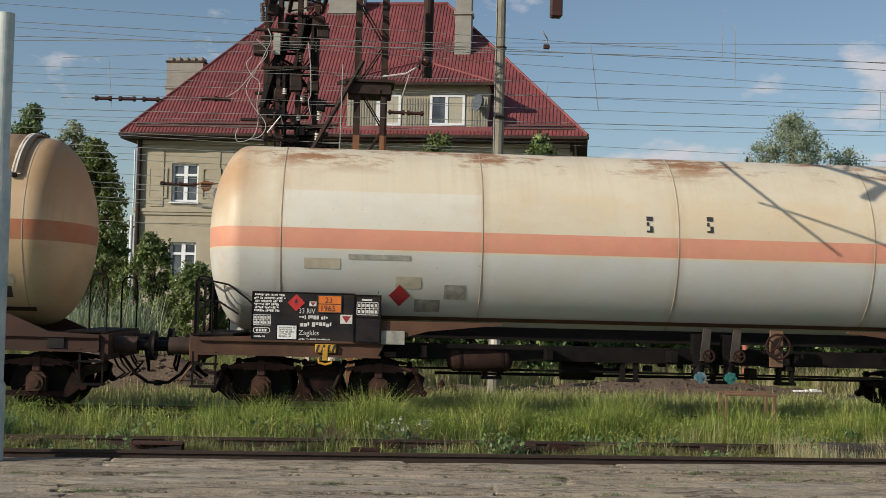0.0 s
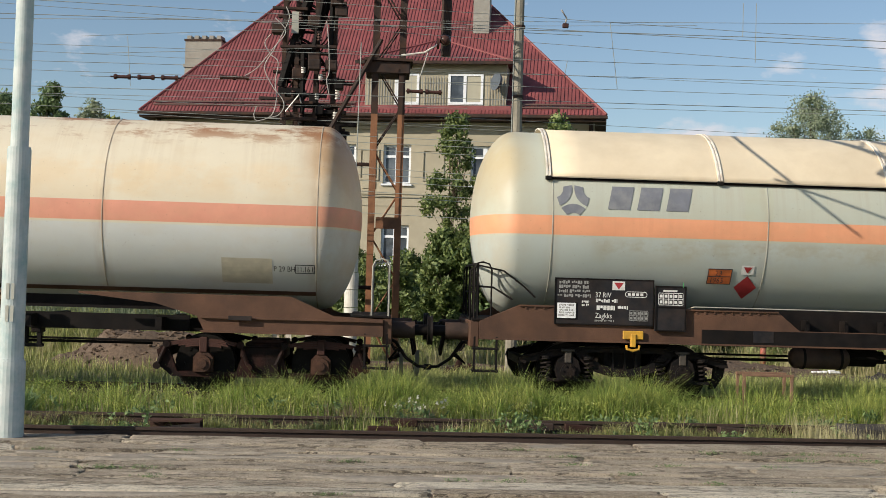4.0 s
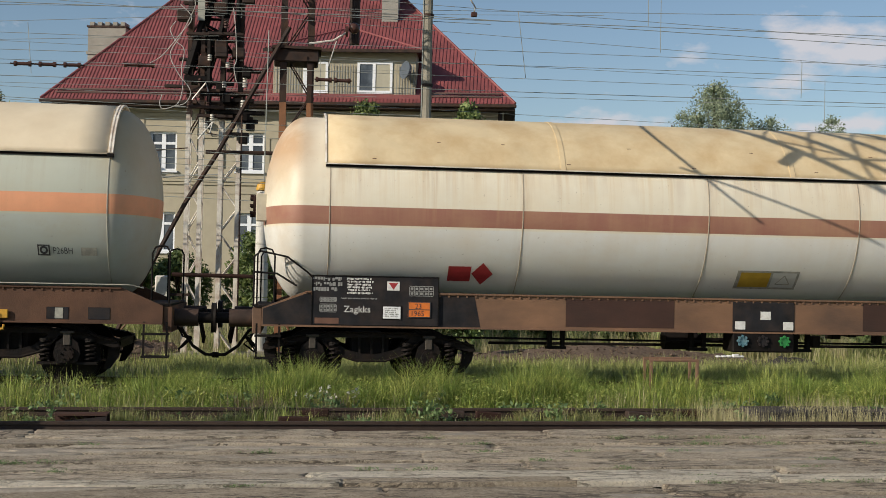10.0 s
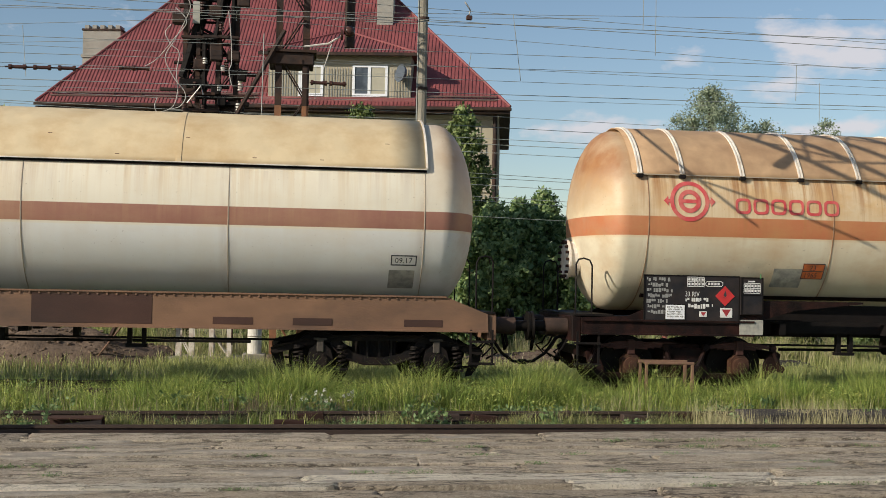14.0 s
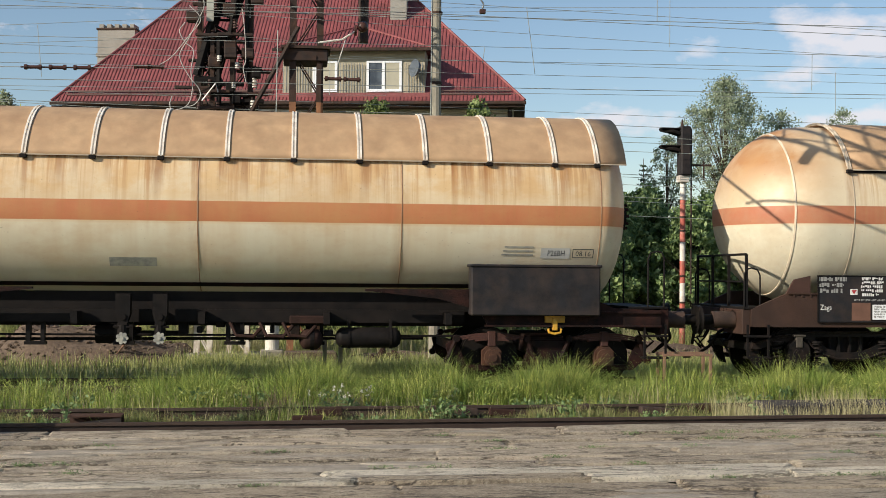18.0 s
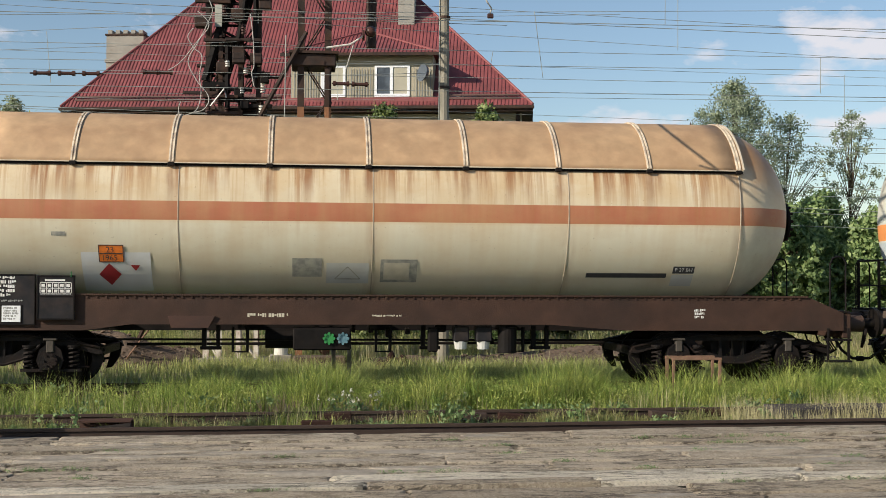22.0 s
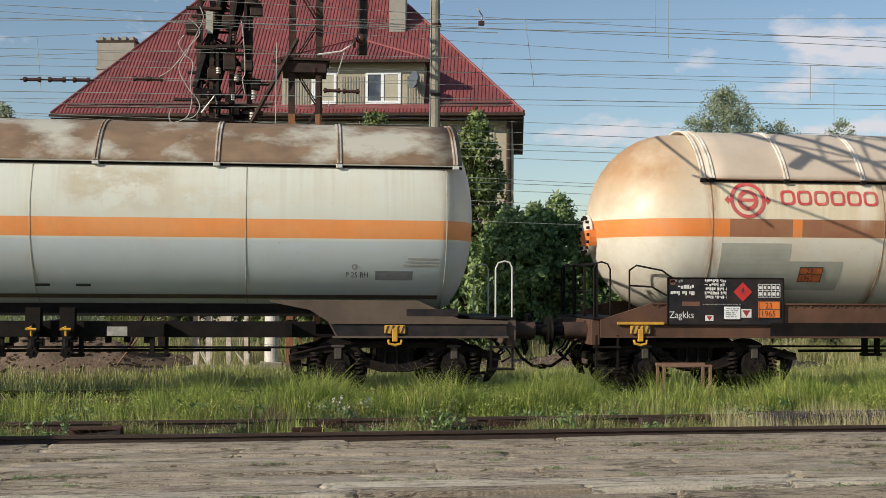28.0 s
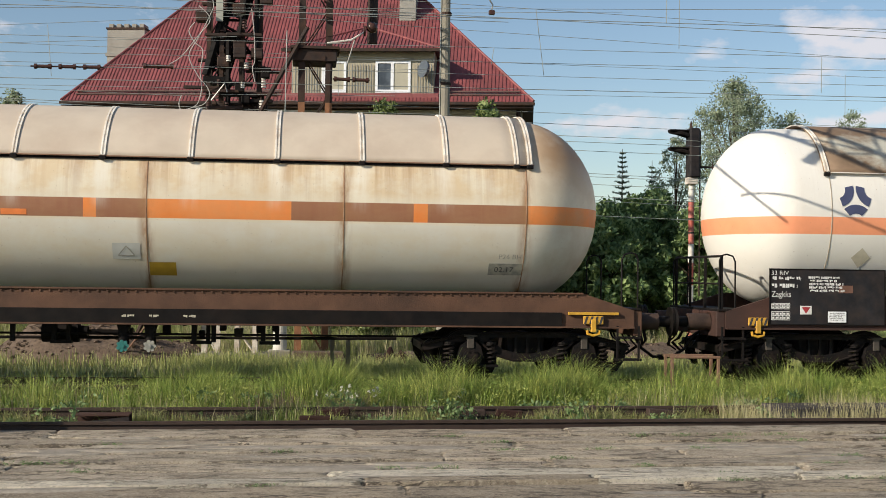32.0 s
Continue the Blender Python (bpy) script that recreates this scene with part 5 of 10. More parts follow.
M_LEAF = leaf_material("dark_green_leaves", (0.085, 0.145, 0.052), (0.33, 0.42, 0.165), (0.8, 0.75, 0.6))
M_DARKLEAF = leaf_material("blackish_green_leaves", (0.055, 0.10, 0.042), (0.24, 0.33, 0.135))
M_HEDGE = leaf_material("hedge_leaves", (0.082, 0.155, 0.052), (0.36, 0.46, 0.18))
M_LEAF2 = leaf_material("grey_green_leaves", (0.16, 0.21, 0.13), (0.40, 0.46, 0.31))
M_NEEDLE = leaf_material("dark_needles", (0.06, 0.105, 0.07), (0.16, 0.22, 0.145))
M_GRASS = leaf_material("summer_grass_blades", (0.225, 0.285, 0.064), (0.62, 0.665, 0.215), (0.58, 0.76, 0.55))
M_DULL = leaf_material("dull_low_grass", (0.215, 0.25, 0.105), (0.55, 0.56, 0.275), (0.78, 0.70, 0.62))
M_WEED = leaf_material("broad_weed_leaves", (0.09, 0.155, 0.055), (0.26, 0.36, 0.15))
M_PETAL = leaf_material("white_yarrow_petals", (0.62, 0.62, 0.54), (0.80, 0.80, 0.72))
M_FARGRASS = leaf_material("sunlit_meadow_grass", (0.30, 0.34, 0.13), (0.64, 0.65, 0.32), (0.85, 0.9, 0.7))
M_SEDGE = leaf_material("dark_sedge_blades", (0.075, 0.145, 0.05), (0.21, 0.32, 0.12))
M_SEED = leaf_material("purple_brown_seed_stalks", (0.17, 0.12, 0.085), (0.34, 0.26, 0.19))
M_DRY = leaf_material("dry_grass_stalks", (0.30, 0.28, 0.13), (0.55, 0.50, 0.30))

# ground sheet
bm = B()
bmesh.ops.create_grid(bm, x_segments=2, y_segments=2, size=2200)
for v in bm.verts:
    v.co.z = -0.28
tagged(part("ground", bm, M_GROUND), "flat grassy ground of the railway yard", "ground", kind="structure")


def leaves(centres, radii, per, size, seed):
    """Verts and faces of many small leaves scattered in clumps."""
    g = np.random.default_rng(seed)
    n = len(centres) * per
    c = np.repeat(np.array(centres, float), per, 0)
    rr = np.repeat(np.array(radii, float), per)
    d = g.normal(size=(n, 3))
    d /= np.linalg.norm(d, axis=1)[:, None]
    p = c + d * (rr * (0.12 + 1.25 * g.random(n) ** 0.8))[:, None]
    u = g.normal(size=(n, 3))
    u /= np.linalg.norm(u, axis=1)[:, None]
    w = np.cross(u, d)
    w /= np.linalg.norm(w, axis=1)[:, None] + 1e-9
    s = size * g.uniform(0.6, 1.3, n)
    a, b = p - u * s[:, None], p + u * s[:, None]
    l, r = p + w * (s * 0.5)[:, None], p - w * (s * 0.5)[:, None]
    verts = np.stack([a, l, b, r], 1).reshape(-1, 3)
    faces = np.arange(n * 4).reshape(-1, 4)
    return verts.tolist(), faces.tolist()


def tree(name, x, y, height, spread, base, label, seed, mat=None, clumps=60, per=90, size=0.09, trunk=0.14, shape=1.0, z=-0.28):
    """A tapered trunk with limbs and a ragged crown of small leaves."""
    r = random.Random(seed)
    t = empty(name, x, y, z, label, "tree" if name != "bush" else "bush")
    bm = B()
    top = height * 0.86
    rod(bm, (0, 0, 0), (0.1 * r.uniform(-1, 1), 0, base), trunk, 10, trunk * 0.75)
    rod(bm, (0, 0, base * 0.98), (0.2 * r.uniform(-1, 1), 0.1, top), trunk * 0.75, 8, trunk * 0.12)
    cs, rs = [], []
    for k in range(clumps):
        f = r.random()
        zz = base * 0.7 + (height - base * 0.7) * f
        wide = spread * (math.sin(math.pi * min(1, 0.12 + 0.88 * f)) ** 0.6 if shape == 1.0 else (1 - f) ** 0.8 + 0.06)
        a = r.random() * 2 * math.pi
        q = wide * math.sqrt(r.random())
        cs.append((q * math.cos(a), q * math.sin(a), zz))
        rs.append(r.uniform(0.25, 0.6) * (0.30 + 0.16 * spread))
        if k % 3 == 0:
            rod(bm, (0, 0, max(base * 0.6, zz * 0.7)), cs[-1], trunk * 0.22, 5, trunk * 0.05)
    part("trunk", bm, M_BARK, t)
    v, f = leaves(cs, rs, per, size, seed)
    soup("crown", v, f, mat or M_LEAF, t)
    return t


# ---- tracks and yard ----
def rail(name, x0, y0, x1, y1, label):
    """A running rail: foot, web and head along a straight line."""
    d = Vector((x1 - x0, y1 - y0, 0))
    ang = math.degrees(math.atan2(d.y, d.x))
    pts = [(-0.07, -0.172), (0.07, -0.172), (0.07, -0.155), (0.012, -0.135), (0.012, -0.045), (0.036, -0.035), (0.036, -0.004), (0.028, 0), (-0.028, 0), (-0.036, -0.004), (-0.036, -0.035), (-0.012, -0.045), (-0.012, -0.135), (-0.07, -0.155)]
    ob = part(name, prism(B(), pts, 0, d.length, "x"), M_RAILTOP)
    ob.matrix_basis = pose(x0, y0, 0, 0, 0, ang)
    return tagged(ob, label, "rail", kind="structure")


for y in (TRACK_Y - 0.72, TRACK_Y + 0.72):
    rail("rail", -60, y, 80, y, "rusty steel rail of the train's track in grass")
SLOPE = 0.040


def siding(x):
    return 14.66 + SLOPE * x


rail("rail", -50, siding(-50), 60, siding(60), "rusty siding rail beside the paved yard")
rail("rail", -50, siding(-50) + 1.5, 60, siding(60) + 1.5, "rusty siding rail half hidden in grass")

# ballast bed under the train
bm = B()
prism(bm, [(17.9, -0.28), (18.5, -0.20), (21.5, -0.20), (22.1, -0.28)], -60, 80, "x")
tagged(part("ballast_bed", bm, M_BALLAST), "low dark ballast bed under the track", "ballast", kind="structure")

# paved yard
bm = B()
prism(bm, [(-50, -40), (60, -40), (60, siding(60) - 0.13), (-50, siding(-50) - 0.13)], -0.32, -0.165, "z")
PAVEMENT = tagged(part("pavement", bm, M_JOINT), "worn grey paved yard with long cracks", "pavement", kind="structure")

bm = B()
prism(bm, [(-50, -39.9), (60, -39.9), (60, 8.33 + SLOPE * 60), (-50, 8.33 - SLOPE * 50)], -0.30, -0.127, "z")
tagged(part("pavement", bm, M_PAVE), "worn grey paved yard without joints", "pavement", kind="structure")

# ---- grass ----
def blades(n, box_xy, h0, h1, mat, name, seed, z=-0.27, lean=0.35, width=0.010, skip=None, clump=0.0):
    g = np.random.default_rng(seed)
    x0, x1, y0, y1 = box_xy
    x = g.uniform(x0, x1, n)
    y = g.uniform(y0, y1, n)
    if clump:   # blades spring from shared tufts
        k = g.integers(0, n // 45, n)
        x, y = x[k] + g.normal(0, clump, n), y[k] + g.normal(0, clump, n)
        tall = g.uniform(0.35, 1.2, n // 45 + 1)[k]
    else:
        tall = np.ones(n)
    if skip is not None:
        k = skip(x, y, g)
        x, y, tall = x[k], y[k], tall[k]
        n = len(x)
    h = tall * g.uniform(h0, h1, n) * (0.6 + 0.4 * np.sin(x * 1.7 + 2 * np.sin(y * 1.3)) ** 2)
    a = g.uniform(0, 2 * np.pi, n)
    w = width * g.uniform(0.6, 1.4, n)
    dx, dy = np.cos(a), np.sin(a)
    l = lean * h * g.random(n)
    b = g.uniform(0, 2 * np.pi, n)
    base = np.stack([x, y, np.full(n, z)], 1)
    side = np.stack([dx * w, dy * w, np.zeros(n)], 1)
    mid = base + np.stack([np.cos(b) * l * 0.35, np.sin(b) * l * 0.35, h * 0.6], 1)
    tip = base + np.stack([np.cos(b) * l, np.sin(b) * l, h], 1)
    v = np.stack([base - side, base + side, mid + side * 0.7, mid - side * 0.7, tip], 1).reshape(-1, 3)
    i = np.arange(n)[:, None] * 5
    quads = (i + np.array([0, 1, 2, 3])).tolist()
    tris = (i + np.array([3, 2, 4])).tolist()
    return soup(name, v.tolist(), quads + tris, mat)


def off_rails(x, y, g):
    s = 14.66 + SLOPE * x
    return (y > s + 0.12) & ((y > s + 1.75) | (g.random(len(x)) < 0.75))


tagged(blades(190000, (-7.2, 11.6, 14.6, 20.0), 0.05, 0.17, M_DULL, "grass", 1, skip=off_rails, width=0.0045, lean=0.7), "low green grass between the tracks", "grass", kind="stuff")


def off_heaps(x, y, g):
    """Bare ground where soil was heaped behind the track."""
    heap = ((x + 4.95) / 2.9) ** 2 + ((y - 28.2) / 1.6) ** 2 < 1
    strip = (x > 0.5) & (x < 13.4) & (np.abs(y - 28.3) < 1.5)
    return ~(heap | strip) | (g.random(len(x)) < 0.06)


def before_heap(x, y, g):
    """Short grass that stays off the dug soil."""
    return off_heaps(x, y, g) & (~((x > -9) & (x < -2.2)) | (g.random(len(x)) < 0.25))


def tufts(x, y, g):
    """Tall grass stands in uneven clumps, thickest along the train's track."""
    f = np.sin(x * 1.9 + 1.3 * np.sin(y * 2.1)) + np.sin(x * 0.63 + y * 1.7) + 0.8 * np.sin(x * 4.3 - y * 2.2)
    thin = np.where((x < -1.2) & (y > 16.8), 0.6, 1.0)
    return off_rails(x, y, g) & (g.random(len(x)) < thin * np.clip(0.15 + 0.25 * f + 0.5 * (y - 16.6) / 2.5, 0.04, 1))


def near_rail(x, y, g):
    """Scattered tufts squeezed in beside the near siding rail."""
    d = y - 14.66 - SLOPE * x
    return (np.abs(d) > 0.05) & (np.abs(d) < 0.14) & (np.sin(x * 1.9 + 1) + np.sin(x * 5.3) > 0.2)


def verge(x, y, g):
    """Tufts close before the far siding rail, with bare stretches."""
    s = 16.16 + SLOPE * x
    return (y < s) & (y > s - 0.42) & (g.random(len(x)) < np.clip(0.95 + 0.5 * np.sin(x * 1.3 + 2.0) + 0.4 * np.sin(x * 5.1), 0.12, 1))


def bank(x, y, g):
    """The tallest grass stands in a ragged row before the train."""
    thin = np.where(x < -1.2, 0.55, 1.0)
    thin = np.where((np.abs(x - 5.95) < 0.85) & (y < 18.5), 0.30, thin)    # trodden round the trestle
    return g.random(len(x)) < thin * np.clip(0.45 + 0.35 * np.sin(x * 2.3 + np.sin(x * 0.9)) + 0.3 * np.sin(x * 7.1 + y * 3), 0.1, 1)


def herbs(x, y, g):
    """Low leafy herbs in ragged patches among the grass."""
    f = np.sin(x * 2.7 + 1.9 * np.sin(y * 3.1)) + np.sin(x * 1.1 - y * 2.9 + 1) + 0.7 * np.sin(x * 6.1 + y * 5.2)
    return off_rails(x, y, g) & (f + g.normal(0, 0.35, len(x)) > 0.35)


tagged(blades(170000, (-7.2, 11.6, 15.2, 19.1), 0.15, 0.40, M_GRASS, "tall_grass", 3, skip=tufts, lean=0.75, width=0.0042, clump=0.10), "tall tufted summer grass before the track", "grass", kind="stuff")
tagged(blades(150000, (-1.4, 11.6, 17.4, 18.66), 0.44, 0.84, M_GRASS, "tall_grass", 7, skip=bank, lean=0.85, width=0.0045, clump=0.13), "tallest green grass in a ragged row before the track", "grass", kind="stuff")
tagged(blades(60000, (-7.2, -1.0, 17.2, 18.8), 0.34, 0.68, M_GRASS, "tall_grass", 37, skip=bank, lean=0.9, width=0.0045, clump=0.13), "soft tall grass before the soil heap", "grass", kind="stuff")
tagged(blades(52000, (-3.0, 11.6, 18.5, 20.9), 0.16, 0.36, M_GRASS, "track_grass", 38, z=-0.22, lean=0.8, width=0.006, clump=0.12), "grass growing through the train's track", "grass", kind="stuff")
tagged(blades(90000, (-14, 22, 21.0, 26.8), 0.16, 0.46, M_FARGRASS, "grass", 39, lean=0.8, width=0.006, skip=before_heap), "short grass behind the track", "grass", kind="stuff")
tagged(blades(1500, (-5.6, -4.7, 16.5, 16.9), 0.30, 0.55, M_SEDGE, "sedge", 40, lean=0.9, width=0.009), "dark broad-bladed sedge tuft", "grass", kind="stuff")
tagged(blades(2400, (-0.9, 0.8, 16.8, 18.0), 0.30, 0.66, M_SEED, "seed_grass", 41, lean=0.45, width=0.0032, clump=0.16), "purple-brown seeding grass stalks", "grass", kind="stuff")
tagged(blades(5000, (-7.0, 11.0, 15.4, 18.5), 0.25, 0.6, M_SEED, "seed_grass", 42, skip=tufts, lean=0.35, width=0.003), "brown seed stalks scattered in the grass", "grass", kind="stuff")
tagged(blades(15000, (-7.2, 11.6, 14.9, 19.1), 0.25, 0.62, M_DRY, "dry_grass", 4, skip=tufts, lean=0.3, width=0.003), "dry straw-coloured grass stalks among the green", "grass", kind="stuff")
for xa, xb in ((-40, -7.2), (11.6, 50)):
    tagged(blades(26000, (xa, xb, 16.4, 19.2), 0.12, 0.42, M_GRASS, "grass", int(xb) + 70, lean=0.7, width=0.012), "rough green grass along the tracks", "grass", kind="stuff")
gh = np.random.default_rng(23)
hx, hy = gh.uniform(-7.0, 11.4, 11000), gh.uniform(14.9, 18.6, 11000)
keep = herbs(hx, hy, gh)
hx, hy = hx[keep], hy[keep]
lx, ly = gh.uniform(-7.0, 11.4, 15000), gh.uniform(16.9, 18.7, 15000)
keep = bank(lx, ly, gh)
lx, ly = lx[keep], ly[keep]
lv, lf = leaves(np.stack([lx, ly, -0.20 + gh.uniform(0.0, 0.46, len(lx)) * (0.6 + 0.4 * np.sin(lx * 1.7) ** 2)], 1), np.full(len(lx), 0.06), 9, 0.015, 25)
tagged(soup("leafy_grass", lv, lf, M_GRASS), "short curled grass leaves in the tall tufts", "grass", kind="stuff")
hv, hf = leaves(np.stack([hx, hy, -0.24 + gh.uniform(0.0, 0.14, len(hx))], 1), np.full(len(hx), 0.055), 11, 0.017, 24)
tagged(soup("low_herbs", hv, hf, M_WEED), "low leafy green herbs among the grass", "herbs", kind="stuff")
tagged(blades(5000, (5.5, 11, 15.0, 16.2), 0.25, 0.62, M_DRY, "dry_grass", 5, lean=0.35, width=0.0032), "pale dry stalks standing by the dark slab", "grass", kind="stuff")
tagged(blades(2600, (-7, 8, 14.30, 15.1), 0.1, 0.30, M_GRASS, "rail_grass", 6, lean=0.7, width=0.006, clump=0.06, skip=near_rail), "grass tufts growing along the rail", "grass", kind="stuff")
tagged(blades(150000, (-7.2, 11.6, 15.3, 16.7), 0.14, 0.36, M_DULL, "rail_grass", 16, skip=verge, lean=0.8, width=0.0045, clump=0.08), "grass half hiding the far siding rail", "grass", kind="stuff")
tagged(blades(150000, (-14, 28, 26.5, 36), 0.15, 0.45, M_FARGRASS, "grass", 2, width=0.0075, skip=off_heaps), "rough sunlit grass behind the track", "grass", kind="stuff")
tagged(blades(20000, (-14, 28, 26.8, 38), 0.3, 0.65, M_DRY, "dry_grass", 8, width=0.0055, skip=off_heaps), "dry stalks in the grass behind the track", "grass", kind="stuff")
tagged(blades(26000, (-14, 28, 29.2, 32), 0.5, 0.95, M_FARGRASS, "tall_grass", 18, lean=0.6, width=0.0075, clump=0.10), "tall sunlit grass before the hedge", "grass", kind="stuff")
tagged(blades(22000, (-14, -3.2, 30, 33), 0.8, 1.5, M_FARGRASS, "tall_grass", 43, lean=0.6, width=0.008, clump=0.16), "high sunlit weeds before the bushes", "grass", kind="stuff")
tagged(blades(9000, (-14, -5.6, 31.2, 33.4), 1.5, 2.5, M_LEAF2, "reeds", 44, lean=0.45, width=0.014, clump=0.20), "grey-green reeds standing before the bushes", "reeds", kind="stuff")
tagged(blades(16000, (-14, 28, 29.0, 32), 0.5, 1.05, M_DRY, "dry_grass", 19, lean=0.5, width=0.008, clump=0.12), "tall dry grass before the hedge", "grass", kind="stuff")


# ---- house ----
M_SMUDGEB = material("grey_railing_paint", (0.24, 0.25, 0.24), 0.6, 0, 0.1, 5)
M_GUARD = material("weathered_grey_timber", (0.13, 0.08, 0.07), 0.85, 0, 0.25, 5, 0.2, 40, (0.08, 0.05, 0.045), 0.6, 2)
M_DISH = material("grey_dish_metal", (0.085, 0.105, 0.13), 0.5, 0.1, 0.1, 5)


M_CHIM = material("grey_cement_render", (0.30, 0.29, 0.26), 0.9, 0, 0.1, 3, 0.2, 50, (0.18, 0.17, 0.15), 0.5, 1.2)


def house():
    h = empty("house", -9.54, 51.27, -0.28, "two-storey beige rendered house with a red hipped roof", "house", "", -10.2)
    W, D, zt = 18.2, 12.0, 8.85
    wins = []
    for cx in (2.09, 4.37, 7.96, 10.24, 13.83, 16.11):
        for z0, z1 in ((2.85, 4.48), (6.15, 7.75)):
            wins.append((cx - 0.57, cx + 0.57, z0, z1))
    # front wall, open where the windows are
    bm = B()
    xs = sorted({0, W, *[w[0] for w in wins], *[w[1] for w in wins]})
    zs = sorted({0, zt, *[w[2] for w in wins], *[w[3] for w in wins]})
    for a, b in zip(xs, xs[1:]):
        for c, d in zip(zs, zs[1:]):
            if not any(w[0] <= a and b <= w[1] and w[2] <= c and d <= w[3] for w in wins):
                box(bm, a, b, 0, 0.4, c, d)
    bmesh.ops.remove_doubles(bm, verts=bm.verts, dist=0.0005)
    part("wall", bm, M_WALL, h)
    for pts in ((0, 0.4, 0.4, D), (W - 0.4, W, 0.4, D), (0.4, W - 0.4, D - 0.4, D)):
        part("wall", box(B(), *pts, 0, zt), M_WALL, h)
    part("floor_slab", box(B(), 0.4, W - 0.4, 0.4, D - 0.4, 4.9, 5.2), M_WALL, h)
    for q in ((-0.05, W + 0.05, -0.10, 0.0, 5.72, 5.86), (-0.03, W + 0.03, -0.06, 0.0, 5.60, 5.72), (0, W, -0.09, 0.0, 8.52, 8.68), (0, W, -0.05, 0.0, 8.36, 8.46), (0, W, -0.03, 0.0, 5.25, 5.30)):
        part("cornice", box(B(), *q), M_WALL, h)
    for kz in (0.55, 1.05, 1.55, 2.05):
        part("render_band", box(B(), 0, W, -0.025, 0.0, kz, kz + 0.42), M_WALL, h)
    for a, b, c, d in wins:
        bm = B()
        t = 0.095
        for p in ((a, b, c, c + t), (a, b, d - t, d), (a, a + t, c + t, d - t), (b - t, b, c + t, d - t), ((a + b) / 2 - 0.085, (a + b) / 2 + 0.085, c + t, d - t), (a + t, (a + b) / 2 - 0.085, d - 0.52, d - 0.42), ((a + b) / 2 + 0.085, b - t, d - 0.52, d - 0.42)):
            box(bm, p[0], p[1], 0.12, 0.20, p[2], p[3])
        w = part("window", bm, M_FRAME, h)
        part("pane", box(B(), a + t * 0.5, b - t * 0.5, 0.155, 0.165, c + t * 0.5, d - t * 0.5), M_GLASS, w)
        part("sill", box(B(), a - 0.06, b + 0.06, -0.10, 0.12, c - 0.07, c), M_FRAME, w)
    # roof
    o, zr, ze = 0.45, 15.9, 8.95
    x0, x1, y0, y1 = -o - 0.06, W + o, -0.65, D + 0.65
    rl, rr_, ry = 4.8, 12.2, D / 2
    bm = B()
    c = [bm.verts.new(p) for p in ((x0, y0, ze), (x1, y0, ze), (x1, y1, ze), (x0, y1, ze), (rl, ry, zr), (rr_, ry, zr))]
    for f in ((0, 1, 5, 4), (1, 2, 5), (2, 3, 4, 5), (3, 0, 4)):
        bm.faces.new([c[i] for i in f])
    bm.faces.new([c[i] for i in (3, 2, 1, 0)])
    roof = part("roof", bm, M_ROOF, h, "red ribbed sheet-metal hipped roof")
    # standing ribs on the front slope and the hips
    bm = B()
    x = x0 + 0.12
    while x < x1 - 0.1:
        f = min(1.0, (x - x0) / (rl - x0), (x1 - x) / (x1 - rr_))
        rod(bm, (x, y0, ze + 0.02), (x, y0 + (ry - y0) * f, ze + 0.02 + (zr - ze) * f), 0.020, 4)
        x += 0.148
    part("roof_rib", bm, M_ROOF, roof)
    bm = B()
    rod(bm, (x0, y0, ze + 0.03), (rl, ry, zr + 0.03), 0.055, 8)
    rod(bm, (x1, y0, ze + 0.03), (rr_, ry, zr + 0.03), 0.055, 8)
    rod(bm, (rl, ry, zr + 0.03), (rr_, ry, zr + 0.03), 0.09, 8)
    part("ridge_cap", bm, M_ROOF, roof)
    part("gutter", box(B(), x0 - 0.05, x1 + 0.05, y0 - 0.12, y0 + 0.02, ze - 0.16, ze - 0.02, 0.03), M_DARKIRON, h)
    part("soffit", box(B(), x0, x1, y0, y1, ze - 0.25, ze - 0.17), M_DARKIRON, h)
    part("drainpipe", rod(B(), (0.15, -0.12, 0.2), (0.15, -0.12, ze - 0.2), 0.09, 10), M_DARKIRON, h)
    part("drainpipe", rod(B(), (W - 0.15, -0.12, 0.2), (W - 0.15, -0.12, ze - 0.2), 0.09, 10), M_DARKIRON, h)
    part("white_pipe", rod(B(), (-0.10, -0.10, 0.2), (-0.10, -0.10, 5.55), 0.07, 10), M_FRAME, h, "white painted lower pipe")
    part("white_pipe", rod(B(), (-0.06, -0.08, 5.9), (-0.06, -0.08, 8.3), 0.035, 10), M_FRAME, h, "thin white pipe")
    # raised outlines of the blank fields between the windows
    for cx in (0.95, 3.23, 6.16, 9.10, 12.03, 14.97, 17.30):
        wd = 0.40 if cx not in (6.16, 12.03) else 0.75
        bm = B()
        for q in ((cx - wd, cx + wd, 7.5, 7.56), (cx - wd, cx + wd, 6.3, 6.36), (cx - wd, cx - wd + 0.06, 6.36, 7.5), (cx + wd - 0.06, cx + wd, 6.36, 7.5)):
            box(bm, q[0], q[1], -0.050, -0.034, q[2], q[3])
        part("field_moulding", bm, M_WALL, h)
    # wall lamp and the cable that sags under the sills
    lamp = part("wall_lamp", box(B(), 6.02, 6.30, -0.28, -0.05, 7.98, 8.22, 0.04), M_DARKIRON, h, "black wall lamp")
    part("lamp_lead", tube(B(), [(6.1, -0.12, 7.98), (6.2, -0.14, 7.7), (6.6, -0.14, 7.62), (7.1, -0.12, 7.64)], 0.025, 6), M_DARKIRON, lamp)
    wd = part("wall_dish", rod(B(), (3.60, -0.42, 6.46), (3.66, -0.34, 6.46), 0.25, 20, 0.18), M_DISH, h, "small grey satellite dish")
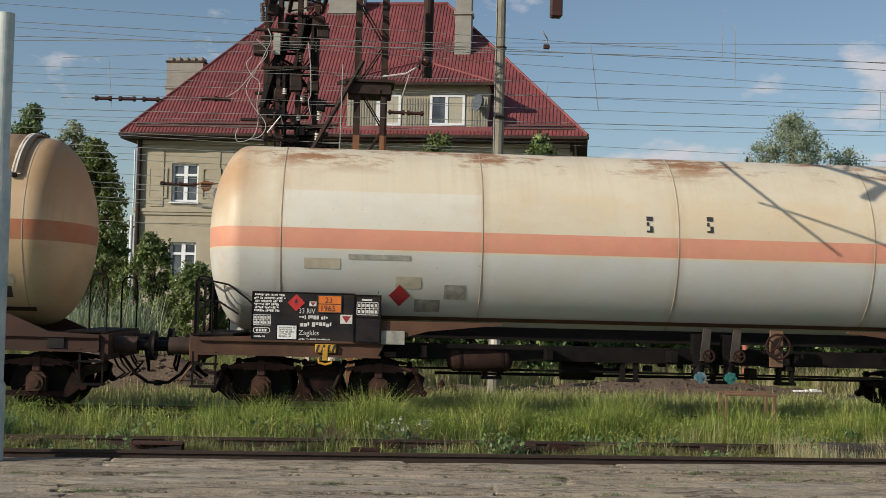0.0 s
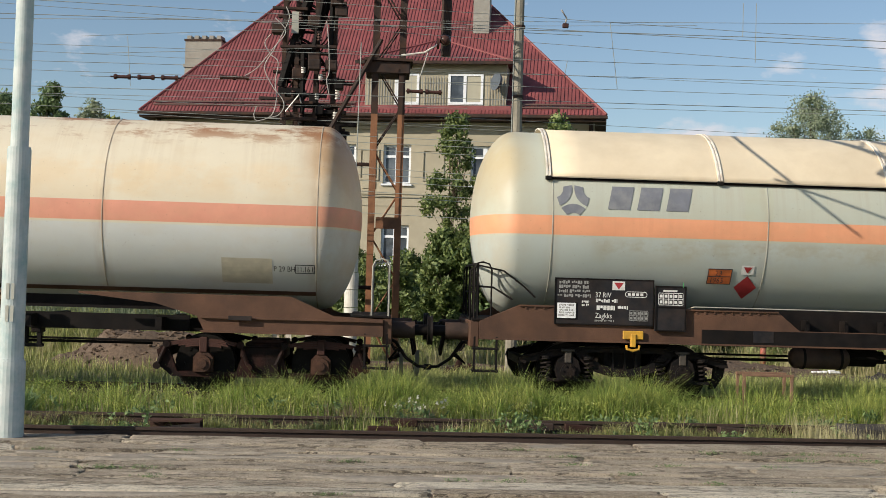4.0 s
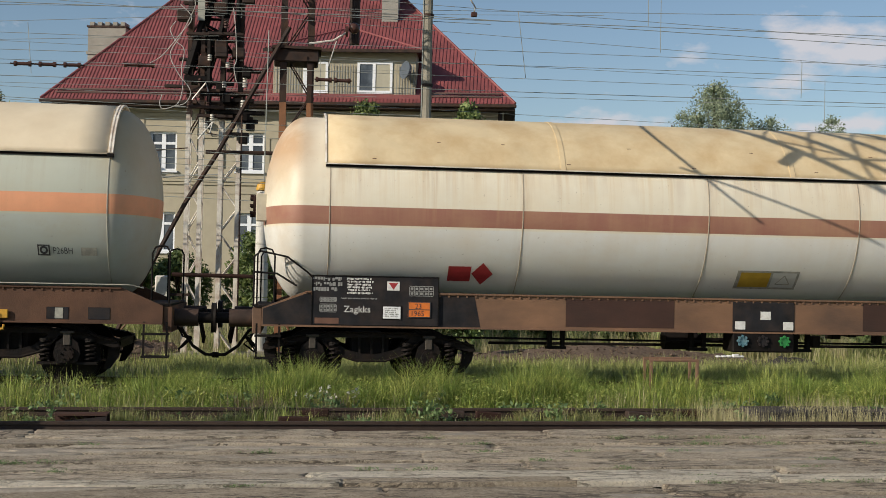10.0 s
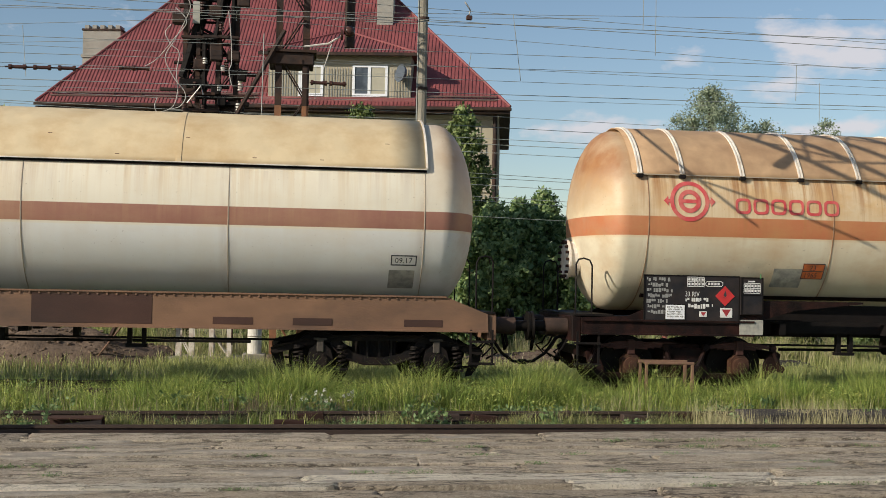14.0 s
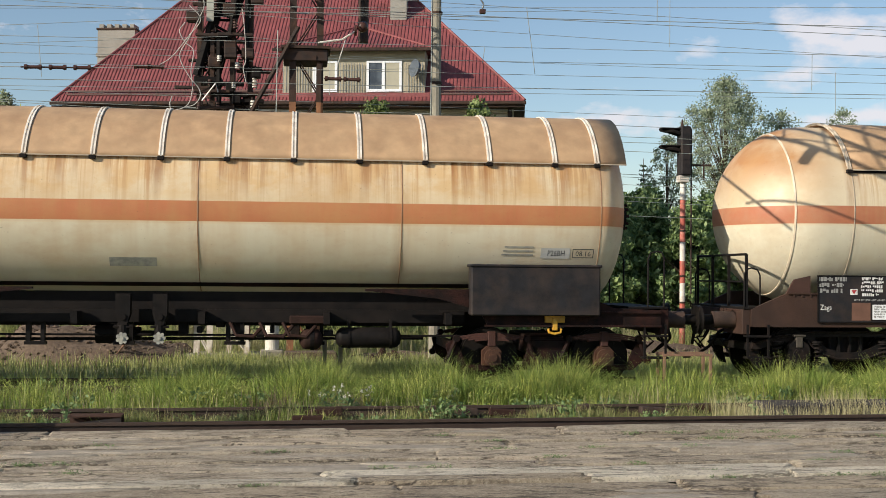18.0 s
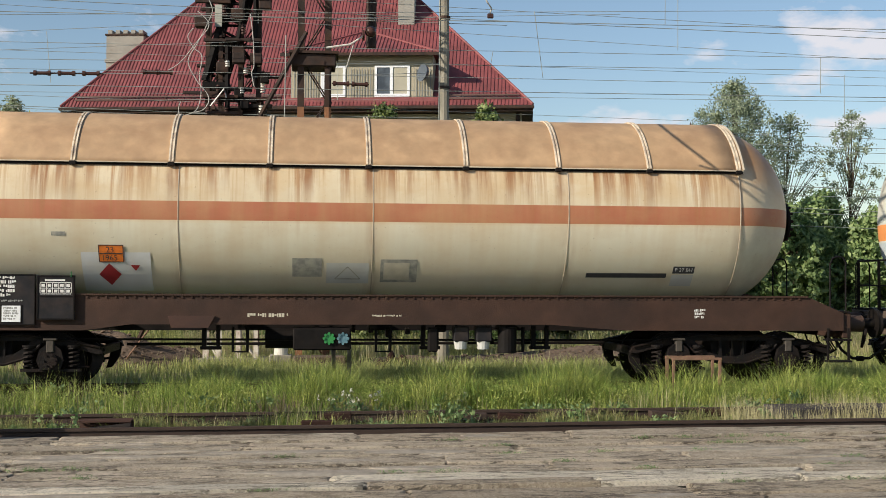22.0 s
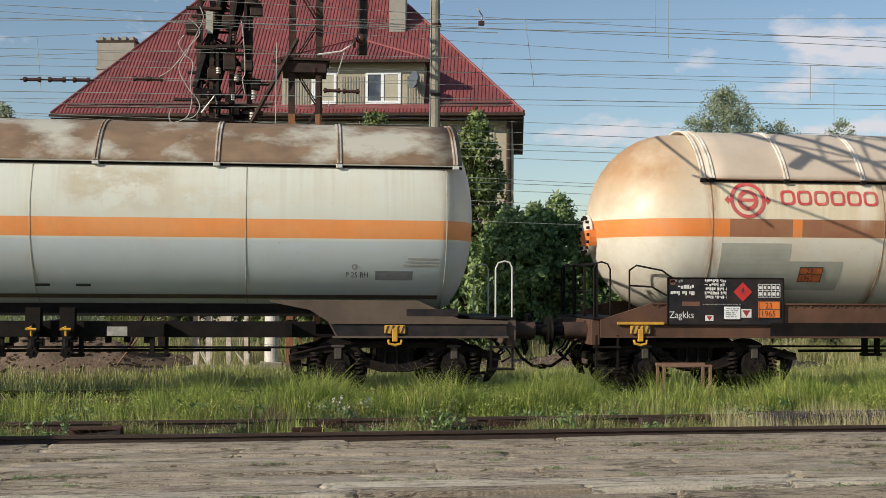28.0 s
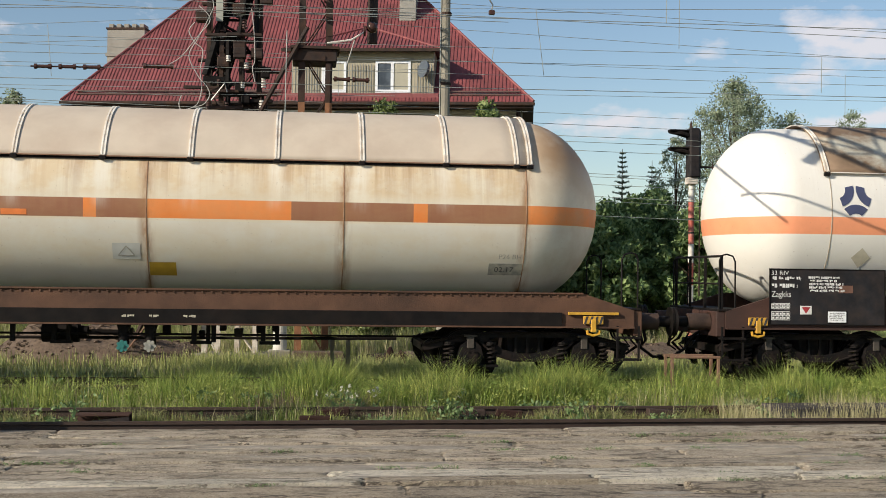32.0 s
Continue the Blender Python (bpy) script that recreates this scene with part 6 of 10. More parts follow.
    part("dish_arm", rod(B(), (3.66, -0.36, 6.44), (3.66, -0.02, 6.40), 0.03, 6), M_DARKIRON, wd)
    part("wall_cable", tube(B(), [(2.7, -0.13, 6.02), (3.4, -0.14, 5.93), (4.6, -0.14, 5.90), (5.6, -0.14, 5.98), (7.0, -0.14, 6.02)], 0.028, 6), M_SMUDGEB, h)
    # dormer
    a, b, yd, z0, z1 = 8.9, 14.65, -0.35, 9.0, 11.05
    part("dormer", box(B(), a, b, yd, 5.0, z0, z1), M_WALL, h)
    bm = B()
    p = [bm.verts.new(q) for q in ((a - 0.3, yd - 0.4, z1), (b + 0.3, yd - 0.4, z1), (b + 0.3, 2.0, z1), (a - 0.3, 2.0, z1), (11.75, 1.5, 12.35), (11.75, 3.2, 12.35))]
    for f in ((0, 1, 4), (1, 2, 5, 4), (3, 0, 4, 5), (3, 2, 1, 0)):
        bm.faces.new([p[i] for i in f])
    droof = part("dormer_roof", bm, M_ROOF, h)
    bm = B()
    kx = a - 0.2
    while kx < b + 0.25:
        f = min((kx - a + 0.3) / (11.75 - a + 0.3), (b + 0.3 - kx) / (b + 0.3 - 11.75))
        rod(bm, (kx, yd - 0.4, z1 + 0.02), (kx, yd - 0.4 + (1.9 - yd) * f, z1 + 0.02 + 1.3 * f), 0.020, 4)
        kx += 0.148
    for q in (a - 0.3, b + 0.3):
        rod(bm, (q, yd - 0.4, z1 + 0.02), (11.75, 1.5, 12.37), 0.05, 6)
    part("dormer_rib", bm, M_ROOF, droof)
    part("dormer_gutter", box(B(), a - 0.35, b + 0.35, yd - 0.5, yd - 0.38, z1 - 0.12, z1), M_DARKIRON, h)
    for wa, wb, mid in ((10.12, 11.12, 10.25), (12.30, 13.72, 12.98)):
        bm = B()
        for q in ((wa, wb, 9.34, 9.46), (wa, wb, 10.52, 10.60), (wa, wa + 0.1, 9.46, 10.52), (wb - 0.1, wb, 9.46, 10.52), (mid - 0.06, mid + 0.06, 9.46, 10.52)):
            box(bm, q[0], q[1], yd - 0.05, yd, q[2], q[3])
        w = part("dormer_window", bm, M_FRAME, h)
        part("blind", box(B(), mid + 0.06, wb - 0.1, yd - 0.02, yd - 0.004, 9.46, 10.52), M_CURTAIN, w)
        part("pane", box(B(), wa + 0.1, mid - 0.06, yd - 0.02, yd - 0.004, 9.46, 10.52), M_GLASS, w)
    part("valance", box(B(), a - 0.2, b + 0.2, yd - 0.14, yd - 0.02, 9.02, 9.30), M_ROOF, h)
    k = a + 0.05
    while k < b - 0.05:
        if not (10.0 < k < 11.2 or 12.2 < k < 13.8):
            part("baluster", box(B(), k - 0.012, k + 0.012, yd - 0.10, yd - 0.07, 9.30, 10.5), M_SMUDGEB, h)
        k += 0.11
    # timber snow guards above the eaves, either side of the dormer
    for xa, xb in ((0.0, 8.5), (15.0, W - 0.1)):
        for dz in (0.0, 0.14):
            part("snow_guard", box(B(), xa, xb, -0.44 + dz * 0.6, -0.39 + dz * 0.6, 9.23 + dz, 9.29 + dz, 0.006), M_GUARD, h, "weathered grey timber snow guard")
        for kx in np.arange(xa + 0.3, xb, 1.15):
            part("guard_bracket", prism(B(), [(-0.44, 9.12), (-0.40, 9.12), (-0.28, 9.46), (-0.32, 9.46)], kx - 0.02, kx + 0.02, "x"), M_DARKIRON, h)
    bm = B()
    rod(bm, (14.25, yd - 0.55, 10.22), (14.37, yd - 0.46, 10.20), 0.36, 24, 0.28)
    part("satellite_dish", bm, M_DISH, h, "grey satellite dish")
    for kx in (0.9, 3.3, 5.5, 9.1, 11.9, 15.0, 17.2):
        part("pilaster", box(B(), kx - 0.28, kx + 0.28, -0.035, 0, 5.95, 8.3), M_WALL, h)
    for cx, cy, cw, ct, cb in ((-0.19, 6.2, 1.75, 13.25, 3.0), (13.2, 3.2, 0.7, 16.0, 13.0), (5.2, 5.6, 1.0, 16.6, 14.5), (7.6, 5.4, 1.6, 16.6, 14.5)):
        ch = part("chimney", box(B(), cx - cw / 2, cx + cw / 2, cy, cy + 0.8, cb, ct), M_CHIM, h)
        part("chimney_cap", box(B(), cx - cw / 2 - 0.05, cx + cw / 2 + 0.05, cy - 0.05, cy + 0.85, ct, ct + 0.08), M_DARKIRON if cw > 1.2 else M_CHIM, ch)
        part("chimney_band", box(B(), cx - cw / 2 - 0.06, cx + cw / 2 + 0.06, cy - 0.06, cy + 0.86, ct - 1.25, ct - 1.1), M_CHIM, ch)
        if cw > 1.7:
            for kx in np.linspace(-0.72, 0.72, 5):
                part("chimney_pot", box(B(), cx + kx - 0.1, cx + kx + 0.1, cy + 0.05, cy + 0.75, ct + 0.08, ct + 0.26), M_CHIM, ch)
    return h


house()

# ---- trees ----
tree("tree", -13.5, 57, 10.0, 1.5, 1.6, "olive-green feathery tree beside the house", 21, M_LEAF2, 150, 70, 0.085)
tree("tree", -15.5, 57.5, 10.9, 1.7, 1.6, "dark spiky-topped tree beside the house", 22, M_DARKLEAF, 190, 110, 0.10)
tree("tree", -14.5, 56.5, 8.9, 1.8, 0.5, "dark leafy tree beside the house", 24, M_DARKLEAF, 220, 110, 0.10)
tree("tree", -12.6, 56.8, 9.2, 1.75, 0.4, "dense green leafy tree close beside the house", 25, M_LEAF, 330, 110, 0.11)
tree("tree", -17.9, 58, 10.3, 2.4, 1.6, "broad dark leafy tree beside the house", 23, M_DARKLEAF, 280, 110, 0.10)
for x, y, hh in ((-6.9, 40, 4.0), (-5.3, 39, 3.1), (-8.6, 41, 4.4), (-10.2, 41, 5.0), (-3.6, 40, 2.6), (-1.2, 42, 3.4), (-0.4, 41, 2.8), (0.9, 40, 3.0), (2.2, 40, 3.4)):
    tree("bush", x, y, hh, 1.1, 0.4, "leafy elder bush before the house", int(x * 7 + 199), M_LEAF, 95, 110, 0.075)
tree("birch", 2.1, 36, 7.2, 0.85, 0.8, "slender young birch with airy bright leaves", 31, M_LEAF, 150, 100, 0.065, 0.06)
tree("tree", 5.15, 36.2, 7.1, 1.15, 0.5, "bushy dark-leaved tree before the house", 32, clumps=230, per=110, size=0.085)
tree("tree", 4.1, 36.6, 6.4, 1.1, 0.4, "bushy dark-leaved tree before the house", 33, clumps=210, per=110, size=0.085)
tree("tree", 3.4, 36.0, 5.2, 0.8, 0.3, "bushy dark-leaved young tree before the house", 34, clumps=120, per=110, size=0.08)
tree("bush", 2.7, 35.2, 3.9, 0.9, 0.2, "leafy elder bush before the house", 35, clumps=110, per=110, size=0.08)
tree("bush", 1.9, 35.4, 3.6, 0.9, 0.2, "leafy elder bush before the house", 36, clumps=110, per=110, size=0.08)
tree("bush", 4.7, 34.8, 3.2, 0.9, 0.2, "leafy elder bush before the house", 37, M_WEED, 80, 90, 0.08)
tree("bush", 3.5, 34.6, 2.6, 0.9, 0.2, "leafy elder bush before the house", 38, M_WEED, 80, 90, 0.08)
for k in range(15):
    tree("bush", 5.6 + k * 0.85, 32.6 + 0.8 * (k % 3), 3.95 + 0.26 * ((k * 7) % 3), 1.05, 0.35, "tall dense dark-green broad-leaved hedge bush", 40 + k, M_HEDGE, clumps=180, per=110, size=0.088)
tree("tree", 21.4, 60, 12.1, 2.9, 4, "tall airy grey-green willow far off", 61, M_LEAF2, 520, 64, 0.07)
tree("tree", 24.6, 61, 10.6, 2.7, 3, "airy grey-green willow far off", 65, M_LEAF2, 230, 44, 0.07)
tree("tree", 28.6, 62, 10.9, 2.0, 3, "airy grey-green tree far off", 62, M_LEAF2, 190, 44, 0.07)
tree("tree", 18.4, 60, 9.2, 1.4, 3, "airy grey-green tree far off", 66, M_LEAF2, 120, 44, 0.07)


def spruce(x, y, height, spread, seed):
    """A young spruce: a straight stem with whorls of thin upswept branches."""
    r = random.Random(seed)
    t = empty("spruce", x, y, -0.28, "young spruce with sparse upswept branches far off", "tree")
    part("trunk", rod(B(), (0, 0, 0), (0, 0, height), 0.08, 8, 0.012), M_BARK, t)
    bm, cs = B(), []
    z = 0.8
    while z < height - 0.15:
        f = 1 - z / height
        reach = spread * (f ** 0.85) + 0.06
        a0 = r.random() * 6.28
        for k in range(7):
            a = a0 + 6.283 * k / 7 + r.uniform(-0.25, 0.25)
            q = reach * r.uniform(0.7, 1.1)
            tip = (q * math.cos(a), q * math.sin(a), z + q * 0.28)
            rod(bm, (0, 0, z), tip, 0.014, 4, 0.005)
            m = max(2, int(q / 0.07))
            cs += [(tip[0] * j / m, tip[1] * j / m, z + (tip[2] - z) * j / m) for j in range(1, m + 1)]
        z += 0.20 + 0.24 * f
    part("branches", bm, M_BARK, t)
    v, f = leaves(cs, [0.05] * len(cs), 9, 0.035, seed)
    soup("needles", v, f, M_NEEDLE, t)


spruce(14.3, 55, 8.0, 1.1, 63)
spruce(16.0, 56, 7.6, 1.0, 64)


# ---- overhead line ----
WIRES = [  # from and to, in metres
    ((-20.2, 24, 6.73), (26.02, 24, 7.09)),
    ((-20.19, 24, 6.17), (26.02, 24, 6.46)),
    ((-21.85, 26, 6.03), (28.17, 26, 6.19)),
    ((-21.85, 26, 5.63), (28.17, 26, 5.99)),
    ((-25.2, 30, 6.01), (32.49, 30, 6.59)),
    ((-25.2, 30, 6.44), (32.49, 30, 5.39)),
    ((-26.87, 32, 6.50), (34.65, 32, 5.31)),
    ((-20.63, 24.5, 7.97), (26.56, 24.5, 6.6)),
    ((-22.73, 27, 8.2), (29.27, 27, 6.35)),
    ((-22.73, 27, 8.05), (29.27, 27, 7.14)),
    ((-26.06, 31, 7.51), (33.58, 31, 7.06)),
    ((-20.2, 24, 6.3), (26.02, 24, 7.86)),
    ((-27.75, 33, 7.3), (35.76, 33, 7.95)),
    ((-6.72, 27, 7.03), (-1.55, 27, 7.41)),
    ((-6.72, 27, 6.64), (-1.67, 27, 6.95)),
    ((-6.71, 27, 6.15), (-2.27, 27, 6.22)),
    ((-2.31, 27.5, 5.32), (-6.83, 27.5, 5.48)),
    ((-0.32, 27.6, 7.63), (7.13, 27.6, 7.94)),
    ((-1.46, 27.6, 7.64), (4.46, 27.6, 7.61)),
    ((-1.45, 27.6, 7.07), (0.32, 27.6, 6.98)),
    ((-3.21, 27.8, 5.76), (1.88, 27.8, 5.86)),
    ((-2.71, 27.8, 5.46), (3.19, 27.8, 5.46)),
    ((-1.32, 27.6, 6.28), (2.64, 27.6, 6.46)),
]
LOW_WIRES = [  # thin wires strung low behind the train
    ((-21.10, 25.90, 5.20), (27.82, 25.90, 4.50)),
    ((-21.18, 25.99, 5.04), (27.92, 25.99, 4.43)),
    ((-21.25, 26.08, 5.02), (28.01, 26.08, 4.12)),
    ((-21.32, 26.17, 4.98), (28.11, 26.17, 3.28)),
    ((-21.40, 26.26, 4.60), (28.21, 26.26, 3.47)),
    ((-21.47, 26.35, 4.58), (28.30, 26.35, 3.20)),
    ((-21.54, 26.44, 4.46), (28.40, 26.44, 2.83)),
    ((-21.62, 26.53, 4.42), (28.50, 26.53, 2.70)),
    ((-21.69, 26.62, 3.88), (28.59, 26.62, 2.54)),
]
DROPPERS = [
    ((4.49, 24.3, 7.21), (4.67, 24.3, 5.85)),
    ((7.52, 24.4, 7.73), (7.52, 24.4, 6.51)),
    ((7.25, 24.4, 7.72), (7.25, 24.4, 7.04)),
    ((10.51, 24.2, 6.41), (10.5, 24.2, 5.65)),
    ((12.75, 28, 6.71), (12.75, 28, 5.66)),
    ((-5.72, 27, 7.07), (-5.62, 27, 5.96)),
    ((3.97, 26.5, 6.8), (3.91, 26.5, 6.42)),
    ((0.57, 27, 5.72), (0.57, 27, 6.5)),
]
LOOP_A = [(-2.29, 27.3, 7.93), (-2.21, 27.3, 7.68), (-2.36, 27.3, 7.3), (-2.55, 27.3, 6.92), (-2.73, 27.3, 6.54), (-2.52, 27.3, 6.1), (-2.32, 27.3, 5.86), (-2.27, 27.3, 5.67), (-2.39, 27.3, 5.48), (-2.6, 27.3, 5.41)]
LOOP_B = [(-2.62, 27.3, 7.29), (-2.74, 27.3, 7.1), (-2.61, 27.3, 6.85), (-2.43, 27.3, 6.67), (-2.48, 27.3, 6.23), (-2.44, 27.3, 5.85), (-2.54, 27.3, 5.47), (-2.85, 27.3, 5.34), (-2.93, 27.3, 5.47), (-2.88, 27.3, 5.66)]
LOOP_C = [(-2.53, 27.3, 7.67), (-2.28, 27.3, 7.37), (-2.55, 27.3, 6.98), (-2.89, 27.3, 6.53), (-3.16, 27.3, 6.34)]
LOOP_D = [(-1.38, 27.4, 7.66), (-1.32, 27.4, 7.16), (-1.29, 27.4, 6.53), (-1.34, 27.4, 6.33), (-1.28, 27.4, 6.02)]
STRUT = [(-0.13, 27.4, 7.29), (-1.67, 27.4, 4.39), (-2.31, 27.4, 3.33), (-3.42, 27.4, 1.15), (-4.05, 27.4, -0.28)]
TIE = [(-1.93, 27.6, 4.45), (-0.26, 27.6, 4.47)]
PIPE = [(-2.56, 27.2, 1.7), (-0.2, 27.2, 1.68)]
BALL_ARM = [(0.31, 27, 6.87), (0.84, 27, 6.96), (1.16, 27, 7.17)]
BALL = [(1.29, 27, 7.25)]
ARM2 = [(0.74, 27, 6.38), (0.91, 27, 6.95)]
INS_A = [(-6.06, 27, 6.16), (-4.51, 27, 6.18)]
INS_B = [(-3.63, 27, 6.24), (-3.07, 27, 6.24)]
INS_C = [(0.44, 27, 6.08), (1.26, 27, 6.07)]
BRK = [(3.45, 24, 7.34), (3.56, 24, 7.18), (3.52, 24, 6.99)]


LINE = empty("overhead_line", 0, 26, 0, "dark overhead line wires strung above the tracks", "overhead line")


def span(p, q, r, mat, name="wire", sag=0.0):
    p, q = Vector(p), Vector(q)
    pts = [p.lerp(q, k / 16) - Vector((0, 0, sag * 4 * (k / 16) * (1 - k / 16))) for k in range(17)]
    return part(name, tube(B(), [v - Vector((0, 26, 0)) for v in pts], r, 5), mat, LINE)


for k, (p, q) in enumerate(WIRES):
    span(p, q, 0.0055 if k % 3 else 0.0078, M_WIRE)
for p, q in LOW_WIRES:
    span(p, q, 0.0062, M_PALEWIRE)
for p, q in DROPPERS:
    span(p, q, 0.007, M_WIRE, "dropper")
M_CABLE = material("pale_grey_cable", (0.42, 0.40, 0.37), 0.6, 0, 0.1, 5)
M_INSUL = material("brown_glazed_insulator", (0.07, 0.035, 0.028), 0.25, 0, 0.15, 6)
M_PORC = material("white_porcelain", (0.70, 0.68, 0.62), 0.3, 0, 0.1, 8, 0, 40, (0.35, 0.32, 0.27), 0.4, 6)
for pts in (LOOP_A, LOOP_B, LOOP_C, LOOP_D):
    p = Vector(pts[0])
    fine = []
    for a, b, c, d in zip([pts[0]] + pts, pts, pts[1:], pts[2:] + [pts[-1]]):
        a, b, c, d = Vector(a), Vector(b), Vector(c), Vector(d)
        for k in range(5):
            u = k / 5
            fine.append(0.5 * (2 * b + (c - a) * u + (2 * a - 5 * b + 4 * c - d) * u * u + (3 * b - 3 * c + d - a) * u ** 3) - p)
    ob = part("jumper_cable", tube(B(), fine + [Vector(pts[-1]) - p], 0.011, 6), M_CABLE)
    ob.matrix_basis = pose(*p)
    tagged(ob, "pale looped jumper cable hanging at the mast", "cable")


def insulator(p, q, discs, label):
    """A strain insulator: a rod with ribbed sleeves."""
    p, q = Vector(p), Vector(q)
    t = empty("strain_insulator", *p, label, "insulator")
    d = q - p
    part("rod", rod(B(), (0, 0, 0), d, 0.018, 8), M_DARKIRON, t)
    for k in range(discs):
        c = d * (k + 0.5) / discs
        u = d.normalized()
        bm = B()
        rod(bm, c - u * 0.15, c + u * 0.15, 0.038, 12)
        for j in (-0.15, 0.15):
            rod(bm, c + u * (j - 0.03), c + u * (j + 0.03), 0.058, 12)
        part("insulator_sleeve", bm, M_INSUL, t)


insulator(INS_A[0], INS_A[1], 3, "long brown strain insulator in an overhead wire")
insulator(INS_B[0], INS_B[1], 2, "stubby brown strain insulator beside the mast")
insulator(INS_C[0], INS_C[1], 2, "brown strain insulator in an overhead wire")
insulator((12.64, 25.4, 4.0), (13.46, 25.4, 3.98), 3, "brown strain insulator in a low wire")
insulator((-4.40, 26.35, 4.26), (-3.62, 26.35, 4.245), 2, "thin brown strain insulator before the house")
# rust-brown pulley where the low wires end
pu = empty("wire_pulley", -3.42, 26.35, 4.24, "rust-brown wire pulley with a hanging lead", "pulley")
part("wheel", drum(B(), (0, 0, 0), "y", 0.06, 0.115, 18), M_RUSTMAST, pu)
part("fork", tube(B(), [(-0.22, 0, 0.02), (-0.08, -0.05, 0.06), (0.16, -0.05, 0.06)], 0.022, 6), M_RUSTMAST, pu)
part("lead", tube(B(), [(-0.14, 0, -0.03), (-0.02, 0, -0.16), (0.14, 0, -0.30), (0.22, 0, -0.36)], 0.011, 6), M_CABLE, pu)
part("stay", rod(B(), (0.1, 0, 0.04), (1.2, 0, 0.16), 0.012, 6), M_DARKIRON, pu)


def lattice_mast(x0, x1, y, name, label, top, paint_to, foot_mat, upper_mat, depth=0.45, step=0.55, size=0.035):
    """Four corner bars with zigzag bracing; the lower part carries its own paint."""
    m = empty(name, (x0 + x1) / 2, y, -0.28, label, "mast")
    h = (x1 - x0) / 2
    for sx in (-h, h):
        for sy in (0, depth):
            part("corner_bar", box(B(), sx - size, sx + size, sy - size, sy + size, 0, paint_to), foot_mat, m)
            part("corner_bar", box(B(), sx - size, sx + size, sy - size, sy + size, paint_to, top), upper_mat, m)
    z, k = 0.2, 0
    while z < top - step:
        sg = 1 if k % 2 else -1
        mt = foot_mat if z + step < paint_to else upper_mat
        for sy in (0, depth):
            part("brace", rod(B(), (-h * sg, sy - 0.02, z), (h * sg, sy - 0.02, z + step), 0.018, 5), mt, m)
        part("side_brace", rod(B(), (-h, depth if k % 2 else 0, z), (-h, 0 if k % 2 else depth, z + step), 0.016, 5), mt, m)
        z += step
        k += 1
    part("foundation", box(B(), -h - 0.3, h + 0.3, -0.3, depth + 0.3, -0.05, 0.22, 0.02), M_CONCPOLE, m)
    return m


b1 = lattice_mast(-2.36, -2.07, 28.0, "lattice_mast", "narrow lattice mast, whitewashed below and black above", 11.0, 5.6, M_MASTWHITE, M_DARKIRON, size=0.048)
b2 = lattice_mast(-1.62, -1.22, 28.0, "lattice_mast", "lattice mast with flaking white feet carrying the gantry", 11.0, 5.7, M_MASTWHITE, M_DARKIRON, size=0.052)
b3 = lattice_mast(-0.25, 0.36, 27.6, "lattice_mast", "broad rusty lattice mast with a dark upper part", 11.0, 5.9, M_RUSTMAST, M_DARKIRON, 0.5, 0.98, 0.075)
c = Vector(b3.matrix_basis.translation)
part("platform", box(B(), -0.52, 0.48, -0.14, 0.7, 6.82, 7.10, 0.02), M_DARKIRON, b3, "dark riveted platform box")
part("platform_rim", box(B(), -0.56, 0.54, -0.20, 0.76, 7.10, 7.16), M_DARKIRON, b3)
part("tie_plate", box(B(), -0.20, 0.26, -0.10, -0.03, 3.30, 3.56), M_RUSTMAST, b3)
part("long_strut", tube(B(), [Vector(p) - c for p in STRUT], 0.055, 6), M_DARKIRON, b3, "long rusty diagonal strut")
part("tie_bar", tube(B(), [Vector(p) - c for p in TIE], 0.045, 6), M_DARKIRON, b3)
part("guard_pipe", tube(B(), [Vector(p) - c for p in PIPE], 0.045, 8), M_RUSTY, b3)
rq = random.Random(5)
for k in range(54):   # fittings crowding the top of the masts
    m, w = (b1, 0.3) if k % 2 else (b2, 0.35)
    z = 5.5 + rq.random() * 3.8
    x, yy = rq.uniform(-w, w), rq.uniform(-0.25, 0.3)
    if k % 3 == 0:
        bm = B()
        for j in range(4):
            drum(bm, (x, yy - 0.2, z + j * 0.06), "z", 0.035, 0.055, 10)
        part("pin_insulator", bm, M_PORC if k % 12 == 0 else M_INSUL, m)
    elif k % 3 == 1:
        part("cross_arm", box(B(), x - 0.42, x + 0.38, yy - 0.05, yy + 0.05, z, z + 0.07, 0.01), M_DARKIRON, m)
    else:
        part("switch_box", box(B(), x - 0.13, x + 0.15, yy - 0.22, yy, z, z + 0.24, 0.02), M_DARKIRON, m)
part("switch_arm", tube(B(), [(-0.05, -0.3, 5.9), (0.25, -0.3, 6.3), (0.30, -0.3, 6.1)], 0.02, 6), M_STEEL, b1)
part("drive_rod", rod(B(), (0.27, -0.3, 0.5), (0.27, -0.3, 6.0), 0.02, 6), M_DARKIRON, b2)
part("drive_box", box(B(), -0.75, -0.45, -0.4, -0.1, 1.35, 1.95, 0.03), M_PORC, b1, "pale drive box on a bracket")
part("drive_bracket", box(B(), -0.5, 0.0, -0.3, -0.2, 1.5, 1.56), M_DARKIRON, b1)

